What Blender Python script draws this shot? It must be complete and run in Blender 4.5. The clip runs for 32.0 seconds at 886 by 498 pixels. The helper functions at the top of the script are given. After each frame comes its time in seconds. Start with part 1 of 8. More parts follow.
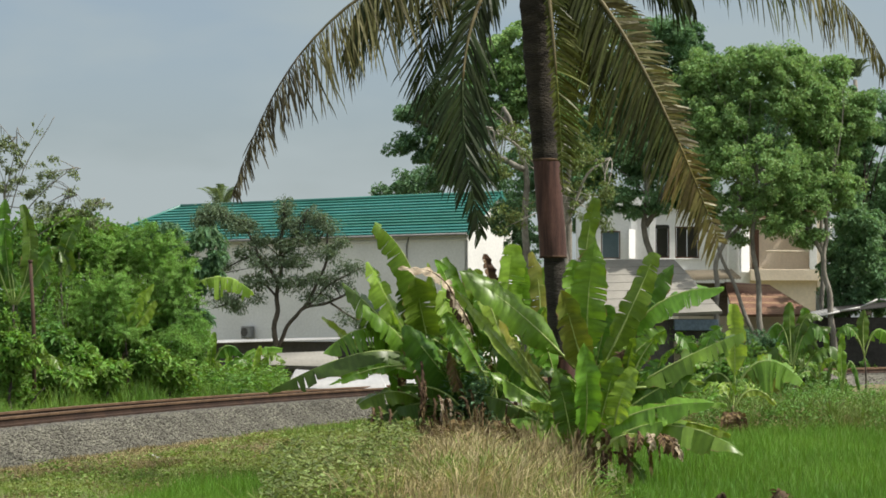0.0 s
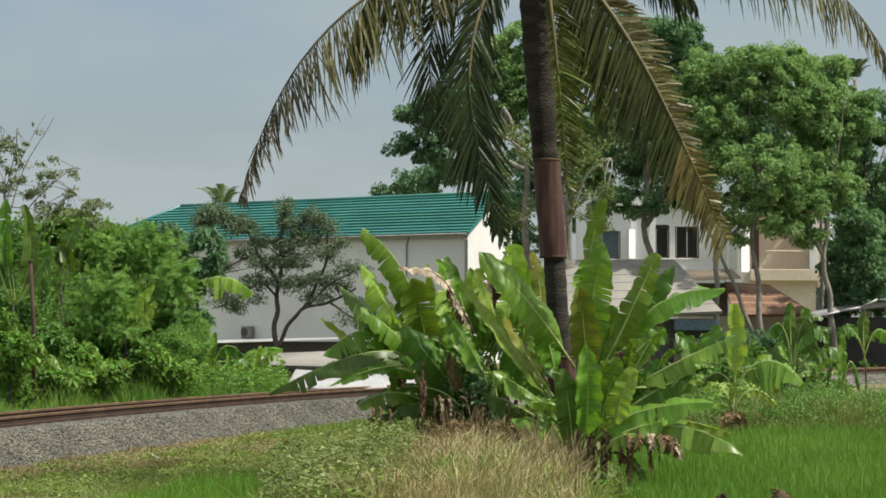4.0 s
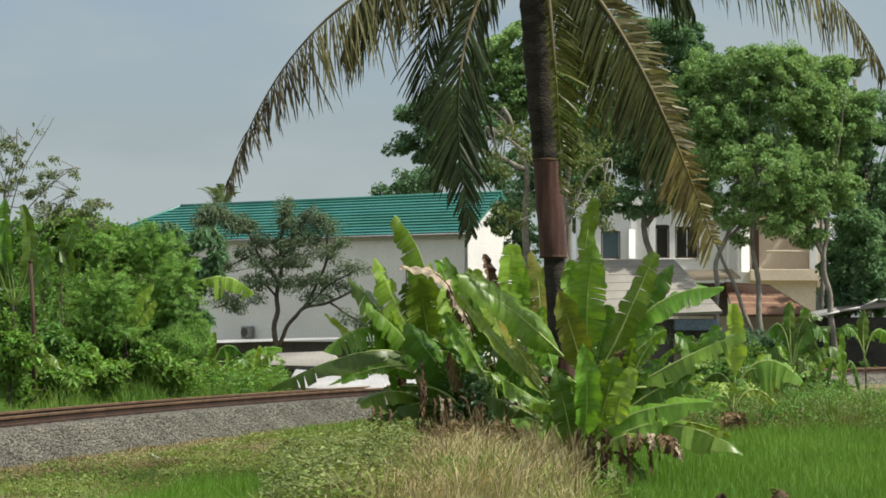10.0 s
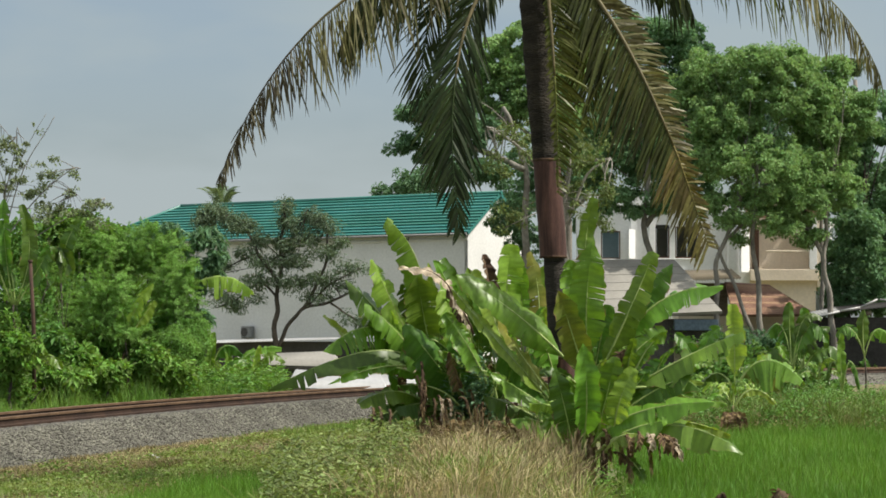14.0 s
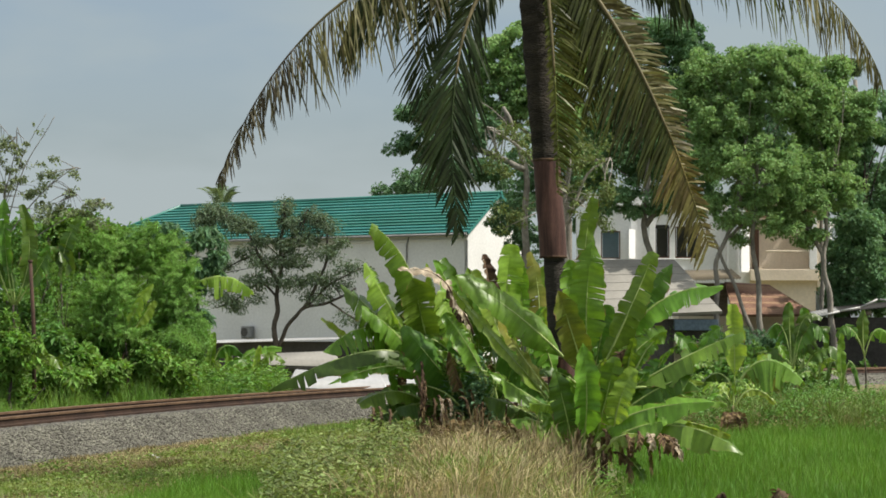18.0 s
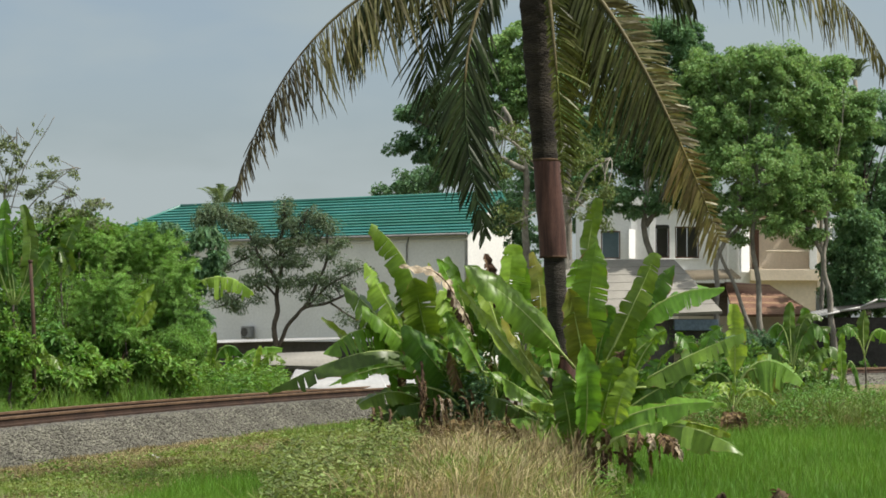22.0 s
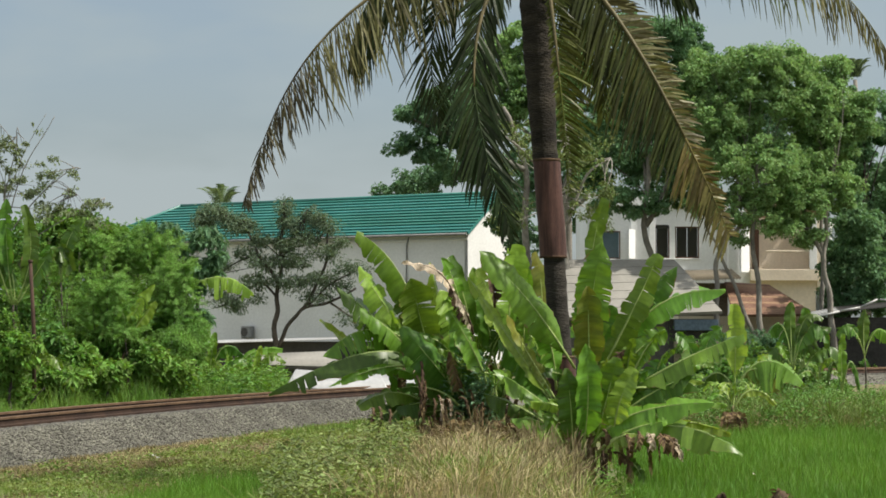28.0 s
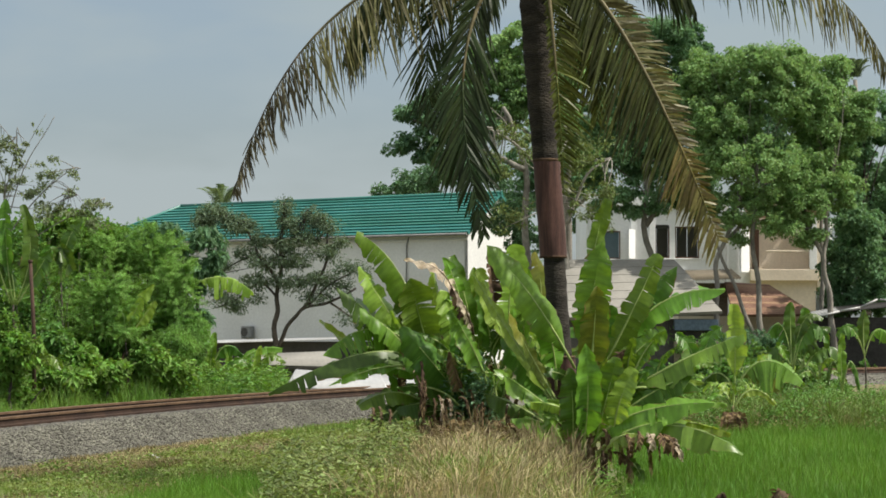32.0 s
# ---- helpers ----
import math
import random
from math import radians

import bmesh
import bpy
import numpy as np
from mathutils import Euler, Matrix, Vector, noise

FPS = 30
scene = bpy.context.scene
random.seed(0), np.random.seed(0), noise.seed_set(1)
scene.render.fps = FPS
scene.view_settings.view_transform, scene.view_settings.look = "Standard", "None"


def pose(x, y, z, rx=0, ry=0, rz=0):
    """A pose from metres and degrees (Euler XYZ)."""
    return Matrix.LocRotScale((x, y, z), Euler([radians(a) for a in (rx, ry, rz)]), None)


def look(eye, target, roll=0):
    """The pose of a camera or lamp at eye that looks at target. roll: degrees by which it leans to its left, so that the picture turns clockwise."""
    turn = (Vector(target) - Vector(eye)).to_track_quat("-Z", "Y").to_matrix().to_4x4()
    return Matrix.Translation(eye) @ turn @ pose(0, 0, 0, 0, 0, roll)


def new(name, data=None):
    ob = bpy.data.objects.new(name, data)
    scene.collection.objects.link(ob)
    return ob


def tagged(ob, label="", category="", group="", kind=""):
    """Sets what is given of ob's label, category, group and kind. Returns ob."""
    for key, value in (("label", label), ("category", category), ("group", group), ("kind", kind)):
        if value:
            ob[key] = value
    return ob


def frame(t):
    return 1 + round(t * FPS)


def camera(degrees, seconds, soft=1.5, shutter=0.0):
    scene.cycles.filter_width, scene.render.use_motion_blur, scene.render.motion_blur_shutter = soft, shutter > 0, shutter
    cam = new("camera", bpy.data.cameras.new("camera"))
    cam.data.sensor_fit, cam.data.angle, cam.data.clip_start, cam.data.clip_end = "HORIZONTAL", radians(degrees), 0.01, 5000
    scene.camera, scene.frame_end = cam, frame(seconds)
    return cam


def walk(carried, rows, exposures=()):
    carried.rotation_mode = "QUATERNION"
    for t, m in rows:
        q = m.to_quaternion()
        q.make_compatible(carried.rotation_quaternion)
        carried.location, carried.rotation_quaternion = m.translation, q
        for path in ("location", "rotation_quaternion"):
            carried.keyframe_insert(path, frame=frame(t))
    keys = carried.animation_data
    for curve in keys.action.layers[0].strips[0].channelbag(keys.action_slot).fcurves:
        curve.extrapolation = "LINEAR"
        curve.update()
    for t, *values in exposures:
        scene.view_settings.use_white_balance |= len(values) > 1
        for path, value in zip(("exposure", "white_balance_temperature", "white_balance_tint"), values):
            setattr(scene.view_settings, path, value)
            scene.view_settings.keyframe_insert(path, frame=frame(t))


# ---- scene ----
cam = camera(24, 32.0, soft=1.72)
EYE = (0, 0, 2.6)
VIEW = pose(0, 0, 2.6, 92.065, 0, 0)
walk(cam, [(0, VIEW), (32, VIEW)], exposures=[(0, 0.36), (32, 0.36)])

# ---- sky and sun ----
SUN = Vector((0.58, -0.10, 0.80)).normalized()
world = bpy.data.worlds.new("sky")
scene.world = world
world.use_nodes = True
wn, wl = world.node_tree.nodes, world.node_tree.links
sky = wn.new("ShaderNodeTexSky")
sky.sky_type, sky.sun_disc = "NISHITA", False
sky.sun_elevation, sky.sun_rotation = math.asin(SUN.z), math.atan2(SUN.x, SUN.y)
sky.air_density, sky.dust_density, sky.ozone_density = 1.0, 3.0, 1.5
coord = wn.new("ShaderNodeTexCoord")
stretch = wn.new("ShaderNodeMapping")
stretch.inputs["Scale"].default_value = (5.0, 5.0, 13.0)
wl.new(coord.outputs["Generated"], stretch.inputs["Vector"])
cloud = wn.new("ShaderNodeTexNoise")
cloud.inputs["Scale"].default_value, cloud.inputs["Detail"].default_value = 1.3, 4.0
wl.new(stretch.outputs["Vector"], cloud.inputs["Vector"])
ramp = wn.new("ShaderNodeValToRGB")
ramp.color_ramp.elements[0].position, ramp.color_ramp.elements[1].position = 0.42, 0.60
ramp.color_ramp.elements[0].color, ramp.color_ramp.elements[1].color = (0.45, 0.45, 0.45, 1), (0.97, 0.97, 0.97, 1)
wl.new(cloud.outputs["Fac"], ramp.inputs["Fac"])
veil = wn.new("ShaderNodeMix")
veil.data_type = "RGBA"
# a humid haze, brighter toward the zenith as under thin cloud
split = wn.new("ShaderNodeSeparateXYZ")
wl.new(coord.outputs["Generated"], split.inputs["Vector"])
lift = wn.new("ShaderNodeValToRGB")
stops = lift.color_ramp.elements
stops[0].position, stops[0].color = 0.0, (0.375, 0.418, 0.418, 1)
stops[1].position, stops[1].color = 1.0, (1.0, 1.0, 0.96, 1)
for place, colour in ((0.155, (0.325, 0.390, 0.420, 1)), (0.42, (0.65, 0.70, 0.70, 1))):
    stops.new(place).color = colour
wl.new(split.outputs["Z"], lift.inputs["Fac"])
haze = wn.new("ShaderNodeVectorMath")
haze.operation = "SCALE"
haze.inputs["Scale"].default_value = 9.4
wl.new(lift.outputs["Color"], haze.inputs[0])
wl.new(haze.outputs["Vector"], veil.inputs["B"])
wl.new(ramp.outputs["Color"], veil.inputs["Factor"])
wl.new(sky.outputs["Color"], veil.inputs["A"])
wn["Background"].inputs["Strength"].default_value = 0.10
wl.new(veil.outputs["Result"], wn["Background"].inputs["Color"])

lamp = bpy.data.lights.new("sun", "SUN")
lamp.energy, lamp.angle, lamp.color = 4.5, radians(0.6), (1.0, 0.94, 0.84)
sun = new("sun", lamp)
sun.matrix_world = look(SUN * 60, (0, 0, 0))


# ---- materials ----
def mat(name, c1, c2, scale=4.0, fine=40.0, rough=0.8, bump=0.2, metal=0.0, glow=0.0, vary=0.0, streak=None, depth=0.02, spec=0.3, grit=0.25, through_tint=(1.2, 1.15, 0.55), whole=False):
    """Two colours mixed at a broad and a fine scale, with relief; glow: light let through; vary: per piece (whole: per object)."""
    m = bpy.data.materials.new(name)
    m.use_nodes = True
    n, l = m.node_tree.nodes, m.node_tree.links
    b = n["Principled BSDF"]
    b.inputs["Roughness"].default_value, b.inputs["Metallic"].default_value = rough, metal
    b.inputs["Specular IOR Level"].default_value = spec
    tc = n.new("ShaderNodeTexCoord")
    mp = n.new("ShaderNodeMapping")
    mp.inputs["Scale"].default_value = streak or (1, 1, 1)
    l.new(tc.outputs["Object"], mp.inputs["Vector"])
    broad, small = n.new("ShaderNodeTexNoise"), n.new("ShaderNodeTexNoise")
    broad.inputs["Scale"].default_value, small.inputs["Scale"].default_value = scale, fine
    broad.inputs["Detail"].default_value, small.inputs["Detail"].default_value = 5.0, 4.0
    for t in (broad, small):
        l.new(mp.outputs["Vector"], t.inputs["Vector"])
    stretch = n.new("ShaderNodeMapRange")
    stretch.inputs["From Min"].default_value, stretch.inputs["From Max"].default_value = 0.32, 0.68
    l.new(broad.outputs["Fac"], stretch.inputs["Value"])
    mix = n.new("ShaderNodeMix")
    mix.data_type = "RGBA"
    mix.inputs["A"].default_value, mix.inputs["B"].default_value = (*c1, 1), (*c2, 1)
    l.new(stretch.outputs["Result"], mix.inputs["Factor"])
    tone = n.new("ShaderNodeHueSaturation")
    l.new(mix.outputs["Result"], tone.inputs["Color"])
    val = n.new("ShaderNodeMapRange")
    val.inputs["From Min"].default_value, val.inputs["From Max"].default_value = 0.3, 0.7
    val.inputs["To Min"].default_value, val.inputs["To Max"].default_value = 1 - grit, 1 + grit
    l.new(small.outputs["Fac"], val.inputs["Value"])
    out = val.outputs["Result"]
    if vary:
        geo, obj = n.new("ShaderNodeNewGeometry"), n.new("ShaderNodeObjectInfo")
        add = n.new("ShaderNodeMath")
        add.operation = "ADD"
        if not whole:
            l.new(geo.outputs["Random Per Island"], add.inputs[0])
        l.new(obj.outputs["Random"], add.inputs[1])
        fr = n.new("ShaderNodeMath")
        fr.operation = "FRACT"
        l.new(add.outputs["Value"], fr.inputs[0])
        rng = n.new("ShaderNodeMapRange")
        rng.inputs["To Min"].default_value, rng.inputs["To Max"].default_value = 1 - vary, 1 + vary
        l.new(fr.outputs["Value"], rng.inputs["Value"])
        mul = n.new("ShaderNodeMath")
        mul.operation = "MULTIPLY"
        l.new(out, mul.inputs[0])
        l.new(rng.outputs["Result"], mul.inputs[1])
        out = mul.outputs["Value"]
        hue = n.new("ShaderNodeMapRange")
        hue.inputs["To Min"].default_value, hue.inputs["To Max"].default_value = 0.485, 0.515
        l.new(fr.outputs["Value"], hue.inputs["Value"])
        l.new(hue.outputs["Result"], tone.inputs["Hue"])
    l.new(out, tone.inputs["Value"])
    l.new(tone.outputs["Color"], b.inputs["Base Color"])
    if bump:
        bp = n.new("ShaderNodeBump")
        bp.inputs["Strength"].default_value, bp.inputs["Distance"].default_value = bump, depth
        l.new(small.outputs["Fac"], bp.inputs["Height"])
        l.new(bp.outputs["Normal"], b.inputs["Normal"])
    if glow:
        tr = n.new("ShaderNodeBsdfTranslucent")
        warm = n.new("ShaderNodeMix")
        warm.data_type, warm.blend_type = "RGBA", "MULTIPLY"
        warm.inputs["Factor"].default_value, warm.inputs["B"].default_value = 1.0, (*through_tint, 1)
        l.new(tone.outputs["Color"], warm.inputs["A"])
        l.new(warm.outputs["Result"], tr.inputs["Color"])
        ms = n.new("ShaderNodeMixShader")
        ms.inputs["Fac"].default_value = glow
        l.new(b.outputs["BSDF"], ms.inputs[1])
        l.new(tr.outputs["BSDF"], ms.inputs[2])
        l.new(ms.outputs["Shader"], n["Material Output"].inputs["Surface"])
    return m


def veined(m, count=90.0, edge=(0.20, 0.13, 0.06)):
    """Adds fine veins across a blade and a withered rim, by the blade's own coordinates (rib to rim, foot to tip)."""
    n, l = m.node_tree.nodes, m.node_tree.links
    uv = n.new("ShaderNodeUVMap")
    wave = n.new("ShaderNodeTexWave")
    wave.bands_direction = "Y"
    wave.inputs["Scale"].default_value, wave.inputs["Distortion"].default_value = count / 3.0, 1.2
    l.new(uv.outputs["UV"], wave.inputs["Vector"])
    bp = n.new("ShaderNodeBump")
    bp.inputs["Strength"].default_value, bp.inputs["Distance"].default_value = 0.10, 0.006
    l.new(wave.outputs["Fac"], bp.inputs["Height"])
    l.new(bp.outputs["Normal"], n["Principled BSDF"].inputs["Normal"])
    split = n.new("ShaderNodeSeparateXYZ")
    l.new(uv.outputs["UV"], split.inputs["Vector"])
    patch = n.new("ShaderNodeTexNoise")
    patch.inputs["Scale"].default_value, patch.inputs["Detail"].default_value = 5.0, 4.0
    obj = n.new("ShaderNodeTexCoord")
    l.new(obj.outputs["Object"], patch.inputs["Vector"])
    add = n.new("ShaderNodeMath")
    add.operation = "MULTIPLY_ADD"
    add.inputs[1].default_value = 0.34
    l.new(patch.outputs["Fac"], add.inputs[0])
    l.new(split.outputs["X"], add.inputs[2])
    rim = n.new("ShaderNodeMapRange")
    rim.inputs["From Min"].default_value, rim.inputs["From Max"].default_value = 0.665, 0.70
    l.new(add.outputs["Value"], rim.inputs["Value"])
    dry = n.new("ShaderNodeMix")
    dry.data_type = "RGBA"
    dry.inputs["B"].default_value = (*edge, 1)
    l.new(rim.outputs["Result"], dry.inputs["Factor"])
    stretch = n.new("ShaderNodeMapping")
    stretch.inputs["Scale"].default_value = (1.2, 34.0, 1.0)
    l.new(uv.outputs["UV"], stretch.inputs["Vector"])
    band = n.new("ShaderNodeTexNoise")
    band.inputs["Scale"].default_value, band.inputs["Detail"].default_value = 1.0, 3.0
    l.new(stretch.outputs["Vector"], band.inputs["Vector"])
    level = n.new("ShaderNodeMapRange")
    level.inputs["From Min"].default_value, level.inputs["From Max"].default_value = 0.3, 0.7
    level.inputs["To Min"].default_value, level.inputs["To Max"].default_value = 0.80, 1.20
    l.new(band.outputs["Fac"], level.inputs["Value"])
    bands = n.new("ShaderNodeMix")
    bands.data_type, bands.blend_type = "RGBA", "MULTIPLY"
    bands.inputs["Factor"].default_value = 1.0
    l.new(level.outputs["Result"], bands.inputs["B"])
    tone = n["Hue/Saturation/Value"]
    targets = [k.to_socket for k in list(tone.outputs["Color"].links)]
    l.new(tone.outputs["Color"], bands.inputs["A"])
    l.new(bands.outputs["Result"], dry.inputs["A"])
    for t in targets:
        l.new(dry.outputs["Result"], t)
    return m


M_BANANA = veined(mat("banana_leaf_green", (0.120, 0.238, 0.028), (0.170, 0.305, 0.038), 1.5, 14, 0.35, 0.1, glow=0.40, vary=0.25, spec=0.45, grit=0.10, whole=True))
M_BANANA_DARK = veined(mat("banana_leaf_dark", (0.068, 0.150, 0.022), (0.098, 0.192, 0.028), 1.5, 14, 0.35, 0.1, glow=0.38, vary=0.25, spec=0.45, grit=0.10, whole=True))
M_BANANA_LIGHT = veined(mat("banana_leaf_young", (0.230, 0.360, 0.055), (0.290, 0.420, 0.072), 1.5, 14, 0.35, 0.1, glow=0.42, vary=0.2, spec=0.42, grit=0.10, whole=True))
M_BANANA_OLD = veined(mat("banana_leaf_yellowing", (0.090, 0.155, 0.022), (0.230, 0.205, 0.030), 1.0, 14, 0.55, 0.1, glow=0.34, vary=0.1, grit=0.10, whole=True))
M_DRY = mat("dry_leaf", (0.085, 0.055, 0.028), (0.25, 0.175, 0.088), 3.5, 25, 0.9, 0.5, glow=0.1, vary=0.25)
M_DRYPALE = mat("dry_leaf_pale", (0.29, 0.225, 0.155), (0.60, 0.505, 0.39), 6, 25, 0.9, 0.5, glow=0.1, vary=0.3)
M_DRYDARK = mat("dry_leaf_dark", (0.055, 0.036, 0.023), (0.12, 0.074, 0.042), 4, 25, 0.9, 0.5, vary=0.2)
M_RIB = mat("midrib", (0.30, 0.40, 0.12), (0.40, 0.48, 0.18), 3, 30, 0.5, 0.1, glow=0.1)
M_STEM = mat("pseudostem", (0.13, 0.16, 0.05), (0.12, 0.075, 0.04), 3, 25, 0.75, 0.4, streak=(1, 1, 0.3))
M_DRYSTEM = mat("sheathed_pseudostem", (0.19, 0.125, 0.070), (0.075, 0.050, 0.030), 4, 25, 0.85, 0.5, streak=(2.5, 2.5, 0.25))
M_PALMTRUNK = mat("palm_bark", (0.020, 0.018, 0.015), (0.058, 0.051, 0.043), 3.0, 22, 0.95, 0.8, streak=(0.5, 0.5, 3.0), depth=0.05)
M_FIBRE_SHADED = mat("palm_fibre_shaded", (0.018, 0.016, 0.013), (0.055, 0.047, 0.036), 3.0, 26, 0.95, 0.9, streak=(0.6, 0.6, 2.0), depth=0.05)
M_GUARD = mat("rusty_sheet", (0.040, 0.020, 0.017), (0.115, 0.058, 0.047), 3.0, 30, 0.6, 0.2, metal=0.2, streak=(4, 4, 0.4))
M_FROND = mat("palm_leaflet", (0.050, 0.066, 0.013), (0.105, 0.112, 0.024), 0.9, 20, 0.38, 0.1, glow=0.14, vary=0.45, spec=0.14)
# darker leaflet copies, crown shade and backlight put into the colour
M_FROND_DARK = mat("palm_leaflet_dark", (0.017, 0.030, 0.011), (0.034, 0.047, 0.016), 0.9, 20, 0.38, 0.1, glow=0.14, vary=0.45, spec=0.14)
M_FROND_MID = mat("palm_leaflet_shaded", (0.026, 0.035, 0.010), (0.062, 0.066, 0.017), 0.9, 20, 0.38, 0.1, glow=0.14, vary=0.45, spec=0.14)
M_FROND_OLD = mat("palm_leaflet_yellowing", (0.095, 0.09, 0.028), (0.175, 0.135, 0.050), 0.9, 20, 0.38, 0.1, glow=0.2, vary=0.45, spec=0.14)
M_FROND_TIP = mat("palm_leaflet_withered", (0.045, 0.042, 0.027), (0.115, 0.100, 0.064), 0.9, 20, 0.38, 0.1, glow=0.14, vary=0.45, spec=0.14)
# lighter leaflet copies, sunlight put into the colour
M_FROND_GREY = mat("palm_leaflet_greyish_lit", (0.075, 0.078, 0.038), (0.200, 0.185, 0.092), 0.7, 20, 0.38, 0.1, glow=0.2, vary=0.45, spec=0.14)
M_FROND_SUN = mat("palm_leaflet_sunlit", (0.085, 0.088, 0.040), (0.215, 0.195, 0.098), 0.7, 20, 0.38, 0.1, glow=0.2, vary=0.45, spec=0.14)
M_RACHIS = mat("rachis", (0.085, 0.075, 0.030), (0.15, 0.12, 0.055), 2, 30, 0.55, 0.1)
M_BARK = mat("bark", (0.15, 0.135, 0.115), (0.28, 0.26, 0.225), 2.0, 14, 0.95, 0.7, streak=(1, 1, 0.4), depth=0.04)
M_BARK_DARK = mat("bark_dark", (0.045, 0.038, 0.032), (0.095, 0.08, 0.065), 2.0, 14, 0.95, 0.7, depth=0.04)
M_BARK_PALE = mat("bark_pale", (0.24, 0.22, 0.19), (0.38, 0.36, 0.32), 2.0, 14, 0.9, 0.5, depth=0.03)
# tree greens paled and blued, distance haze put into the colour
M_LEAF_A = mat("foliage_deep", (0.098, 0.190, 0.104), (0.150, 0.262, 0.138), 0.5, 6, 0.45, 0, glow=0.32, vary=0.25, spec=0.12, through_tint=(1.15, 1.15, 0.75))
M_LEAF_B = mat("foliage_bright", (0.184, 0.308, 0.122), (0.280, 0.422, 0.170), 0.4, 6, 0.45, 0, glow=0.35, vary=0.25, spec=0.12, through_tint=(1.15, 1.15, 0.75))
M_LEAF_M = mat("foliage_mid", (0.122, 0.228, 0.118), (0.186, 0.318, 0.158), 0.4, 6, 0.45, 0, glow=0.35, vary=0.25, spec=0.12, through_tint=(1.15, 1.15, 0.75))
M_LEAF_H = mat("shrub_leaf", (0.098, 0.215, 0.052), (0.168, 0.300, 0.074), 0.6, 6, 0.5, 0, glow=0.35, vary=0.4)
M_LEAF_C = mat("foliage_olive", (0.125, 0.175, 0.062), (0.195, 0.245, 0.090), 0.5, 6, 0.6, 0, glow=0.32, vary=0.4)
M_LEAF_D = mat("foliage_feathery", (0.155, 0.305, 0.068), (0.235, 0.400, 0.098), 0.6, 6, 0.6, 0, glow=0.30, vary=0.55)
M_LEAF_E = mat("weed_leaf", (0.115, 0.235, 0.042), (0.195, 0.325, 0.068), 0.8, 6, 0.6, 0, glow=0.35, vary=0.45)
M_LEAF_G = mat("foliage_grey_green", (0.100, 0.150, 0.098), (0.150, 0.210, 0.132), 0.5, 6, 0.6, 0, glow=0.3, vary=0.35)
M_LEAF_T = mat("foliage_pale_olive", (0.165, 0.210, 0.120), (0.250, 0.300, 0.175), 0.6, 6, 0.6, 0, glow=0.3, vary=0.35)
M_WEED_PALE = mat("pale_weed_leaf", (0.17, 0.23, 0.075), (0.27, 0.31, 0.13), 0.8, 6, 0.7, 0, glow=0.3, vary=0.6)
M_RED = mat("red_leaf", (0.20, 0.045, 0.04), (0.12, 0.07, 0.04), 0.8, 6, 0.6, 0, glow=0.2, vary=0.4)
M_RICE = mat("rice_blade", (0.095, 0.210, 0.026), (0.140, 0.280, 0.036), 0.35, 5, 0.55, 0, glow=0.33, vary=0.3)
M_GRASS = mat("verge_grass", (0.125, 0.225, 0.040), (0.225, 0.265, 0.072), 0.7, 5, 0.7, 0, glow=0.28, vary=0.4)
M_BANKGRASS = mat("bank_grass", (0.085, 0.165, 0.030), (0.150, 0.190, 0.052), 0.7, 5, 0.7, 0, glow=0.28, vary=0.4)
M_STRAW = mat("dry_grass", (0.40, 0.325, 0.190), (0.55, 0.460, 0.295), 0.9, 6, 0.8, 0, glow=0.22, vary=0.6)
M_BROWNGRASS = mat("trodden_grass", (0.20, 0.16, 0.08), (0.31, 0.26, 0.14), 0.9, 6, 0.85, 0, glow=0.1, vary=0.6)
M_GROUND = mat("earth", (0.085, 0.11, 0.035), (0.19, 0.15, 0.085), 0.45, 9, 0.95, 0.6, depth=0.05)
M_BALLAST = mat("ballast_bed", (0.100, 0.096, 0.080), (0.150, 0.143, 0.118), 1.0, 30, 0.95, 0.6, depth=0.03)
M_STONE = mat("ballast_stone", (0.088, 0.085, 0.070), (0.150, 0.145, 0.118), 0.8, 25, 0.9, 0.3, vary=0.5)
# rust on web and foot deepened for the shade under the rail head
M_RAIL = mat("rusted_rail_shaded", (0.030, 0.018, 0.013), (0.058, 0.034, 0.023), 2.5, 30, 0.75, 0.3, metal=0.2)
M_RAILHEAD = mat("worn_rail_head", (0.095, 0.056, 0.033), (0.17, 0.108, 0.064), 2.5, 30, 0.6, 0.2, metal=0.3)
M_SLEEPER = mat("sleeper_concrete", (0.09, 0.085, 0.078), (0.14, 0.13, 0.12), 3, 30, 0.9, 0.4, vary=0.1)
M_WHITE = mat("white_plaster", (0.67, 0.67, 0.66), (0.75, 0.75, 0.74), 0.5, 8, 0.85, 0.1, grit=0.06)
M_WALL = mat("weathered_white_wall", (0.74, 0.74, 0.74), (0.82, 0.82, 0.82), 0.4, 8, 0.85, 0.1, grit=0.06)
M_DARKROOF = mat("blackened_sheet", (0.03, 0.029, 0.028), (0.06, 0.057, 0.054), 0.8, 9, 0.8, 0.2)
M_CREAM = mat("cream_plaster", (0.68, 0.58, 0.46), (0.76, 0.66, 0.53), 0.5, 8, 0.85, 0.1, grit=0.06)
M_GREENROOF = mat("green_metal_tile", (0.022, 0.150, 0.125), (0.034, 0.190, 0.160), 0.6, 12, 0.42, 0.1, vary=0.1, spec=0.5, grit=0.06)
M_GREYROOF = mat("cement_sheet", (0.20, 0.192, 0.17), (0.29, 0.277, 0.245), 0.7, 9, 0.9, 0.3, grit=0.06)
M_REDROOF = mat("clay_tile", (0.20, 0.112, 0.072), (0.27, 0.165, 0.108), 1.2, 14, 0.85, 0.4, vary=0.25)
M_BROWNROOF = mat("old_tile", (0.17, 0.145, 0.10), (0.27, 0.23, 0.17), 1.2, 14, 0.9, 0.4, vary=0.2)
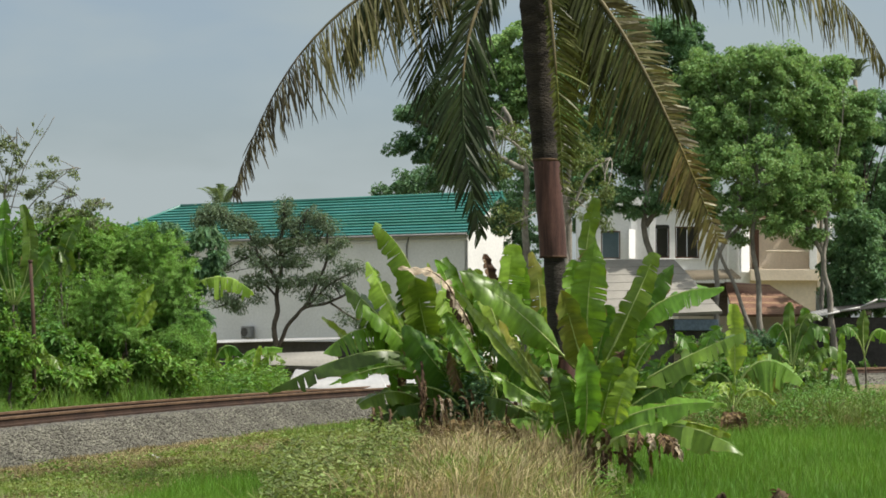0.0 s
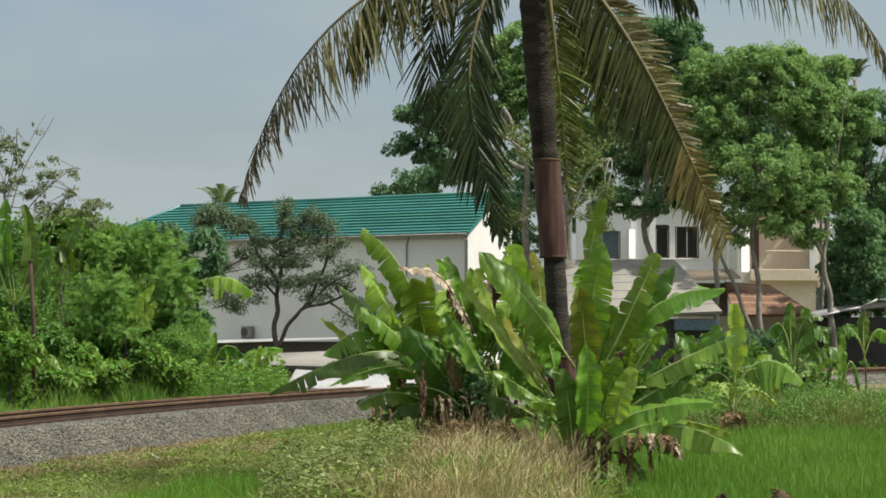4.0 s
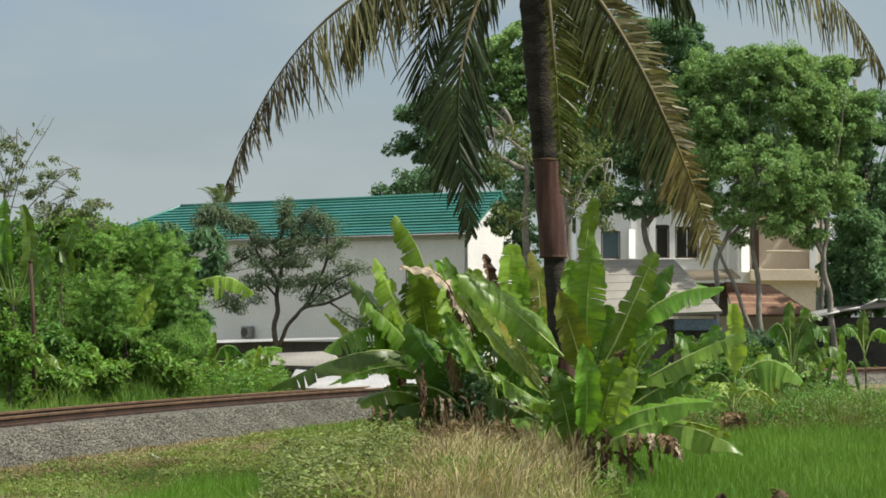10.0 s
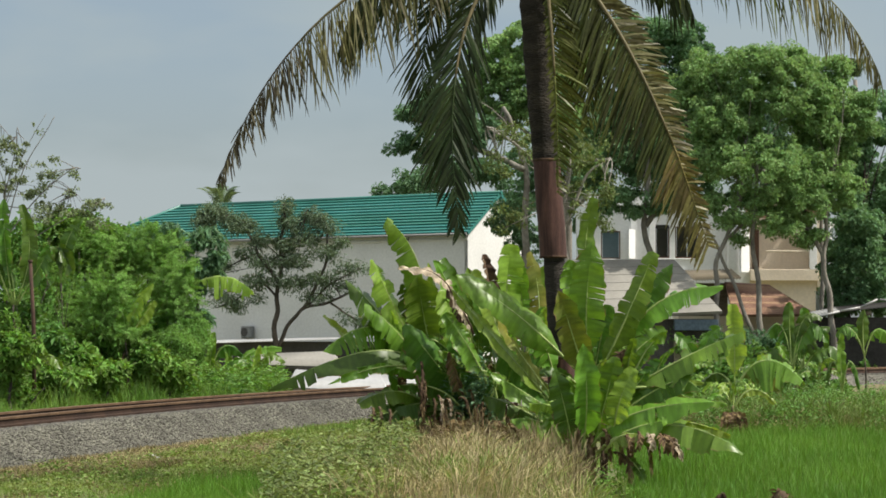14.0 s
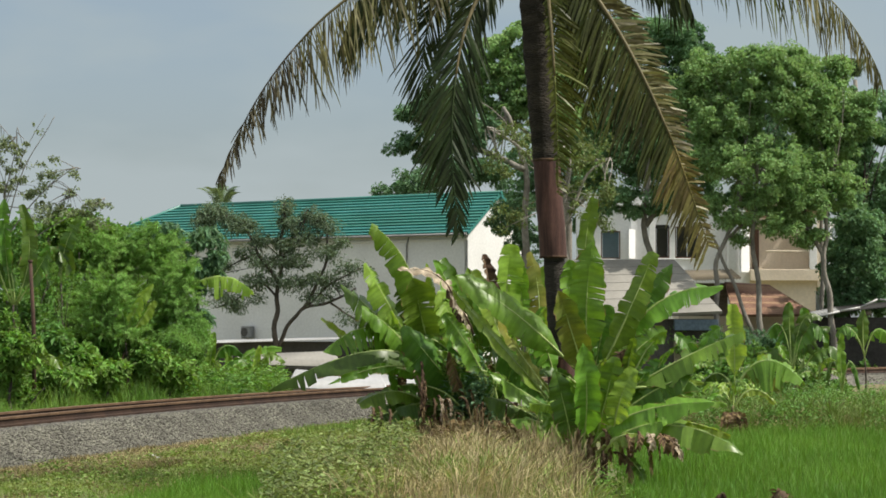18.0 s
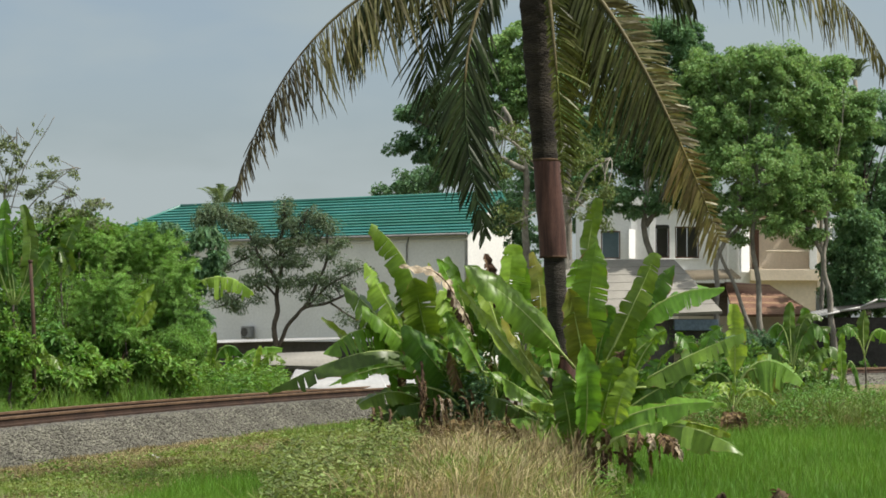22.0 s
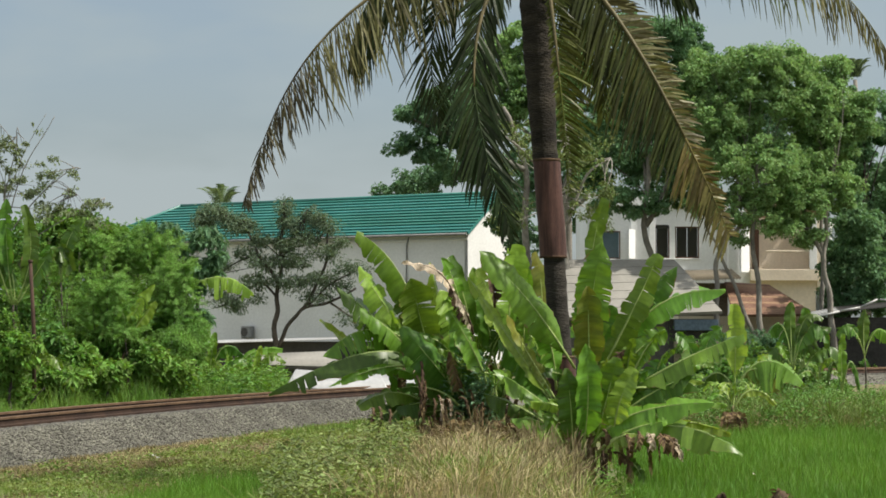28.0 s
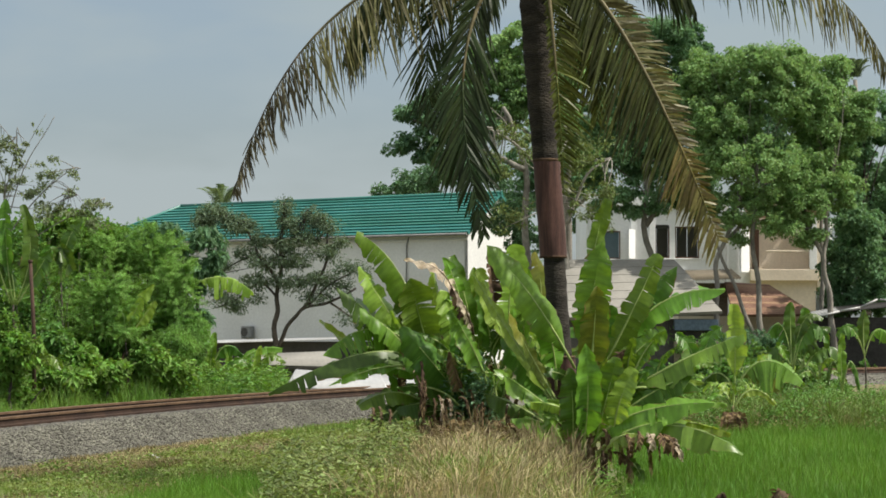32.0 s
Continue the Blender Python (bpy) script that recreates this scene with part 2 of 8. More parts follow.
M_ZINC = mat("zinc_sheet", (0.344, 0.344, 0.336), (0.451, 0.451, 0.443), 0.8, 12, 0.5, 0.1, metal=0.3, grit=0.06)
M_BLUE = mat("blue_sheet", (0.07, 0.105, 0.14), (0.10, 0.14, 0.175), 1.0, 12, 0.6, 0.1)
# near-black boards, the gloom under the hut roof put into the colour
M_GLOOM = mat("shade_dark_boards", (0.025, 0.024, 0.022), (0.05, 0.047, 0.042), 1.5, 14, 0.9, 0.4)
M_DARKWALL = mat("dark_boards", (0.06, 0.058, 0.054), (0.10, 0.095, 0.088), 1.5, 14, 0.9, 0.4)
M_GLASS = mat("window_glass", (0.030, 0.028, 0.025), (0.036, 0.034, 0.030), 0.8, 6, 0.08, 0, spec=0.8, grit=0.04)
M_TINT = mat("blue_glass", (0.085, 0.125, 0.15), (0.095, 0.14, 0.165), 0.8, 6, 0.12, 0, spec=0.8, grit=0.04)
M_FRAME = mat("brown_frame", (0.09, 0.05, 0.035), (0.13, 0.075, 0.05), 3, 20, 0.6, 0.2)
M_STEEL = mat("painted_steel", (0.62, 0.60, 0.56), (0.70, 0.68, 0.64), 3, 20, 0.5, 0.1)
M_RUST = mat("rusty_post", (0.045, 0.028, 0.02), (0.085, 0.05, 0.034), 4, 20, 0.85, 0.4)
M_GREYBOX = mat("grey_enamel", (0.20, 0.205, 0.205), (0.27, 0.275, 0.275), 3, 20, 0.6, 0.1)
M_WING = mat("butterfly_wing", (0.80, 0.80, 0.74), (0.70, 0.70, 0.60), 20, 80, 0.7, 0, glow=0.3)


# ---- mesh helpers ----
def part(name, bm, material, parent=None, label="", at=(0, 0, 0)):
    """Links a bmesh as one mesh object under a thing or a part."""
    me = bpy.data.meshes.new(name)
    bm.to_mesh(me)
    bm.free()
    me.materials.append(material)
    ob = new(name, me)
    ob.location = at
    if parent is not None:
        ob.parent = parent
    if label:
        tagged(ob, label)
    return ob


def sheet(name, verts, faces, material, parent=None, label="", smooth=False):
    """Links a mesh from arrays that a loop has worked out."""
    me = bpy.data.meshes.new(name)
    me.from_pydata(verts.tolist() if hasattr(verts, "tolist") else verts, [], faces)
    me.materials.append(material)
    if smooth:
        me.polygons.foreach_set("use_smooth", [True] * len(me.polygons))
    ob = new(name, me)
    if parent is not None:
        ob.parent = parent
    if label:
        tagged(ob, label)
    return ob


def empty(name, at, label, category, group="", turn=0.0):
    ob = new(name)
    ob.location = at
    ob.rotation_euler = (0, 0, radians(turn))
    ob.empty_display_size = 0.2
    return tagged(ob, label, category, group)


def box(bm, lo, hi, bevel=0.0):
    lo, hi = Vector(lo), Vector(hi)
    made = bmesh.ops.create_cube(bm, size=1.0, matrix=Matrix.LocRotScale((lo + hi) / 2, None, hi - lo))
    if bevel:
        edges = list({e for v in made["verts"] for e in v.link_edges})
        bmesh.ops.bevel(bm, geom=edges, offset=bevel, segments=1, affect="EDGES")
    return bm


def boxed(name, lo, hi, material, parent, label="", bevel=0.015):
    return part(name, box(bmesh.new(), lo, hi, bevel), material, parent, label)


def tube(bm, pts, radii, sides=7, caps=True):
    """A tapered tube along points."""
    pts = [Vector(p) for p in pts]
    rings = []
    for i, p in enumerate(pts):
        t = (pts[min(i + 1, len(pts) - 1)] - pts[max(i - 1, 0)]).normalized()
        a = t.cross(Vector((0.31, 0.94, 0.13))).normalized()
        b = t.cross(a)
        rings.append([bm.verts.new(p + (a * math.cos(k * math.tau / sides) + b * math.sin(k * math.tau / sides)) * radii[i]) for k in range(sides)])
    for r, s in zip(rings, rings[1:]):
        for k in range(sides):
            bm.faces.new((r[k], r[(k + 1) % sides], s[(k + 1) % sides], s[k])).smooth = True
    if caps:
        bm.faces.new(rings[0][::-1])
        bm.faces.new(rings[-1])
    return bm


def bezier(a, b, c, s):
    return a * (1 - s) ** 2 + b * (2 * s * (1 - s)) + c * s * s


def curve_points(pts, n):
    """A smooth line through points."""
    pts = [Vector(p) for p in pts]
    ext = [pts[0] * 2 - pts[1], *pts, pts[-1] * 2 - pts[-2]]
    out = []
    for i in range(1, len(ext) - 2):
        p0, p1, p2, p3 = ext[i - 1:i + 3]
        for k in range(n):
            s = k / n
            out.append(0.5 * (2 * p1 + (p2 - p0) * s + (2 * p0 - 5 * p1 + 4 * p2 - p3) * s * s + (3 * p1 - p0 - 3 * p2 + p3) * s ** 3))
    return out + [pts[-1]]


def unit(v):
    return v / np.maximum(np.linalg.norm(v, axis=1, keepdims=True), 1e-6)


def leaf_cloud(name, material, parent, pos, way, size, aspect, rng, label="", face=None):
    """Many small folded leaves, each of two triangles."""
    n = len(pos)
    way = unit(way)
    up = unit(rng.normal(size=(n, 3)) * 0.55 + (np.array((0, -0.1, 1.0)) if face is None else face))
    side = unit(np.cross(way, up))
    nrm = np.cross(side, way)
    size = size.reshape(-1, 1)
    w = size * aspect * 0.5
    v = np.empty((n, 4, 3))
    v[:, 0] = pos - way * size * 0.5
    v[:, 1] = pos - side * w + nrm * w * 0.35
    v[:, 2] = pos + way * size * 0.5 - np.array((0, 0, 0.12)) * size
    v[:, 3] = pos + side * w + nrm * w * 0.35
    i = np.arange(n).reshape(-1, 1) * 4
    f = np.concatenate((i + np.array((0, 1, 2)), i + np.array((0, 2, 3))))
    return sheet(name, v.reshape(-1, 3), f.tolist(), material, parent, label)


def blades(name, material, roots, height, width, lean, rng, parent=None, label=""):
    """Upright grass blades that taper to a bent tip."""
    n = len(roots)
    az = rng.uniform(0, math.tau, n)
    side = np.stack((np.cos(az), np.sin(az) * 0.5, np.zeros(n)), 1) * np.reshape(width, (-1, 1)) * 0.5
    bend = np.stack((rng.normal(0, 1, n), rng.normal(0, 1, n), np.zeros(n)), 1) * np.reshape(lean, (-1, 1))
    up = np.zeros((n, 3))
    up[:, 2] = height
    v = np.empty((n, 5, 3))
    v[:, 0], v[:, 1] = roots - side, roots + side
    v[:, 2], v[:, 3] = roots + up * 0.6 + bend * 0.35 + side * 0.8, roots + up * 0.6 + bend * 0.35 - side * 0.8
    v[:, 4] = roots + up + bend
    i = (np.arange(n) * 5).tolist()
    f = [g for k in i for g in ((k, k + 1, k + 2, k + 3), (k + 3, k + 2, k + 4))]
    return sheet(name, v.reshape(-1, 3), f, material, parent, label)


# ---- ground ----
RING = (82.033, 18.462)
R_MID = 93.87
RAIL_DROP = 0.068


def from_track(x, y):
    """Metres from the track's middle line, less than nothing on the near side."""
    return np.hypot(np.asarray(x) - RING[0], np.asarray(y) - RING[1]) - R_MID


def ground_z(x, y):
    x, y = np.asarray(x, float), np.asarray(y, float)
    d = from_track(x, y)
    z = 0.35 * np.clip((d + 1.0) / 4.0, 0, 1) + 0.25 * np.clip((d - 6) / 20, 0, 1)
    z = z + 0.12 * np.clip(1 - np.abs(d + 4.2) / 2.2, 0, 1)
    bund = np.clip(1 - np.abs(x - (0.35 + 0.02 * (y - 30))) / 1.8, 0, 1) * np.clip((39.5 - y) / 4, 0, 1) * np.clip((y - 15) / 6, 0, 1)
    z = z + 0.55 * bund ** 0.7
    bank = np.clip((y - 45.0) / 3.0, 0, 1) * np.clip((x - 2.0) / 3, 0, 1) * np.clip(-d / 4, 0, 1)
    return z + 0.18 * bank + 0.04 * np.sin(x * 1.7 + y * 0.6) * np.sin(y * 0.9)


xs = np.concatenate(([-4000, -1200, -400, -150, -80, -50], np.arange(-34, 44.1, 0.6), [55, 80, 150, 400, 1200, 4000]))
ys = np.concatenate(([-4000, -1000, -300, -80, -30, 0], np.arange(8, 112, 0.6), [120, 135, 160, 220, 400, 1200, 4000]))
gx, gy = np.meshgrid(xs, ys, indexing="ij")
gv = np.stack((gx, gy, ground_z(gx, gy)), -1).reshape(-1, 3)
ny = len(ys)
gf = [(i * ny + j, (i + 1) * ny + j, (i + 1) * ny + j + 1, i * ny + j + 1) for i in range(len(xs) - 1) for j in range(ny - 1)]
tagged(sheet("ground", gv, gf, M_GROUND, smooth=True), "grassy earth ground of field edge, bund and rail verge", "ground", kind="structure")

# ---- railway ----
railway = empty("railway_track", (0, 0, 0), "curved single railway track of rusty rails on grey stone ballast", "railway")
tagged(railway, kind="structure")


def arc(r, a):
    return RING[0] + r * math.cos(radians(a)), RING[1] + r * math.sin(radians(a))


def swept(name, section, material, parent, a0=178.0, a1=92.0, steps=110, closed=True, label=""):
    """A section of (offset, height) carried along the track's curve."""
    bm = bmesh.new()
    rows = []
    for i in range(steps + 1):
        a = a0 + (a1 - a0) * i / steps
        rows.append([bm.verts.new((*arc(R_MID + dr, a), z - RAIL_DROP)) for dr, z in section])
    k = len(section)
    for r, s in zip(rows, rows[1:]):
        for j in range(k if closed else k - 1):
            bm.faces.new((r[j], s[j], s[(j + 1) % k], r[(j + 1) % k]))
    bmesh.ops.recalc_face_normals(bm, faces=bm.faces)
    return part(name, bm, material, parent, label)


swept("ballast_bed", [(-2.7, -0.1), (-2.36, 0.05), (-1.40, 0.62), (1.40, 0.62), (2.4, 0.25), (2.6, -0.1)], M_BALLAST, railway, label="grey crushed stone bed")
for side in (-0.5335, 0.5335):
    p = [(-0.06, 0.652), (-0.06, 0.69), (-0.009, 0.715), (-0.009, 0.812), (0.009, 0.812), (0.009, 0.715), (0.06, 0.69), (0.06, 0.652)]
    rail = swept("rail", [(side + u, z) for u, z in p], M_RAIL, railway, label="rust-brown steel rail")
    p = [(-0.038, 0.803), (-0.040, 0.845), (-0.030, 0.854), (0.030, 0.854), (0.040, 0.845), (0.038, 0.803)]
    swept("rail_head", [(side + u, z) for u, z in p], M_RAILHEAD, rail, label="worn brown rail head")
sleeper_bm = box(bmesh.new(), (-1.0, -0.11, 0.48), (1.0, 0.11, 0.655), 0.02)
first = part("sleeper", sleeper_bm, M_SLEEPER, railway)
a = 172.0
while a > 130.0:
    ob = first if a == 172.0 else new("sleeper", first.data)
    ob.parent = railway
    ob.location = (*arc(R_MID, a), -RAIL_DROP)
    ob.rotation_euler = (0, 0, radians(a))
    a -= math.degrees(0.62 / R_MID)

rng = np.random.default_rng(5)


def stones(name, n, a0, a1, lo, hi):
    """Loose angular stones lying on the ballast's top and slope."""
    a = np.radians(rng.uniform(a1, a0, n))
    dr = rng.uniform(lo, hi, n)
    top = np.interp(dr, [-2.7, -2.36, -1.40, 1.40, 2.4], [0.0, 0.05, 0.62, 0.62, 0.25]) - RAIL_DROP
    c = np.stack((RING[0] + (R_MID + dr) * np.cos(a), RING[1] + (R_MID + dr) * np.sin(a), top + 0.005), 1)
    base = np.array([(1, 0, 0), (-0.8, 0.3, 0.1), (0.1, 1, -0.2), (0, -0.9, 0.2), (0.1, 0.1, 0.8), (-0.1, 0, -0.8)])
    s = rng.uniform(0.014, 0.046, (n, 1, 1)) * rng.uniform(0.7, 1.3, (n, 1, 3))
    v = c[:, None, :] + base[None] * s * rng.uniform(0.7, 1.25, (n, 6, 3))
    tri = np.array([(0, 2, 4), (2, 1, 4), (1, 3, 4), (3, 0, 4), (2, 0, 5), (1, 2, 5), (3, 1, 5), (0, 3, 5)])
    f = (np.arange(n)[:, None, None] * 6 + tri[None]).reshape(-1, 3)
    ob = sheet(name, v.reshape(-1, 3), f.tolist(), M_STONE, railway, "loose grey ballast stones")
    return tagged(ob, kind="stuff")


stones("ballast_stones", 34000, 171.0, 154.0, -2.42, -0.65)
stones("far_ballast_stones", 5000, 147.0, 132.0, -2.42, -0.65)
stones("crib_stones", 5000, 171.0, 152.0, -0.5, 1.4)


# ---- buildings ----
def roof_slope(name, a, b, c, d, material, parent, courses, ribs=0, step=0.04, label=""):
    """A sloping roof face a-b (eave) to d-c (ridge) in stepped courses, or in ribs that run down the slope."""
    a, b, c, d = (Vector(v) for v in (a, b, c, d))
    nrm = (b - a).cross(d - a).normalized()
    if nrm.z < 0:
        nrm = -nrm
    bm = bmesh.new()
    if not ribs:
        v = [bm.verts.new(p - nrm * h) for h in (0.06, 0.12) for p in (a, b, c, d)]
        for f in ((0, 1, 2, 3), (7, 6, 5, 4), (0, 4, 5, 1), (1, 5, 6, 2), (2, 6, 7, 3), (3, 7, 4, 0)):
            bm.faces.new([v[j] for j in f])
        bmesh.ops.recalc_face_normals(bm, faces=bm.faces)
        deck = part(name, bm, material, parent, label)
    if ribs:
        k = ribs * 4
        low, high = [], []
        for i in range(k + 1):
            s = i / k
            off = nrm * step * (0.5 + 0.5 * math.cos(s * ribs * math.tau))
            low.append(bm.verts.new(a.lerp(b, s) + off))
            high.append(bm.verts.new(d.lerp(c, s) + off))
        for i in range(k):
            bm.faces.new((low[i], low[i + 1], high[i + 1], high[i])).smooth = True
        ex = bmesh.ops.extrude_face_region(bm, geom=bm.faces[:])
        bmesh.ops.translate(bm, verts=[g for g in ex["geom"] if isinstance(g, bmesh.types.BMVert)], vec=nrm * -0.03)
    else:
        for i in range(courses):
            bm = bmesh.new()
            s0, s1 = i / courses, (i + 1) / courses
            lo = [a.lerp(d, s0), b.lerp(c, s0)]
            hi = [a.lerp(d, s1), b.lerp(c, s1)]
            q = [lo[0] + nrm * step, lo[1] + nrm * step, hi[1] + nrm * 0.004, hi[0] + nrm * 0.004]
            r = [lo[0] - nrm * 0.05, lo[1] - nrm * 0.05, hi[1] - nrm * 0.05, hi[0] - nrm * 0.05]
            v = [bm.verts.new(p) for p in q + r]
            for f in ((0, 1, 2, 3), (7, 6, 5, 4), (0, 4, 5, 1), (1, 5, 6, 2), (2, 6, 7, 3), (3, 7, 4, 0)):
                bm.faces.new([v[j] for j in f])
            bmesh.ops.recalc_face_normals(bm, faces=bm.faces)
            part("tile_course", bm, material, deck)
        return deck
    bmesh.ops.recalc_face_normals(bm, faces=bm.faces)
    return part(name, bm, material, parent, label)


def prism(name, base, z0, z1, material, parent, label=""):
    """An upright wall block on a footprint."""
    bm = bmesh.new()
    low = [bm.verts.new((x, y, z0)) for x, y in base]
    high = [bm.verts.new((x, y, z1)) for x, y in base]
    k = len(base)
    for i in range(k):
        bm.faces.new((low[i], low[(i + 1) % k], high[(i + 1) % k], high[i]))
    bm.faces.new(low[::-1])
    bm.faces.new(high)
    bmesh.ops.recalc_face_normals(bm, faces=bm.faces)
    return part(name, bm, material, parent, label)


# White hall with a green roof: local x runs along its long wall, from the near gable back.
HALL_LONG, HALL_W, EAVE, RIDGE = 25.5, 5.4, 6.85, 8.95
hall = empty("white_hall", (1.25, 105.0, 0.4), "white plastered two-storey hall with a long green tiled roof", "building", turn=145.5)


def hall_parts():
    e, r, w, n = EAVE, RIDGE, -HALL_W, HALL_LONG
    # long wall (near), gable wall, far walls
    boxed("long_wall", (0.0, -0.2, 0), (n, 0.0, e), M_WHITE, hall, bevel=0)
    boxed("back_wall", (0.2, w, 0), (n, w + 0.2, e), M_WHITE, hall, bevel=0)
    boxed("end_wall", (n, w, 0), (n + 0.2, 0, e), M_WHITE, hall, bevel=0)
    bm = bmesh.new()
    prof = [(-0.0, 0), (-0.0, e), (w / 2, r - 0.1), (w, e), (w, 0)]
    f0 = [bm.verts.new((-0.003, y, z)) for y, z in prof]
    f1 = [bm.verts.new((0.2, y, z)) for y, z in prof]
    bm.faces.new(f0)
    bm.faces.new(f1[::-1])
    for i in range(5):
        bm.faces.new((f0[i], f1[i], f1[(i + 1) % 5], f0[(i + 1) % 5]))
    bmesh.ops.recalc_face_normals(bm, faces=bm.faces)
    part("gable_wall", bm, M_WHITE, hall, "sunlit white gable wall")
    o = 0.35
    hip = 3.9
    roof_slope("roof_slope", (-0.25, o, e - 0.05), (n + 0.5, o, e - 0.05), (n - hip, w / 2, r), (-0.25, w / 2, r), M_GREENROOF, hall, 13, step=0.075, label="green metal roof in stepped tile courses")
    roof_slope("roof_slope", (-0.25, w - o, e - 0.05), (n + 0.5, w - o, e - 0.05), (n - hip, w / 2, r), (-0.25, w / 2, r), M_GREENROOF, hall, 13, step=0.075)
    roof_slope("hip_slope", (n + 0.5, o, e - 0.05), (n + 0.5, w - o, e - 0.05), (n - hip + 0.02, w / 2 - 0.02, r), (n - hip + 0.02, w / 2 + 0.02, r), M_GREENROOF, hall, 13, step=0.075)
    part("ridge_cap", tube(bmesh.new(), [(-0.3, w / 2, r + 0.02), (n - hip, w / 2, r + 0.02)], [0.11, 0.11], 8), M_GREENROOF, hall)
    part("hip_cap", tube(bmesh.new(), [(n - hip, w / 2, r + 0.02), (n + 0.5, o, e)], [0.1, 0.1], 8), M_GREENROOF, hall)
    part("gutter", tube(bmesh.new(), [(-0.2, o + 0.06, e - 0.12), (n + 0.4, o + 0.06, e - 0.12)], [0.07, 0.07], 8), M_GREYBOX, hall)
    part("downpipe", tube(bmesh.new(), [(3.6, 0.08, e - 0.2), (3.75, 0.06, e - 0.6), (3.8, 0.06, 0.2)], [0.035] * 3, 7), M_GREYBOX, hall)
    boxed("cornice", (0.0, 0.0, e - 0.42), (n, 0.06, e - 0.30), M_WHITE, hall)


hall_parts()


def wall_unit(x, z):
    """An outdoor cooling unit on brackets on the hall's long wall."""
    m = hall.matrix_basis @ Matrix.Translation((x, 0.0, z))
    ob = empty("air_conditioner", m.translation, "grey outdoor air conditioner unit fixed to the white wall", "air conditioner", turn=145.5)
    boxed("casing", (-0.34, 0.06, 0.0), (0.34, 0.38, 0.62), M_GREYBOX, ob, bevel=0.02)
    part("fan_grille", tube(bmesh.new(), [(0.1, 0.375, 0.3), (0.1, 0.395, 0.3)], [0.25, 0.24], 16), M_DARKWALL, ob)
    boxed("bracket", (-0.3, 0.0, -0.05), (-0.26, 0.36, -0.004), M_GREYBOX, ob, bevel=0)
    boxed("bracket", (0.26, 0.0, -0.05), (0.3, 0.36, -0.004), M_GREYBOX, ob, bevel=0)


scene.view_layers[0].update()
wall_unit(14.2, 1.47)


def window(parent, x0, x1, z0, z1, y, glass, frame_m, bars=1):
    """A framed window set in a wall that faces the viewer's side (-y)."""
    w = 0.07
    top = part("window", box(box(box(box(bmesh.new(), (x0, y - 0.05, z0), (x0 + w, y + 0.03, z1)), (x1 - w, y - 0.05, z0), (x1, y + 0.03, z1)),
               (x0 + w, y - 0.05, z0), (x1 - w, y + 0.03, z0 + w)), (x0 + w, y - 0.05, z1 - w), (x1 - w, y + 0.03, z1)), frame_m, parent, "framed window")
    for i in range(bars + 1):
        xa = x0 + w + (x1 - x0 - 2 * w) * i / (bars + 1)
        xb = x0 + w + (x1 - x0 - 2 * w) * (i + 1) / (bars + 1)
        boxed("pane", (xa + 0.02, y - 0.02, z0 + w), (xb - 0.02, y - 0.012, z1 - w), glass, top, bevel=0)
    boxed("sill", (x0 - 0.08, y - 0.14, z0 - 0.08), (x1 + 0.08, y + 0.02, z0 - 0.004), M_WHITE, top)
    return top


def pierced(name, x0, x1, z0, z1, y0, y1, holes, material, parent, label=""):
    """A wall slab with real openings: boxes round the holes, which lie side by side."""
    bm = bmesh.new()
    x = x0
    for a, b, c, d in sorted(holes):
        box(bm, (x, y0, z0), (a, y1, z1))
        box(bm, (a, y0, z0), (b, y1, c))
        box(bm, (a, y0, d), (b, y1, z1))
        x = b
    box(bm, (x, y0, z0), (x1, y1, z1))
    bmesh.ops.remove_doubles(bm, verts=bm.verts, dist=0.0005)
    return part(name, bm, material, parent, label)


# Two-storey house with balcony.
HX, HY = 7.925, 112.0
house = empty("two_storey_house", (HX, HY, 0.5), "white and cream two-storey house with balcony behind trees", "house")


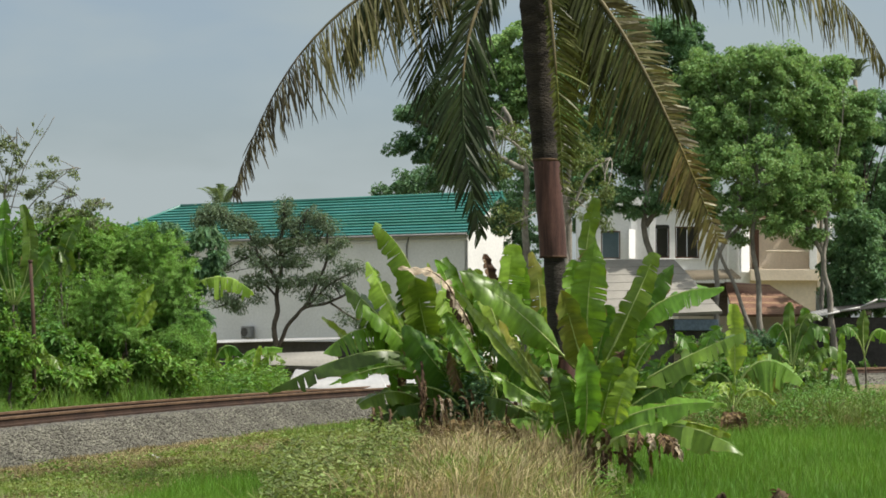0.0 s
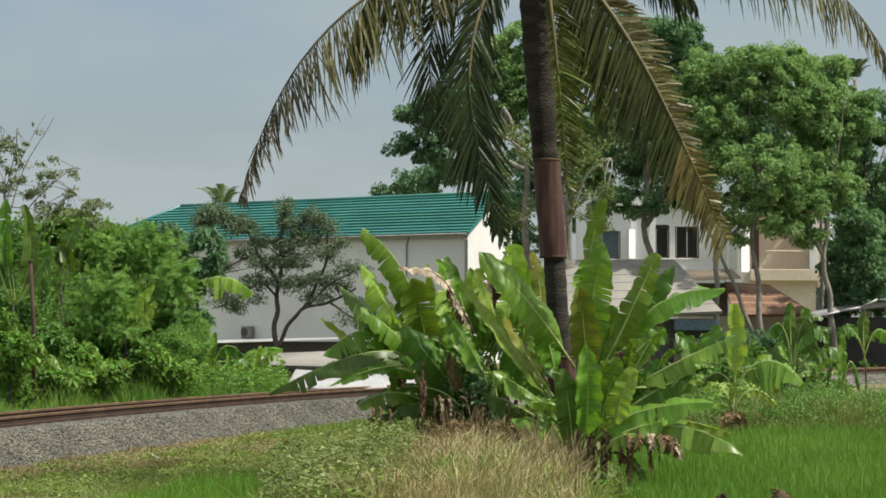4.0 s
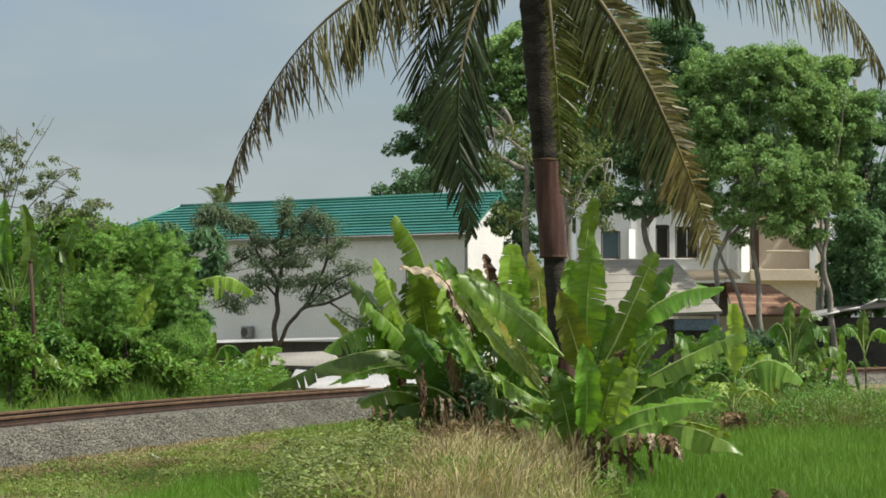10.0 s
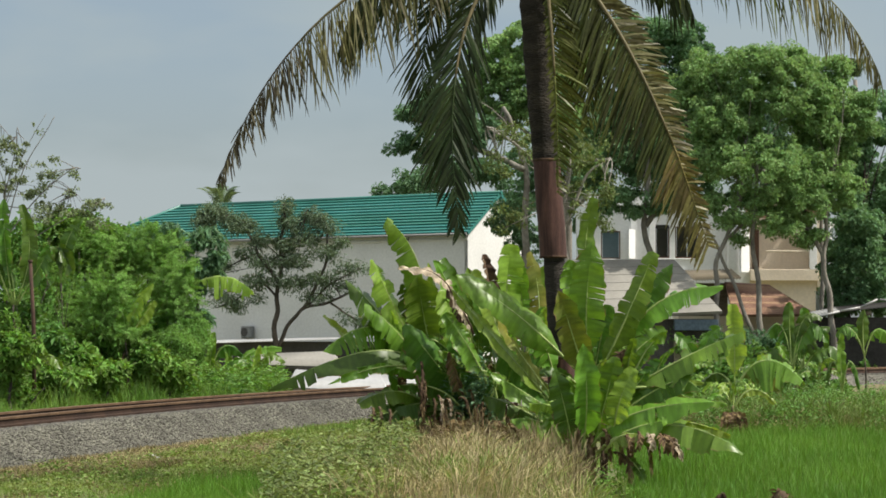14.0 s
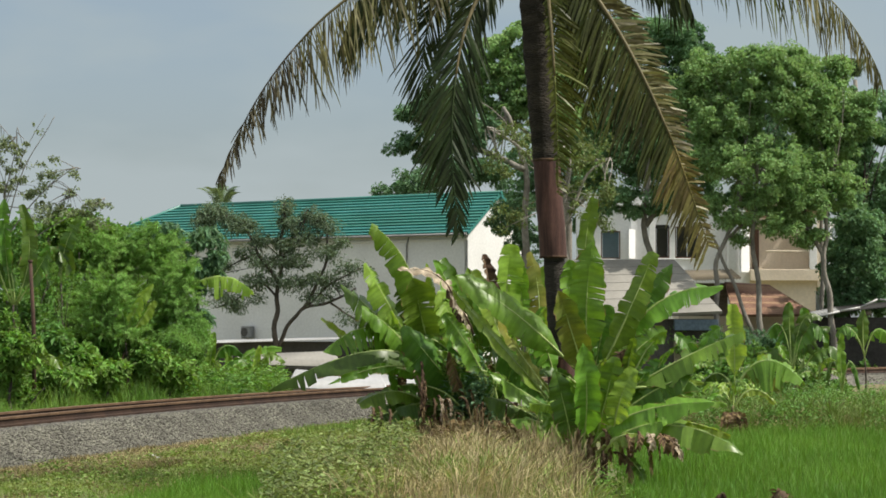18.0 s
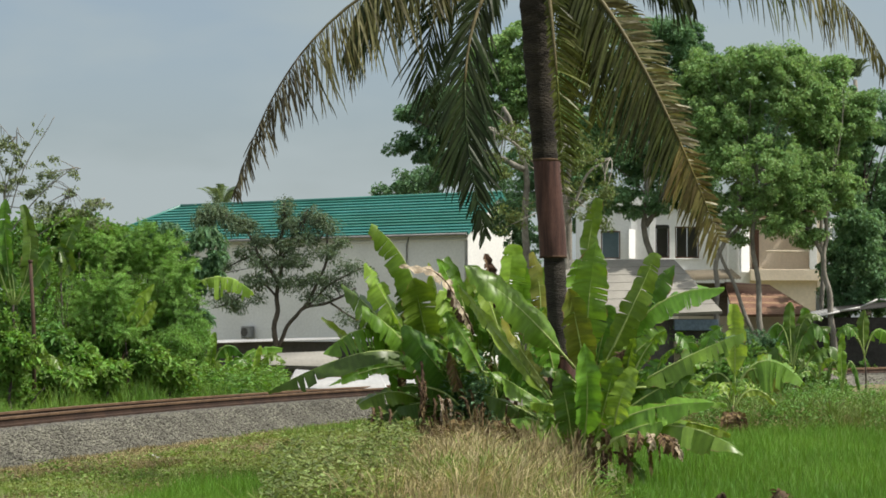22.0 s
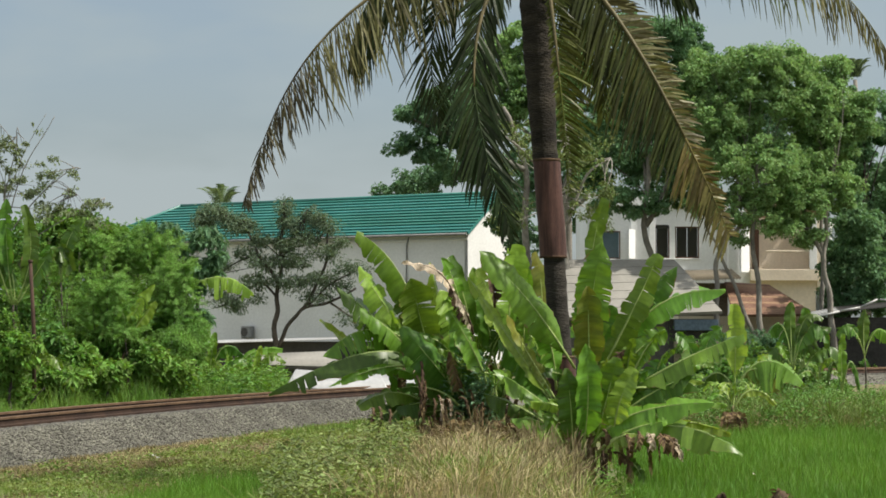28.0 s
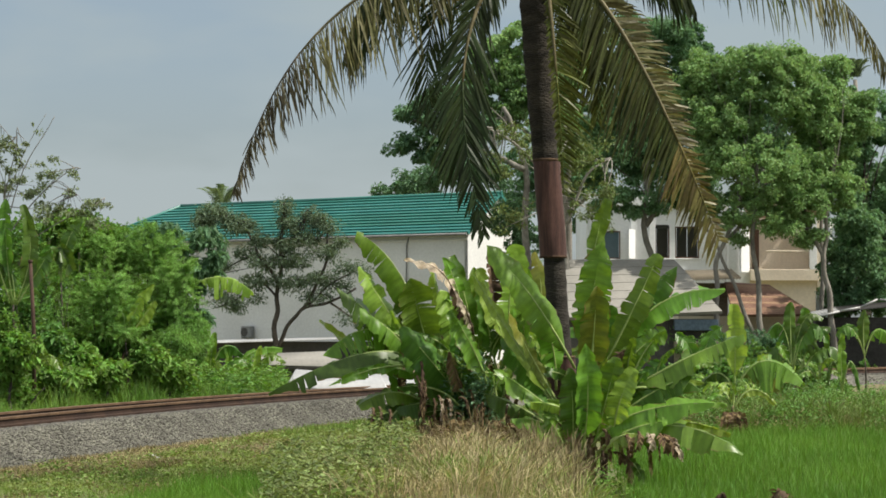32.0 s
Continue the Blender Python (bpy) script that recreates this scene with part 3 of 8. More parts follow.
def house_parts():
    k = 0.03
    u = lambda across: (across - 1045) * k
    z = lambda upright: (574 - upright) * k + 2.1
    holes = [(u(1064), u(1099), z(457), z(407)), (u(1161), u(1187), z(456), z(399)), (u(1197), u(1240), z(456), z(399))]
    pierced("front_wall", 0, u(1292), 0, z(352), 0, 0.2, holes, M_WALL, house, "white plastered front wall")
    window(house, *holes[0], 0.1, M_TINT, M_FRAME, 0)
    window(house, *holes[1], 0.1, M_GLASS, M_FRAME, 0)
    window(house, *holes[2], 0.1, M_GLASS, M_FRAME, 1)
    for x in (1117, 1150):
        boxed("pilaster", (u(x), -0.18, z(480)), (u(x + 11), -0.003, z(356)), M_WALL, house)
    # returns that face the sun
    for x, across, lo, hi, y in ((1112, 13, 457, 405, -0.25), (1307, 18, 482, 402, -1.0)):
        deep = across * k * 1.44
        prism("sunlit_return", [(u(x), y - deep), (u(x + across), y - 0.01), (u(x), y - 0.01)], z(lo), z(hi), M_WALL, house, "sunlit white return of the wall")
    boxed("window_vent", (u(1162), -0.03, z(403)), (u(1186), -0.003, z(396)), M_GLASS, house, "dark slot over the window")
    boxed("floor_band", (0, -0.12, z(486)), (u(1292), -0.003, z(478)), M_WALL, house)
    boxed("parapet", (-0.15, -0.25, z(362)), (u(1300), -0.003, z(346)), M_WALL, house)
    boxed("side_wall", (-0.2, 0.2, 0), (0, 9, z(352)), M_WALL, house, bevel=0)
    boxed("flat_roof", (-0.3, 0.0, z(346)), (u(1445), 9.2, z(340)), M_GREYROOF, house)
    # balcony wing, set nearer
    boxed("column", (u(1288), -0.9, 0), (u(1326), -0.1, z(372)), M_WHITE, house, "sunlit white column")
    boxed("wing_wall", (u(1326), 1.2, 0), (u(1446), 1.4, z(352)), M_CREAM, house, "cream wall behind the balcony", bevel=0)
    boxed("wing_side", (u(1446), -0.9, 0), (u(1452), 9, z(352)), M_CREAM, house, bevel=0)
    boxed("balcony_slab", (u(1326), -1.2, z(497)), (u(1446), 1.2, z(477)), M_CREAM, house)
    boxed("lower_wall", (u(1326), -0.8, 0), (u(1446), -0.6, z(497) - 0.004), M_CREAM, house, bevel=0)
    boxed("upper_beam", (u(1320), -1.1, z(385)), (u(1455), -0.85, z(368)), M_REDROOF, house, "reddish fascia beam")
    boxed("column", (u(1431), -1.2, z(477)), (u(1444), -0.9, z(385)), M_WALL, house)
    boxed("doorway", (u(1341), 1.12, z(477)), (u(1353), 1.196, z(402)), M_FRAME, house, "brown wooden door")
    rail = boxed("balcony_rail", (u(1354), -1.12, z(446)), (u(1430), -1.06, z(443)), M_CREAM, house, "pale balcony rail")
    for i in range(16):
        x = u(1355 + i * 5)
        boxed("baluster", (x, -1.1, z(477)), (x + 0.024, -1.08, z(446)), M_CREAM, rail, bevel=0)
    part("water_pipe", tube(bmesh.new(), [(u(1470), -1, 0), (u(1470), -1, z(385))], [0.05, 0.05], 7), M_STEEL, house)
    boxed("roof_tank_shelf", (u(1455), -1.0, z(402)), (u(1485), -0.7, z(396)), M_STEEL, house)


house_parts()

# Low sheds and roofs between the trees.
shed = empty("sheet_roof_shed", (6.585, 88, 0.5), "low shed with weathered grey corrugated sheet roof", "shed")


def shed_parts():
    k = 0.024
    u = lambda across: (across - 1060) * k
    z = lambda upright: (574 - upright) * k + 2.1
    roof_slope("roof_sheet", (u(985), -1.6, z(564)), (u(1268), -1.6, z(552)), (u(1205), 2.6, z(457)), (u(1000), 2.6, z(457)), M_GREYROOF, shed, 7, step=0.02, label="weathered grey cement sheet roof")
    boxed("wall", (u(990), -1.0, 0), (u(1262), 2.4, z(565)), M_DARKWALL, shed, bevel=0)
    boxed("awning", (u(1186), -1.45, z(585)), (u(1262), -1.0, z(566)), M_BLUE, shed, "faded blue sheet awning")
    boxed("counter", (u(1186), -1.40, 0), (u(1262), -1.1, z(604)), M_BROWNROOF, shed)


shed_parts()
annex = empty("tiled_annex", (11.053, 98, 0.5), "annex with old brown and red clay tile roofs", "shed")


def annex_parts():
    k = 0.027
    u = lambda across: (across - 1200) * k
    z = lambda upright: (574 - upright) * k + 2.1
    roof_slope("brown_roof", (u(1195), -1.0, z(500)), (u(1305), -1.0, z(496)), (u(1300), 1.5, z(478)), (u(1190), 1.5, z(480)), M_BROWNROOF, annex, 0, ribs=22, step=0.07, label="old brown ribbed tiles")
    roof_slope("red_roof", (u(1284), -2.4, z(558)), (u(1424), -2.4, z(557)), (u(1362), 0.6, z(505)), (u(1284), 0.6, z(500)), M_REDROOF, annex, 15, step=0.012, label="faded red clay tile roof")
    boxed("wall", (u(1200), 0.0, 0), (u(1420), 2.2, z(560)), M_CREAM, annex, bevel=0)
    boxed("upper_wall", (u(1200), 0.7, z(560)), (u(1290), 2.0, z(502)), M_BROWNROOF, annex, bevel=0)
    boxed("pipe", (u(1427), -2.0, 0), (u(1433), -1.9, z(518)), M_WHITE, annex)


annex_parts()
hut = empty("dark_hut", (16.363, 92, 0.45), "dark boarded hut under a pale zinc roof", "shed")


def hut_parts():
    k = 0.025
    u = lambda across: (across - 1440) * k
    z = lambda upright: (574 - upright) * k + 2.15
    roof_slope("zinc_roof", (u(1432), -1.2, z(561)), (u(1476), -1.2, z(553)), (u(1480), 0.4, z(545)), (u(1436), 0.4, z(553)), M_ZINC, hut, 0, ribs=8, step=0.04, label="pale zinc sheet")
    roof_slope("roof", (u(1474), -1.0, z(553)), (u(1640), -1.0, z(537)), (u(1640), 2.0, z(529)), (u(1476), 2.0, z(545)), M_DARKROOF, hut, 0, ribs=26, step=0.04)
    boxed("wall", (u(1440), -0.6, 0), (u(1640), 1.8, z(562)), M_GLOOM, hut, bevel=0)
    for x0, x1, z0, z1 in ((1434, 1476, 562, 552), (1478, 1512, 551, 545), (1514, 1542, 544, 531), (1546, 1580, 531, 534)):
        part("roof_edge", tube(bmesh.new(), [(u(x0), -1.25, z(z0)), (u(x1), -1.25, z(z1))], [0.045, 0.05], 6), M_ZINC, hut, "bright bent zinc roof edge")


hut_parts()

fence_shed = empty("low_white_sheds", (-10.346, 90, 0.45), "low sheds with pale sheet roofs beside the railway", "shed")


def low_sheds():
    k = 0.024
    u = lambda across: (across - 360) * k
    z = lambda upright: (574 - upright) * k + 2.15
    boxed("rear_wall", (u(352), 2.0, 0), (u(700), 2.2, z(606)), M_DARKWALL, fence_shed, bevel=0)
    roof_slope("rear_roof", (u(352), 1.6, z(609)), (u(700), 1.6, z(599)), (u(700), 2.6, z(596)), (u(352), 2.6, z(604)), M_ZINC, fence_shed, 0, ribs=60, step=0.018, label="pale zinc roof edge")


def small_shed(name, label, x0, d, roof, wall, rows):
    """A low shed: one sloping sheet roof on walls."""
    k = d / 3688.4
    ob = empty(name, ((x0 - 784) * k, d, float(ground_z((x0 - 784) * k, d)) - 0.05), label, "shed", "low sheds by the track")
    u = lambda across: (across - x0) * k
    z = lambda upright: (574 - upright) * k + 2.6 - ob.location.z
    (xa, ya), (xb, yb), (xc, yc), (xd, yd) = rows
    roof_slope("sheet_roof", (u(xa), -1.3, z(ya)), (u(xb), -1.3, z(yb)), (u(xc), 0.9, z(yc)), (u(xd), 0.9, z(yd)), roof, ob, 0, ribs=max(8, int((u(xb) - u(xa)) * 5)), step=0.006, label="ribbed sheet roof")
    boxed("wall", (u(xa + 12), -0.9, 0), (u(xb - 12), 0.7, z(max(ya, yb)) + 0.05), wall, ob, bevel=0)
    boxed("fascia", (u(xa), -1.36, z(max(ya, yb)) - 0.06), (u(xb), -1.31, z(max(ya, yb)) - 0.004), M_DARKWALL, ob, bevel=0)


low_sheds()
small_shed("grey_shed", "low shed under a grey weathered sheet roof beside the railway", 410, 72, M_GREYROOF, M_DARKWALL, ((408, 642), (614, 648), (586, 622), (424, 628)))
small_shed("white_shed", "low shed with white painted sheet roof beside the railway", 515, 62, M_ZINC, M_WHITE, ((512, 683), (690, 689), (672, 664), (520, 655)))
small_shed("white_shed", "small white-roofed shed half hidden by banana leaves", 600, 66, M_ZINC, M_WHITE, ((590, 682), (760, 682), (740, 668), (640, 662)))

post = empty("rusty_post", (-9.772, 50, 1.2), "thin leaning rusty signal post among shrubs", "post")
part("shaft", tube(bmesh.new(), [(0, 0, -1.0), (-0.04, 0, 1.3), (-0.13, 0, 2.9)], [0.053, 0.051, 0.043], 8), M_RUST, post)
part("cap", tube(bmesh.new(), [(-0.13, 0, 2.88), (-0.132, 0, 2.94)], [0.058, 0.053], 8), M_RUST, post)


# ---- trees ----
BREEZE = []


def clear_of_track(x, d):
    """How far off a shrub seen at x stands, so that all of them keep off the ballast; those by the rail verge past 45 m keep their order."""
    u, near = (x - 784) / 3688.4, 38.0
    if x > 500:
        while d > 75 and from_track(u * d, d) < 3.1:
            d += 0.25
        return d
    while from_track(u * near, near) < 3.1:
        near += 0.25
    return near + max(0.0, d - 45.0) * 0.72


def tree(name, label, category, trunks, blobs, leaf, clumps, per, clump_r, size, seed, bark=M_BARK, aspect=0.55, limbs=14, group="", flat=0.75, thick=1.0, droop=0.25):
    """trunks: lines of points with a radius at the foot; blobs: (centre, half width, half height) that the crown fills."""
    rng = np.random.default_rng(seed)
    foot = Vector(trunks[0][0][0])
    foot.z = float(ground_z(foot.x, foot.y))
    ob = empty(name, foot, label, category, group)
    for pts, r in trunks:
        line = curve_points([Vector(p) - foot for p in pts], 5)
        n = len(line)
        for i in range(1, n - 1):
            line[i] += Vector((0.5 * r * math.sin(1.1 * i + seed), 0.3 * r * math.cos(0.8 * i + seed), 0))
        if pts is trunks[0][0]:
            line[0].z = -0.3
        part("trunk", tube(bmesh.new(), line, [r * (1.15 - 0.65 * i / n) for i in range(n)], 8), bark, ob)
    centre, way = [], []
    area = np.array([w * h for _, w, h in blobs])
    share = np.maximum(1, np.round(clumps * area / area.sum())).astype(int)
    for (c, w, h), k in zip(blobs, share):
        d = unit(rng.normal(size=(k, 3)))
        rad = rng.uniform(0.2, 1.0, (k, 1)) ** 0.5 * rng.uniform(0.8, 1.28, (k, 1))
        centre.append(np.array(c) + d * rad * np.array((w, w * thick, h)))
    centre = np.concatenate(centre) - np.array(foot)
    ends = [curve_points([Vector(p) - foot for p in pts], 5) for pts, _ in trunks]
    for i in rng.choice(len(centre), min(limbs, len(centre)), replace=False):
        c = Vector(centre[i])
        line = min(ends, key=lambda e: (e[-1] - c).length)
        s = line[-1 - int(rng.integers(0, max(1, len(line) // 3)))]
        m = s.lerp(c, 0.5) + Vector(rng.normal(0, 0.08, 3)) * (c - s).length + Vector((0, 0, 0.12 * (c - s).length))
        r = trunks[0][1] * rng.uniform(0.14, 0.3)
        part("limb", tube(bmesh.new(), [bezier(s, m, c, q / 5) for q in range(6)], [r * (1 - 0.15 * q) for q in range(6)], 5), bark, ob)
    k = len(centre)
    cid = rng.integers(0, k, k * per)
    rr = clump_r * rng.uniform(0.45, 1.5, k)
    d = unit(rng.normal(size=(len(cid), 3)))
    pos = centre[cid] + d * (rng.uniform(0.15, 1, (len(cid), 1)) ** 0.5) * rr[cid].reshape(-1, 1) * np.array((1, 1, flat))
    way = d + rng.normal(0, 0.5, d.shape) + np.array((0, 0, -droop))
    BREEZE.append((leaf_cloud("crown", leaf, ob, pos, way, size * rng.uniform(0.6, 1.3, len(cid)), aspect, rng, face=d * 0.9 + np.array((0, -0.05, 0.45))), 0.12, float(rng.uniform(0, 6.2))))
    return ob


def spray_bush(name, label, x, y, d, width, stems, per, leaf_len, material, seed, aspect=0.35, arch=0.5, group="shrubs by the track"):
    """A shrub of many arching stems set with leaves on both sides, gathered in tufts; y is the height of its top."""
    rng = np.random.default_rng(seed)
    d = clear_of_track(x, d)
    k = d / 3688.4
    bx = (x - 784) * k
    f = Vector((bx, d, float(ground_z(bx, d))))
    top = 2.6 + (574 - y) * k - f.z
    w = width * k
    ob = empty(name, f, label, "shrub", group)
    az = rng.uniform(0, math.tau, stems)
    out = rng.uniform(0.05, 1.0, stems) ** 0.7 * w
    tall = top * (1.0 - 0.35 * (out / w) ** 2) * rng.uniform(0.5, 1.1, stems)
    root = np.stack((rng.normal(0, 0.28 * w, stems), rng.normal(0, 0.28 * w, stems), np.zeros(stems)), 1)
    ways = np.stack((np.cos(az), np.sin(az), np.zeros(stems)), 1)
    i = np.repeat(np.arange(stems), per)
    s = rng.uniform(0.12, 1.0, len(i))
    rise = s * (1 + arch * 0.5) - arch * 0.5 * s ** 3

    def at(s, rise, i):
        return root[i] + ways[i] * (out[i] * s ** 1.6)[:, None] + np.stack((0 * s, 0 * s, tall[i] * rise), 1)

    pos = at(s, rise, i)
    s2 = np.minimum(s + 0.05, 1.05)
    tang = unit(at(s2, s2 * (1 + arch * 0.5) - arch * 0.5 * s2 ** 3, i) - pos)
    side = unit(np.cross(tang, rng.normal(size=tang.shape) * 0.5 + np.array((0, 0, 1.0))))
    sg = rng.choice((-1.0, 1.0), len(i))[:, None]
    way = side * sg + tang * 0.7 + rng.normal(0, 0.25, tang.shape)
    size = leaf_len * rng.uniform(0.6, 1.35, len(i)) * (1.15 - 0.5 * s)
    pos = pos + unit(way) * size[:, None] * 0.5 + rng.normal(0, 0.02, pos.shape)
    knots = pos[rng.choice(len(pos), max(10, stems // 3))]
    near = np.concatenate([np.argmin(((c[:, None] - knots[None]) ** 2).sum(2), 1) for c in np.array_split(pos, 1 + len(pos) // 4000)])
    pos = pos + (knots[near] - pos) * 0.26
    BREEZE.append((leaf_cloud("foliage", material, ob, pos, way, size, aspect, rng, face=np.array((0, -0.25, 0.8)) + ways[i] * 0.3), float(rng.uniform(0.3, 0.9)), float(rng.uniform(0, 6.2))))
    for j in range(min(stems, 9)):
        q = np.linspace(0, 0.9, 6)
        line = at(q, q * (1 + arch * 0.5) - arch * 0.5 * q ** 3, np.full(6, j))
        part("stem", tube(bmesh.new(), [Vector(p) for p in line], [0.022 - 0.003 * m for m in range(6)], 5), M_BARK_DARK, ob)
    return ob


# Dark broad tree and the thin pale-limbed tree behind the palm.
tree("broad_tree", "tall dark green broadleaf tree with spreading crown", "tree",
     [([(3.843, 94, 0.921), (3.775, 94, 6.526), (3.601, 94, 10.104), (2.71, 94, 12.41)], 0.17), ([(3.677, 94, 9.593), (1.941, 94, 10.36), (0.153, 94, 11.129), (-1.125, 94, 11.769)], 0.13)],
     [((-1.249, 94, 12.132), 0.826, 0.505), ((-1.758, 94, 10.857), 0.642, 0.367), ((-0.612, 94, 12.769), 0.688, 0.505), ((0.408, 94, 12.641), 1.032, 0.803), ((-0.229, 94, 11.240), 1.032, 0.596), ((1.300, 94, 11.367), 1.147, 0.917), ((-0.357, 94, 10.220), 0.963, 0.367), ((1.172, 94, 9.583), 1.101, 0.596), ((-2.141, 94, 10.551), 0.413, 0.183), ((2.3, 94, 9.6), 0.8, 0.5)],
     M_LEAF_A, 215, 110, 0.36, 0.19, 11, M_BARK, 0.6, 26, "trees behind the palm")
tree("canopy_tree", "tall bright green tree with high spreading crown", "tree",
     [([(6.1, 98, 0.9), (5.9, 98, 6.5), (5.3, 98, 10.2), (4.4, 98, 12.6)], 0.2), ([(5.6, 98, 8.8), (6.3, 98, 11.0), (6.6, 98, 13.5)], 0.13), ([(5.0, 98, 10.8), (3.4, 98, 12.2), (2.5, 98, 13.8)], 0.09)],
     [((2.55, 98, 14.93), 1.24, 1.15), ((3.48, 98, 16.0), 1.1, 0.81), ((1.75, 98, 13.6), 0.95, 0.95), ((3.88, 98, 13.87), 1.31, 1.43), ((2.8, 98, 12.6), 1.2, 0.8), ((5.2, 98, 13.3), 1.43, 1.43), ((6.4, 98, 14.93), 1.43, 1.31), ((6.8, 98, 16.2), 1.2, 0.7), ((6.2, 98, 11.6), 1.4, 0.9), ((7.0, 98, 10.2), 1.0, 0.6)],
     M_LEAF_B, 400, 110, 0.37, 0.2, 51, M_BARK, 0.6, 26, "trees behind the palm")
tree("thin_tree", "sparse tree with pale bare limbs and olive leaves", "tree",
     [([(5.507, 90, 0.993), (5.275, 90, 6.358), (4.913, 90, 8.56)], 0.16), ([(5.276, 90, 6.847), (6.259, 90, 9.05), (7.239, 90, 9.785)], 0.07), ([(5.034, 90, 8.071), (3.571, 90, 10.03), (1.86, 90, 11.134)], 0.07),
      ([(5.155, 90, 7.581), (5.526, 90, 9.295), (5.285, 90, 11.257)], 0.06)],
     [((5.527, 90, 10.03), 1.83, 1.098), ((2.837, 90, 10.275), 1.22, 1.22), ((6.501, 90, 8.315), 1.342, 0.854), ((2.834, 90, 7.337), 0.683, 0.732), ((6.9, 90, 6.9), 0.7, 0.4), ((5.9, 90, 7.1), 0.6, 0.35)],
     M_LEAF_C, 110, 40, 0.366, 0.16, 12, M_BARK_PALE, 0.5, 40, "trees behind the palm")
tree("backdrop_tree", "wide leafy tree filling the gap behind the palm", "tree",
     [([(7.028, 126, 0.35), (6.87, 126, 6.836), (6.88, 126, 11.973)], 0.25)],
     [((4.996, 126, 10.944), 1.708, 2.05), ((7.395, 126, 12.659), 2.733, 2.733), ((10.48, 126, 13.689), 2.05, 3.074), ((8.416, 126, 9.916), 2.05, 1.708)],
     M_LEAF_M, 380, 70, 0.512, 0.26, 29, M_BARK, 0.55, 12, "trees behind the palm")
tree("backdrop_tree", "wide leafy tree standing behind the house", "tree",
     [([(19.617, 128, 0.314), (19.653, 128, 6.903), (19.682, 128, 12.122)], 0.3)],
     [((13.78, 128, 14.563), 2.776, 3.817), ((17.609, 128, 14.912), 2.776, 3.47), ((21.433, 128, 14.214), 2.776, 3.817), ((24.9, 128, 12.47), 2.082, 3.817)],
     M_LEAF_A, 560, 70, 0.521, 0.28, 28, M_BARK, 0.55, 12, "trees by the house")
tree("flank_tree", "leafy tree beside the white gable", "tree",
     [([(3.818, 100, 0.814), (3.824, 100, 5.148), (3.827, 100, 7.319)], 0.1)],
     [((3.421, 100, 8.135), 0.922, 0.922), ((3.961, 100, 6.505), 0.868, 0.813), ((3.013, 100, 7.537), 0.813, 0.705)],
     M_LEAF_A, 80, 70, 0.352, 0.2, 27, M_BARK, 0.55, 10, "trees behind the palm")
# The large bright trees.
tree("shade_tree", "tall shade tree with slender grey trunk and deep green crown", "tree",
     [([(10.148, 93, 0.939), (9.782, 93, 3.961), (9.036, 93, 6.989), (9.252, 93, 10.785)], 0.17), ([(9.036, 93, 6.989), (10.002, 93, 8.759), (11.024, 93, 11.545)], 0.12)],
     [((10.39, 94, 15.106), 1.529, 1.147), ((8.85, 94, 13.95), 1.529, 1.784), ((10.891, 94, 12.667), 1.529, 1.784), ((8.839, 94, 10.617), 1.529, 1.784), ((8.737, 93, 8.127), 1.387, 0.706), ((11.135, 94, 9.848), 1.529, 1.529), ((7.565, 94, 11.641), 1.147, 1.784), ((10.904, 94, 15.748), 1.147, 0.714), ((8.601, 94, 16.005), 1.019, 0.637), ((9.624, 94, 15.748), 1.019, 0.637), ((11.665, 94, 14.207), 1.019, 1.019), ((10.618, 94, 8.365), 1.274, 0.408), ((7.682, 94, 8.109), 1.147, 0.561), ((12.277, 94, 8.314), 0.892, 0.459)],
     M_LEAF_M, 760, 110, 0.33, 0.155, 13, M_BARK, 0.6, 20, "trees by the house")
tree("shade_tree", "tall shade tree with bright green leafy crown and forked trunks", "tree",
     [([(11.943, 90, 1.48), (11.808, 90, 3.917), (11.914, 90, 5.625), (12.73, 90, 7.581), (13.112, 90, 10.521)], 0.115), ([(13.842, 90, 0.993), (13.614, 90, 3.917), (13.41, 90, 6.847), (13.721, 90, 10.03)], 0.125),
      ([(13.553, 90, 1.723), (12.711, 90, 3.917), (11.987, 90, 5.625), (11.383, 90, 6.847)], 0.09), ([(12.357, 90, 6.358), (13.094, 90, 7.092), (13.835, 90, 8.56)], 0.075)],
     [((13.52, 91, 13.463), 1.974, 1.184), ((12.519, 91, 11.353), 1.727, 1.48), ((15.25, 91, 12.842), 1.85, 1.604), ((13.839, 90, 9.295), 2.196, 1.464), ((13.584, 90, 7.459), 1.586, 0.683), ((11.983, 91, 13.091), 0.839, 1.11), ((12.857, 91, 14.532), 0.395, 0.296), ((14.07, 91, 14.458), 0.592, 0.345), ((15.258, 91, 14.209), 0.839, 0.493), ((11.766, 90, 10.521), 1.098, 1.708), ((11.165, 91, 12.842), 0.987, 1.48), ((12.312, 90, 7.043), 0.732, 0.342), ((14.68, 90, 6.799), 0.83, 0.39), ((11.142, 90, 7.704), 0.83, 0.439), ((15.541, 90, 7.826), 0.976, 0.732), ((12.845, 90, 6.236), 0.439, 0.244)],
     M_LEAF_B, 780, 110, 0.32, 0.155, 14, M_BARK, 0.6, 20, "trees by the house")
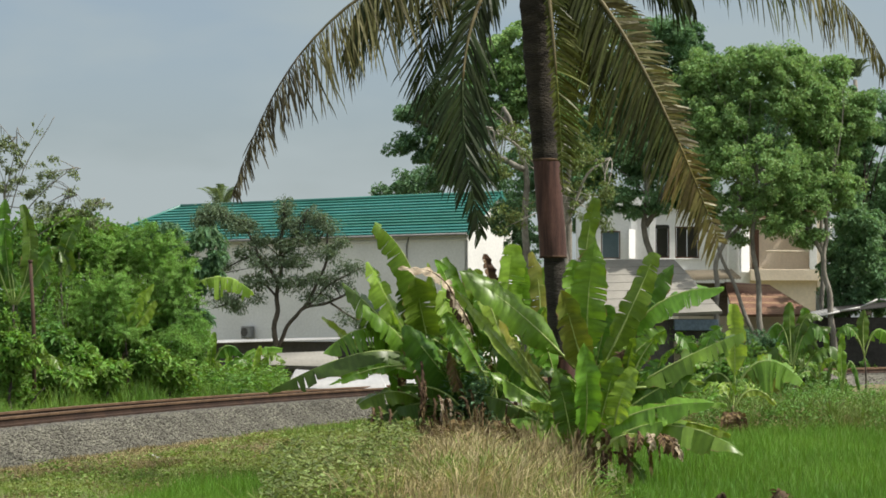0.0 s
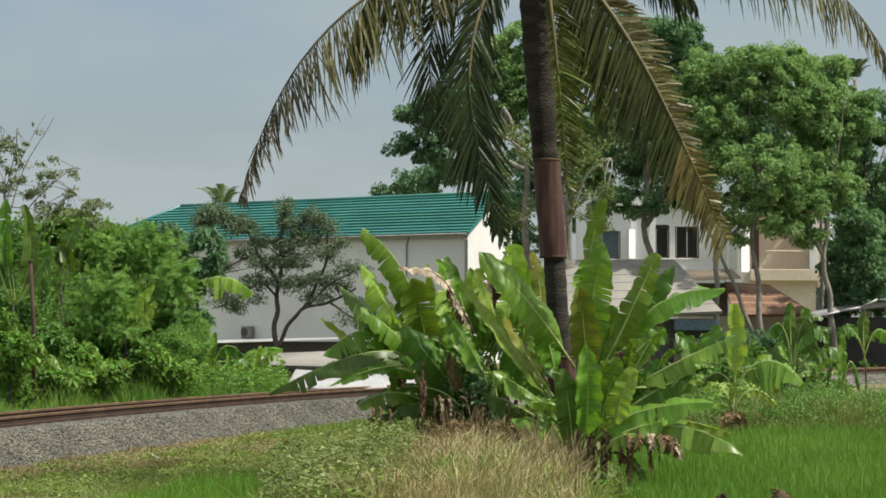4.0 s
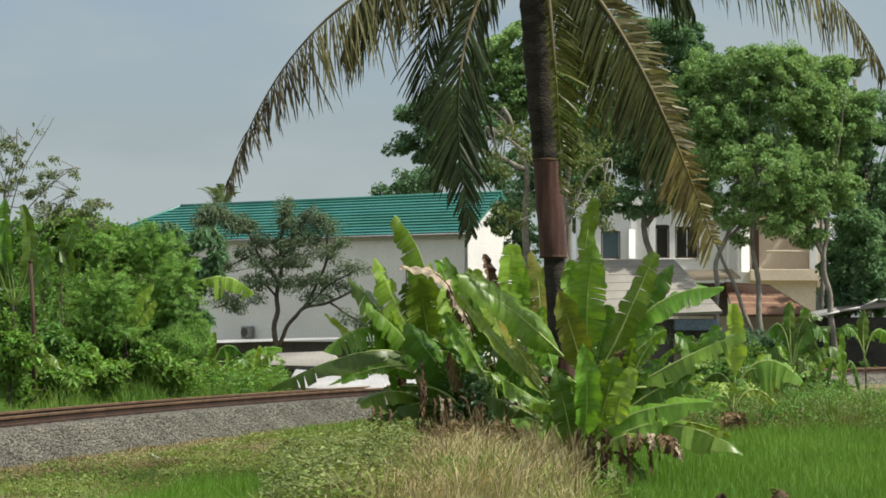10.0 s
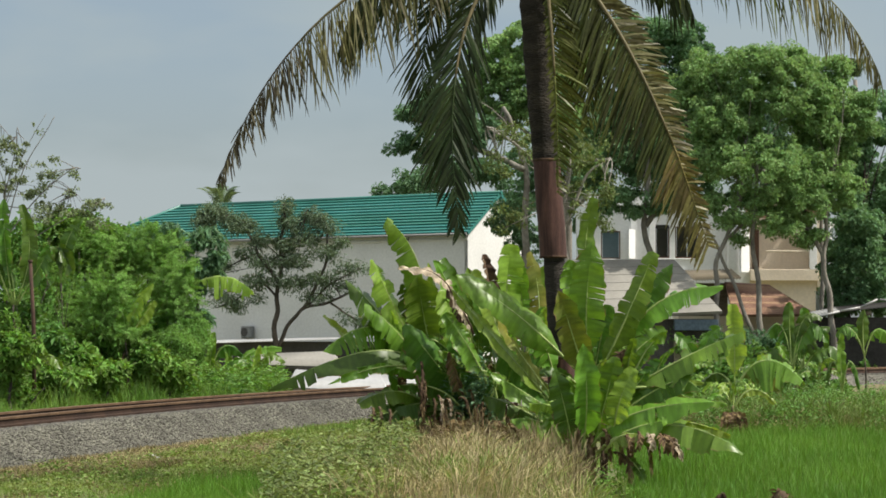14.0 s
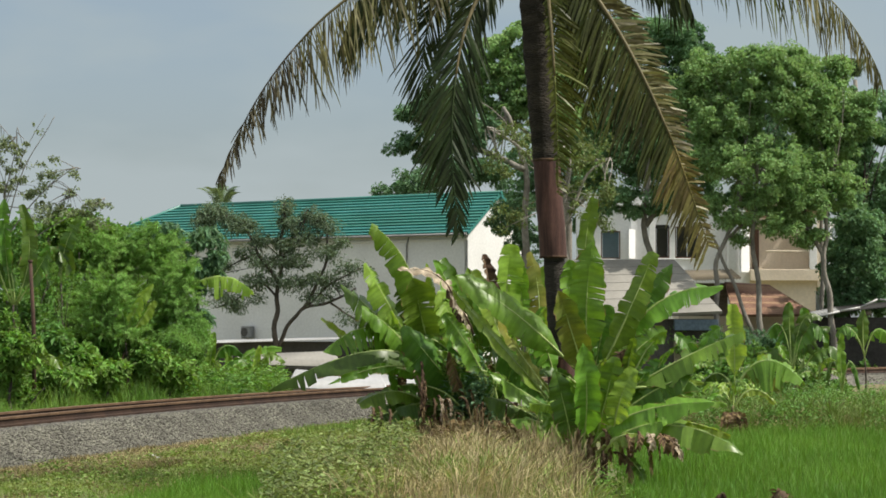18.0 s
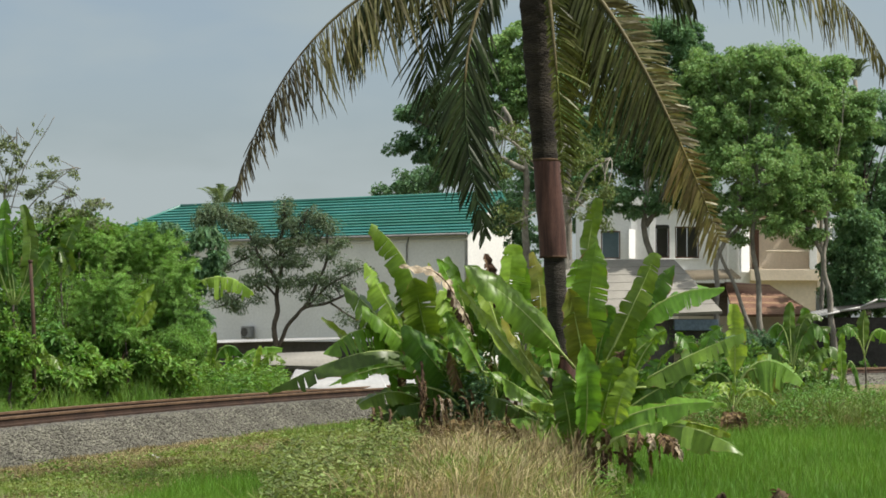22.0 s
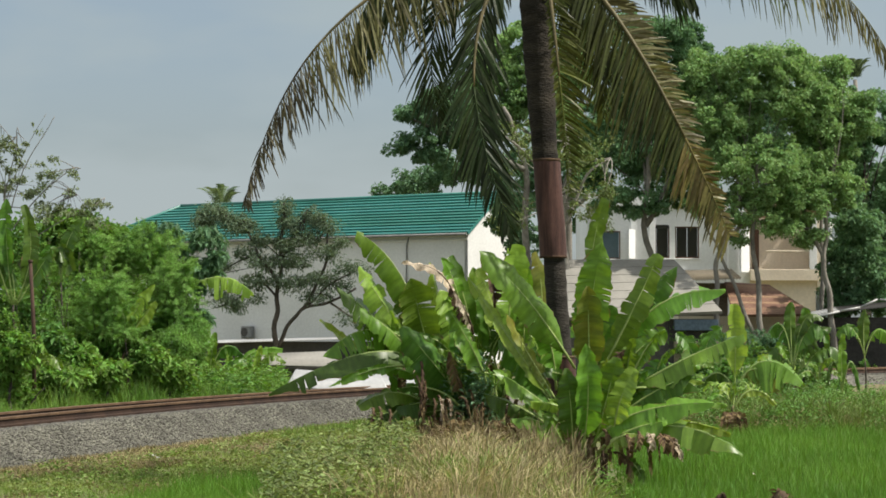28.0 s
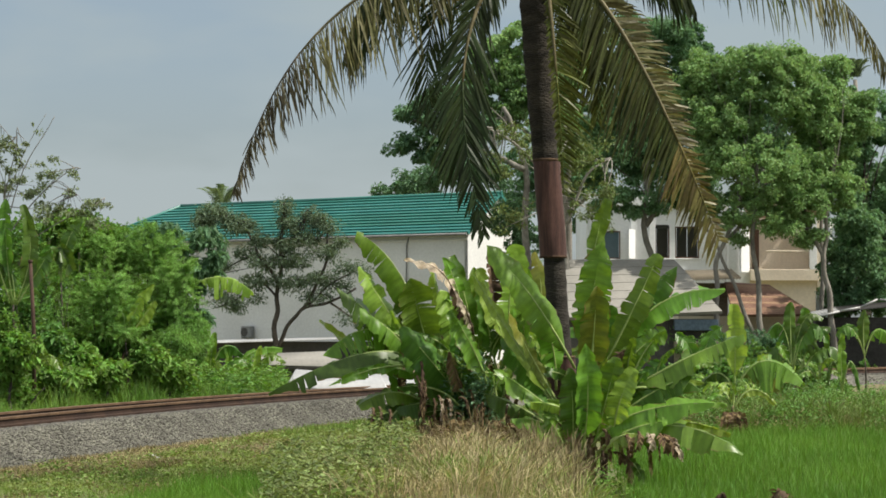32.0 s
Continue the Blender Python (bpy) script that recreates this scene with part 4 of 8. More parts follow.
tree("shade_tree", "tall shade tree with fresh green crown beside the hut", "tree",
     [([(17.123, 91, 1.712), (16.827, 91, 3.932), (16.580, 91, 5.413), (16.185, 91, 6.523), (15.494, 91, 6.943)], 0.125), ([(16.629, 91, 5.166), (16.727, 91, 6.400), (16.875, 91, 8.127), (17.171, 91, 9.854)], 0.1), ([(16.185, 91, 6.523), (15.815, 91, 7.386), (15.691, 91, 8.866)], 0.09)],
     [((17.060, 92.1, 13.842), 0.948, 0.749), ((16.802, 92.1, 12.711), 1.372, 1.123), ((18.298, 92.1, 11.831), 0.998, 0.998), ((16.198, 91, 6.400), 0.593, 0.395), ((17.449, 91, 8.626), 0.740, 0.987), ((16.916, 92.1, 10.953), 1.497, 1.497), ((15.967, 91, 8.874), 1.234, 1.357), ((15.216, 91, 7.265), 0.863, 0.493)],
     M_LEAF_B, 470, 110, 0.32, 0.155, 15, M_BARK, 0.6, 16, "trees by the house")
tree("dark_tree", "dense dark green tree at the edge of the yard", "tree",
     [([(19.725, 97, 0.868), (19.62, 97, 4.545), (19.649, 97, 8.496)], 0.26)],
     [((20.276, 98, 12.026), 1.328, 1.461), ((20.121, 98, 9.09), 1.594, 1.594), ((19.834, 98, 6.16), 1.727, 1.727), ((22.246, 98, 8.557), 1.86, 3.188), ((19.686, 98, 4.034), 1.594, 0.797), ((19.072, 98, 11.225), 1.063, 1.594), ((18.778, 98, 7.225), 0.797, 1.594)],
     M_LEAF_M, 300, 100, 0.425, 0.21, 16, M_BARK_DARK, 0.6, 16, "trees by the house")
tree("yard_tree", "low dense dark tree shading the hut", "tree",
     [([(18.418, 95, 0.903), (18.432, 95, 2.96), (18.397, 95, 5.278)], 0.12)],
     [((17.933, 95, 5.278), 0.721, 1.159), ((18.128, 95, 3.604), 0.876, 0.67), ((19.595, 95, 3.604), 1.159, 0.67), ((19.351, 95, 5.407), 1.288, 1.417), ((18.977, 95, 7.083), 1.03, 0.901)],
     M_LEAF_M, 220, 80, 0.361, 0.2, 47, M_BARK_DARK, 0.55, 12, "trees by the house")
tree("flowering_shrub", "tall shrub with a few red-brown leaves in the tree shade", "shrub",
     [([(17.092, 94, 2.956), (17.113, 94, 6.27), (17.135, 94, 9.593)], 0.1)], [((17.135, 94, 9.593), 0.612, 0.51)], M_RED, 10, 60, 0.255, 0.2, 17, M_BARK, 0.5, 6)
# Low greenery that closes the yard behind the trees.
for i, (c, w, h) in enumerate((((6.085, 104, 1.868), 3.4, 1.9), ((9.913, 100, 1.626), 2.6, 1.5), ((10.87, 88, 1.39), 1.8, 0.9), ((12.77, 88, 1.39), 1.9, 0.9), ((-3.057, 120, 3.055), 3.0, 2.0))):
    foot = (c[0], c[1], float(ground_z(c[0], c[1])))
    tree("yard_shrub", "dense green yard shrub in front of the houses", "shrub", [([foot, (c[0], c[1], c[2])], 0.06)], [(c, w, h)], M_LEAF_A if i % 2 else M_LEAF_H, 36, 80, 0.5, 0.22, 30 + i, M_BARK_DARK, 0.5, 8, "yard shrubs")
# Far woods behind the hall.
tree("far_tree", "distant rounded tree showing over the green roof", "tree", [([(-2.638, 165, 3.226), (-2.508, 165, 10.387), (-2.42, 165, 13.078)], 0.25)],
     [((-2.42, 165, 13.527), 1.7, 1.342), ((-4.212, 165, 12.988), 1.253, 0.626), ((-0.179, 165, 14.874), 1.789, 1.342)], M_LEAF_A, 80, 80, 0.6, 0.3, 18, M_BARK, 0.6, 8)
# The small tree in front of the white wall.
tree("frangipani_tree", "small crooked dark tree with open crown before the white wall", "tree",
     [([(-7.110, 88, 1.312), (-7.062, 88, 2.695), (-6.967, 88, 3.888), (-6.824, 88, 5.797), (-6.704, 88, 7.706)], 0.115), ([(-7.014, 88, 1.622), (-6.418, 88, 2.695), (-5.821, 88, 3.292), (-4.748, 88, 3.530), (-3.674, 88, 4.127)], 0.085), ([(-5.917, 88, 3.220), (-5.106, 88, 4.723), (-4.867, 88, 6.036), (-5.058, 88, 7.229)], 0.07), ([(-6.967, 88, 4.366), (-7.849, 88, 5.678), (-8.446, 88, 6.751), (-9.281, 88, 7.229)], 0.07), ([(-4.748, 88, 3.483), (-3.913, 88, 2.934), (-3.078, 88, 2.409)], 0.045), ([(-6.967, 88, 3.650), (-7.730, 88, 4.366), (-8.685, 88, 3.650), (-9.520, 88, 3.292)], 0.05), ([(-7.849, 88, 5.606), (-8.923, 88, 5.081), (-9.877, 88, 4.366)], 0.04), ([(-6.824, 88, 5.320), (-6.060, 88, 6.751), (-5.702, 88, 7.467)], 0.05), ([(-5.821, 88, 3.292), (-4.629, 88, 4.366), (-3.436, 88, 4.962)], 0.045)],
     [((-9.639, 88, 7.276), 0.730, 0.387), ((-8.685, 88, 6.871), 0.558, 0.429), ((-10.116, 88, 6.871), 0.429, 0.301), ((-6.633, 88, 7.586), 0.301, 0.301), ((-6.418, 88, 6.871), 0.515, 0.429), ((-5.464, 88, 7.229), 0.515, 0.301), ((-4.986, 88, 6.751), 0.429, 0.387), ((-5.821, 88, 6.274), 0.558, 0.344),
      ((-6.895, 88, 6.036), 0.558, 0.344), ((-7.849, 88, 6.036), 0.472, 0.258), ((-8.446, 88, 5.558), 0.344, 0.215), ((-7.492, 88, 5.201), 0.644, 0.301), ((-6.299, 88, 5.320), 0.730, 0.344), ((-4.986, 88, 5.558), 0.515, 0.301), ((-4.390, 88, 6.036), 0.301, 0.215), ((-4.151, 88, 4.962), 0.387, 0.172),
      ((-3.555, 88, 4.890), 0.301, 0.172), ((-7.969, 88, 4.366), 0.644, 0.258), ((-6.537, 88, 4.366), 0.730, 0.301), ((-5.225, 88, 4.485), 0.644, 0.258), ((-4.271, 88, 4.246), 0.387, 0.172), ((-9.162, 88, 3.650), 0.601, 0.215), ((-8.685, 88, 3.220), 0.344, 0.172), ((-9.520, 88, 4.008), 0.344, 0.172),
      ((-7.730, 88, 3.650), 0.301, 0.129), ((-5.344, 88, 3.769), 0.515, 0.172), ((-3.555, 88, 2.695), 0.472, 0.215), ((-4.151, 88, 2.934), 0.258, 0.129), ((-9.281, 88, 5.081), 0.472, 0.215), ((-8.207, 88, 6.632), 0.301, 0.301)],
     M_LEAF_G, 600, 46, 0.38, 0.12, 19, M_BARK_DARK, 0.45, 60, thick=0.8)

# ---- shrubs beside the track ----
tree("bare_topped_tree", "thin tree with bare twigs and scattered leaves over the shrubs", "tree",
     [([(-12.014, 58, 1.562), (-12.140, 58, 4.864), (-12.203, 58, 6.437)], 0.06), ([(-12.171, 58, 5.336), (-11.699, 58, 6.909), (-11.196, 58, 7.774), (-10.835, 58, 8.403)], 0.016), ([(-12.171, 58, 5.022), (-11.228, 58, 6.201), (-10.363, 58, 6.909), (-10.095, 58, 6.940)], 0.017), ([(-12.203, 58, 6.280), (-11.935, 58, 7.380), (-11.888, 58, 8.088)], 0.014), ([(-11.385, 58, 5.022), (-10.441, 58, 5.572), (-9.419, 58, 6.122)], 0.016), ([(-12.203, 58, 5.965), (-11.621, 58, 7.506), (-11.070, 58, 8.481)], 0.01), ([(-11.228, 58, 6.201), (-10.756, 58, 6.594), (-10.206, 58, 6.201)], 0.01), ([(-11.699, 58, 6.909), (-12.014, 58, 7.695), (-12.407, 58, 8.245)], 0.01)],
     [((-12.140, 58, 7.569), 0.314, 0.142), ((-11.762, 58, 7.412), 0.126, 0.110), ((-10.976, 58, 6.783), 0.236, 0.110), ((-11.133, 58, 6.437), 0.189, 0.142), ((-10.268, 58, 6.751), 0.142, 0.079), ((-10.331, 58, 6.264), 0.142, 0.079), ((-11.857, 58, 6.657), 0.220, 0.094), ((-9.687, 58, 5.902), 0.377, 0.142), ((-11.668, 58, 7.034), 0.126, 0.079), ((-11.385, 58, 6.201), 0.252, 0.094), ((-10.882, 58, 7.176), 0.110, 0.047), ((-12.250, 58, 6.437), 0.252, 0.157), ((-11.149, 58, 5.572), 0.409, 0.189), ((-10.599, 58, 5.729), 0.314, 0.142), ((-9.734, 58, 5.415), 0.314, 0.189), ((-12.328, 58, 7.145), 0.220, 0.094), ((-11.385, 58, 8.167), 0.063, 0.047), ((-11.228, 58, 7.931), 0.079, 0.047), ((-12.203, 58, 7.663), 0.252, 0.126), ((-11.982, 58, 7.412), 0.220, 0.094), ((-11.668, 58, 7.145), 0.189, 0.079), ((-10.992, 58, 6.720), 0.283, 0.126), ((-10.284, 58, 6.783), 0.142, 0.094), ((-10.363, 58, 6.327), 0.142, 0.094), ((-10.882, 58, 7.192), 0.142, 0.079), ((-11.291, 58, 7.034), 0.142, 0.063), ((-11.621, 58, 7.601), 0.142, 0.079), ((-11.857, 58, 6.594), 0.252, 0.094), ((-11.228, 58, 6.343), 0.220, 0.110), ((-11.196, 58, 5.934), 0.314, 0.157), ((-9.812, 58, 5.902), 0.252, 0.126), ((-9.529, 58, 5.997), 0.157, 0.094), ((-10.567, 58, 5.871), 0.220, 0.126), ((-12.250, 58, 6.405), 0.252, 0.126), ((-11.542, 58, 6.201), 0.220, 0.126), ((-12.045, 58, 6.909), 0.220, 0.110), ((-10.127, 58, 5.651), 0.283, 0.157)],
     M_LEAF_T, 230, 17, 0.13, 0.10, 20, M_BARK, 0.5, 46)


def plume_shrub(label, x, d, masses, per, seed):
    """A soft shrub whose rounded masses are built of short drooping plumes set with fine leaflets; masses: (across, up, half width, half height) as seen at x."""
    rng = np.random.default_rng(seed)
    d = clear_of_track(x, d)
    k = d / 3688.4
    fx = (x - 784) * k
    f = Vector((fx, d, float(ground_z(fx, d))))
    ob = empty("feathery_shrub", f, label, "shrub", "shrubs by the track")
    centre, out = [], []
    for mx, my, w, h in masses:
        c = np.array(((mx - 784) * k - f.x, 0.0, 2.6 + (574 - my) * k - f.z))
        m = int(34 * w * h / 900) + 14
        v = unit(rng.normal(size=(m, 3)))
        centre.append(c + v * rng.uniform(0.35, 0.95, (m, 1)) * np.array((w, 0.8 * w, h)) * k)
        out.append(v)
        q = np.linspace(0, 1, 5)[:, None]
        bend = np.array((0.25 * c[0], 0, 0.2)) * np.sin(q * 3.1)
        part("stem", tube(bmesh.new(), [Vector(p) for p in c * q + bend], [0.03 - 0.004 * g for g in range(5)], 5), M_BARK_DARK, ob)
    centre, out = np.concatenate(centre), np.concatenate(out)
    n = len(centre)
    way = unit(out * np.array((1, 1, 0.6)) + rng.normal(0, 0.35, out.shape) + np.array((0, 0, 0.55)))
    ln = rng.uniform(0.28, 0.55, n)
    flat = unit(np.cross(way, rng.normal(0, 0.5, way.shape) + np.array((0, -0.3, 1.0))))
    i = np.repeat(np.arange(n), per)
    u = rng.uniform(0, 1, len(i))
    sg = rng.choice((-1.0, 1.0), len(i))[:, None]
    reach = (0.10 * (1.1 - u) + 0.02)[:, None] * rng.uniform(0.1, 1.0, (len(i), 1))
    pos = centre[i] + way[i] * (ln[i] * u)[:, None] - np.stack((0 * u, 0 * u, 0.30 * ln[i] * u ** 2), 1) + flat[i] * sg * reach + rng.normal(0, 0.022, (len(i), 3))
    leaf_way = flat[i] * sg + way[i] * 0.8 + rng.normal(0, 0.3, (len(i), 3)) + np.array((0, 0, -0.25))
    BREEZE.append((leaf_cloud("foliage", M_LEAF_D, ob, pos, leaf_way, rng.uniform(0.035, 0.075, len(i)), 0.26, rng, face=out[i] * 0.8 + np.array((0, -0.2, 0.7))), float(rng.uniform(0.3, 0.9)), float(rng.uniform(0, 6.2))))


SOFT = "soft feathery bright green shrub beside the railway"
plume_shrub(SOFT, 255, 53, ((225, 430, 34, 30), (262, 428, 34, 30), (292, 440, 26, 26), (205, 465, 34, 30), (245, 470, 36, 30), (280, 478, 30, 28), (225, 520, 40, 34)), 150, 21)
plume_shrub(SOFT, 305, 50, ((318, 482, 26, 26), (295, 505, 32, 28), (330, 515, 22, 28), (308, 545, 36, 32), (280, 560, 34, 34), (335, 565, 18, 30), (300, 590, 40, 26)), 160, 22)
plume_shrub("soft feathery shrub with a rounded top among the weeds", 190, 47, ((190, 505, 34, 26), (165, 535, 34, 30), (205, 545, 30, 30), (175, 580, 40, 26), (225, 585, 30, 24)), 150, 23)
plume_shrub(SOFT, 160, 55, ((160, 425, 30, 22), (185, 445, 30, 26), (150, 465, 34, 28), (120, 480, 30, 26)), 130, 24)
tree("broadleaf_shrub", "dark broadleaf shrub with glossy leaves beside the railway", "shrub",
     [([(-7.282, 62, 0.655), (-7.292, 62, 2.835), (-7.297, 62, 4.179)], 0.06)],
     [((-7.721, 62, 5.021), 0.925, 0.403), ((-8.732, 62, 5.223), 0.756, 0.336), ((-7.047, 62, 4.6), 0.605, 0.672), ((-7.463, 62, 3.675), 0.336, 0.504), ((-7.29, 62, 2.499), 0.37, 0.572)],
     M_LEAF_A, 85, 55, 0.235, 0.24, 22, M_BARK_DARK, 0.4, 12, "shrubs by the track", droop=0.8)
for i, (x, y, d, w, h, m) in enumerate(((55, 450, 60, 70, 50, "B"), (130, 440, 57, 60, 50, "E"), (200, 460, 60, 55, 45, "B"), (280, 470, 60, 70, 55, "D"), (60, 560, 57, 80, 70, "A"), (170, 560, 57, 80, 70, "B"), (262, 570, 58, 60, 70, "D"), (240, 440, 57, 50, 32, "D"), (295, 520, 56, 38, 60, "D"), (175, 420, 59, 45, 26, "B"), (125, 405, 58, 50, 30, "E"), (20, 625, 45, 44, 36, "E"), (92, 612, 47, 34, 30, "B"), (140, 640, 45, 36, 26, "E"), (198, 612, 47, 34, 36, "E"), (255, 640, 45, 36, 26, "E"), (312, 620, 47, 30, 34, "D"), (345, 605, 48, 20, 36, "D"), (110, 668, 45, 50, 14, "E"), (190, 660, 45, 30, 16, "E"), (300, 660, 45, 40, 14, "E"))):
    d = clear_of_track(x, d)
    k = d / 3688.4
    c = ((x - 784) * k, d, 2.6 + (574 - y) * k)
    foot = (c[0], d, float(ground_z(c[0], d)))
    lf = {"A": M_LEAF_H, "B": M_LEAF_H, "E": M_LEAF_E, "D": M_LEAF_D}[m]
    tree("track_shrub", {"A": "dark leafy shrub beside the railway", "B": "fresh green leafy shrub beside the railway", "E": "bright leafy shrub beside the railway", "D": "feathery green shrub beside the railway"}[m], "shrub",
         [([foot, (c[0], d, (foot[2] + c[2]) / 2), (c[0] + 0.1, d, c[2])], 0.04)], [(c, w * k, h * k)], lf, 60, 240 if m == "D" else 60, 17 * k, 0.075 if m == "D" else 0.2, 260 + i, M_BARK_DARK, 0.3 if m == "D" else 0.5, 6, "shrubs by the track")
KINDS = {"A": (M_LEAF_H, "dark leafy shrub beside the railway", 0.27, 0.45), "B": (M_LEAF_H, "fresh green leafy shrub beside the railway", 0.21, 0.45),
         "D": (M_LEAF_D, "feathery green shrub beside the railway", 0.075, 0.28), "E": (M_LEAF_E, "low tangle of bright green weeds and vines", 0.17, 0.5), "F": (M_LEAF_E, "tall cane grass with long narrow blades", 0.45, 0.07)}
for i, (x, y, d, w, stems, per, m) in enumerate(((45, 370, 58, 70, 110, 110, "B"), (-20, 360, 57, 60, 100, 110, "A"), (120, 370, 58, 60, 110, 100, "E"), (175, 390, 57, 50, 90, 110, "D"), (60, 440, 54, 70, 110, 110, "B"), (150, 440, 56, 60, 110, 110, "B"), (205, 470, 54, 50, 90, 110, "E"),
                                                 (150, 450, 53, 60, 100, 110, "E"), (100, 490, 51.5, 60, 90, 100, "D"), (20, 500, 50.5, 60, 90, 100, "E"), (190, 520, 51, 55, 90, 100, "E"), (145, 560, 50, 45, 80, 60, "F"),
                                                 (60, 600, 48, 60, 80, 90, "E"), (130, 610, 48.5, 60, 80, 90, "B"), (215, 600, 49.5, 55, 80, 90, "E"), (285, 600, 51.5, 55, 80, 90, "B"), (0, 620, 47, 50, 70, 80, "B"),
                                                 (335, 625, 55, 36, 70, 80, "E"), (330, 640, 53, 40, 60, 50, "F"), (395, 645, 58, 35, 60, 70, "E"), (440, 645, 60, 35, 60, 60, "F"), (485, 655, 62, 28, 50, 50, "F"), (430, 660, 57, 35, 50, 50, "F"),
                                                 (30, 660, 45.5, 50, 60, 70, "E"), (110, 655, 46.5, 50, 60, 70, "E"), (190, 655, 47.5, 50, 60, 70, "E"), (265, 650, 49, 50, 60, 70, "E"), (235, 500, 52, 40, 60, 60, "F"), (90, 440, 55, 50, 70, 60, "F"))):
    mt, lb, ln, asp = KINDS[m]
    spray_bush("cane_grass" if m == "F" else "track_shrub", lb, x, y, d, w, int(stems * (0.6 if m in "ABE" else 1)), int(per * (0.75 if m in "ABE" else 1)), ln, mt, 60 + i, asp, 0.5 if m != "F" else 0.9)
for i, (x, y, d, w, m) in enumerate(((1455, 632, 86, 30, "A"), (1525, 638, 86, 30, "A"), (1570, 638, 86, 30, "A"), (1415, 606, 86, 35, "A"), (1365, 605, 86, 35, "A"), (1310, 600, 84, 40, "A"), (1240, 595, 84, 40, "B"), (1210, 640, 70, 40, "A"), (1255, 655, 60, 35, "B"), (1305, 665, 58, 35, "B"), (1380, 668, 66, 30, "B"), (1350, 676, 60, 26, "A"), (1445, 690, 62, 24, "A"), (1545, 702, 58, 28, "B"), (1190, 640, 62, 40, "A"), (1235, 630, 64, 36, "B"), (1275, 640, 61, 40, "A"), (1320, 632, 63, 40, "A"), (1365, 628, 65, 36, "B"), (1410, 625, 66, 36, "A"), (1440, 650, 64, 26, "A"), (1480, 672, 62, 26, "B"), (1430, 622, 89, 26, "A"))):
    mt, lb, ln, asp = KINDS[m]
    spray_bush("yard_shrub", "leafy green shrub between railway and sheds", x, y, d, w, 70, 80, ln * 0.9, mt, 160 + i, asp, 0.5, "yard shrubs")


# ---- banana plants ----
SWAY = []


def banana_leaf(plant, foot, a, b, c, w, leaf=M_BANANA, face=(0, -0.7, 0.7), fold=0.25, tears=5, sway=(2.0, 0.0), sag=0.12, label="", seed=0, stalk=None):
    """A long blade with midrib from its stalk at a, over b, to its tip at c; torn into strips along both edges. fold: one angle, or one for each half; sway: degrees by gust, squall, lean and late wind."""
    tears = int(tears * 1.4) + 1
    rng = random.Random(seed or int(abs(a[0] * 977 + c[0] * 3571 + c[2] * 1301)))
    a, b, c = Vector(a), Vector(b), Vector(c)
    loc = a - foot
    b, c = (b * 2 - (a + c) * 0.5) - a, c - a
    a = Vector((0, 0, 0))
    face = Vector(face).normalized()
    bm = bmesh.new()
    uv = bm.loops.layers.uv.new("blade")

    def spine(s):
        p = bezier(a, b, c, s)
        t = (bezier(a, b, c, min(1, s + 0.02)) - bezier(a, b, c, max(0, s - 0.02))).normalized()
        side = t.cross(face).normalized()
        return p, t, side, side.cross(t)

    wob = rng.uniform(0, 9)
    w *= 0.84
    stub, blunt = rng.choice((0.05, 0.15, 0.35, 0.5)), rng.uniform(0.6, 0.82)
    stalk = rng.uniform(0.14, 0.24) if stalk is None else stalk
    long = (b.length + (c - b).length) * 0.9
    fold = fold + rng.choice((-0.75, -0.45, 0.0, 0.15, 0.3)) if fold == 0.25 else fold
    folds = fold if isinstance(fold, tuple) else (fold, fold)
    curl = rng.uniform(-0.4, 0.6)

    def half_width(s):
        g = min(1.0, max(0.0, (s - stalk) / 0.20))
        g = g ** 0.7 * (0.86 + 0.14 * g)
        if s > blunt:
            g *= 1 - (1 - stub) * ((s - blunt) / (1 - blunt)) ** 2.2
        g *= 0.93 + 0.07 * math.sin(s * 6.5 - 1.2) + 0.045 * math.sin(s * 31 + wob) + 0.04 * math.sin(s * 67 + wob) + 0.03 * math.sin(s * 113 + 2 * wob)
        return 0.5 * w * max(g, 0.012)

    for sgn, fold in zip((-1, 1), folds):
        cuts = sorted(rng.uniform(0.15, 0.93) for _ in range(rng.randint(max(0, tears - 2), tears + 2)))
        edges = [0.0, *cuts, 1.0]
        for s0, s1 in zip(edges, edges[1:]):
            if s1 - s0 < 0.012:
                continue
            k = max(3, int((s1 - s0) * 44) + 1)
            turn = fold + rng.uniform(-0.28, 0.28)
            drop = (sag if leaf in (M_DRY, M_DRYDARK, M_DRYPALE) else 0.55 * sag) * rng.uniform(0.4, 1.9)
            gap = min(0.25, rng.choice((0.001, 0.002, 0.003, 0.006, 0.012)) / (s1 - s0)) if tears else 0.0
            rows = []
            for i in range(k + 1):
                row = []
                for q in (0.0, 0.34, 0.7, 1.0):
                    f = i / k
                    f = f + (0.5 - f) * 2 * gap * q * q if 0 < s0 or s1 < 1 else f
                    s = s0 + (s1 - s0) * f
                    p, t, side, nrm = spine(s)
                    hw = half_width(s)
                    v = p + side * (sgn * hw * q * math.cos(turn)) + nrm * (hw * q * math.sin(turn + curl * (q - 0.4)) + (0.006 * math.sin(s * 130 + sgn) + 0.020 * math.sin(s * 37 + sgn * 2 + wob) + 0.02 * math.sin(s * 17 - wob)) * q)
                    v.z -= drop * q * q * hw * 2
                    row.append((bm.verts.new(v), (q * 0.5, s)))
                rows.append(row)
            for r0, r1 in zip(rows, rows[1:]):
                for j in range(3):
                    quad = (r0[j], r0[j + 1], r1[j + 1], r1[j])
                    fc = bm.faces.new([x[0] for x in quad])
                    fc.smooth = True
                    for lp, x in zip(fc.loops, quad):
                        lp[uv].uv = x[1]
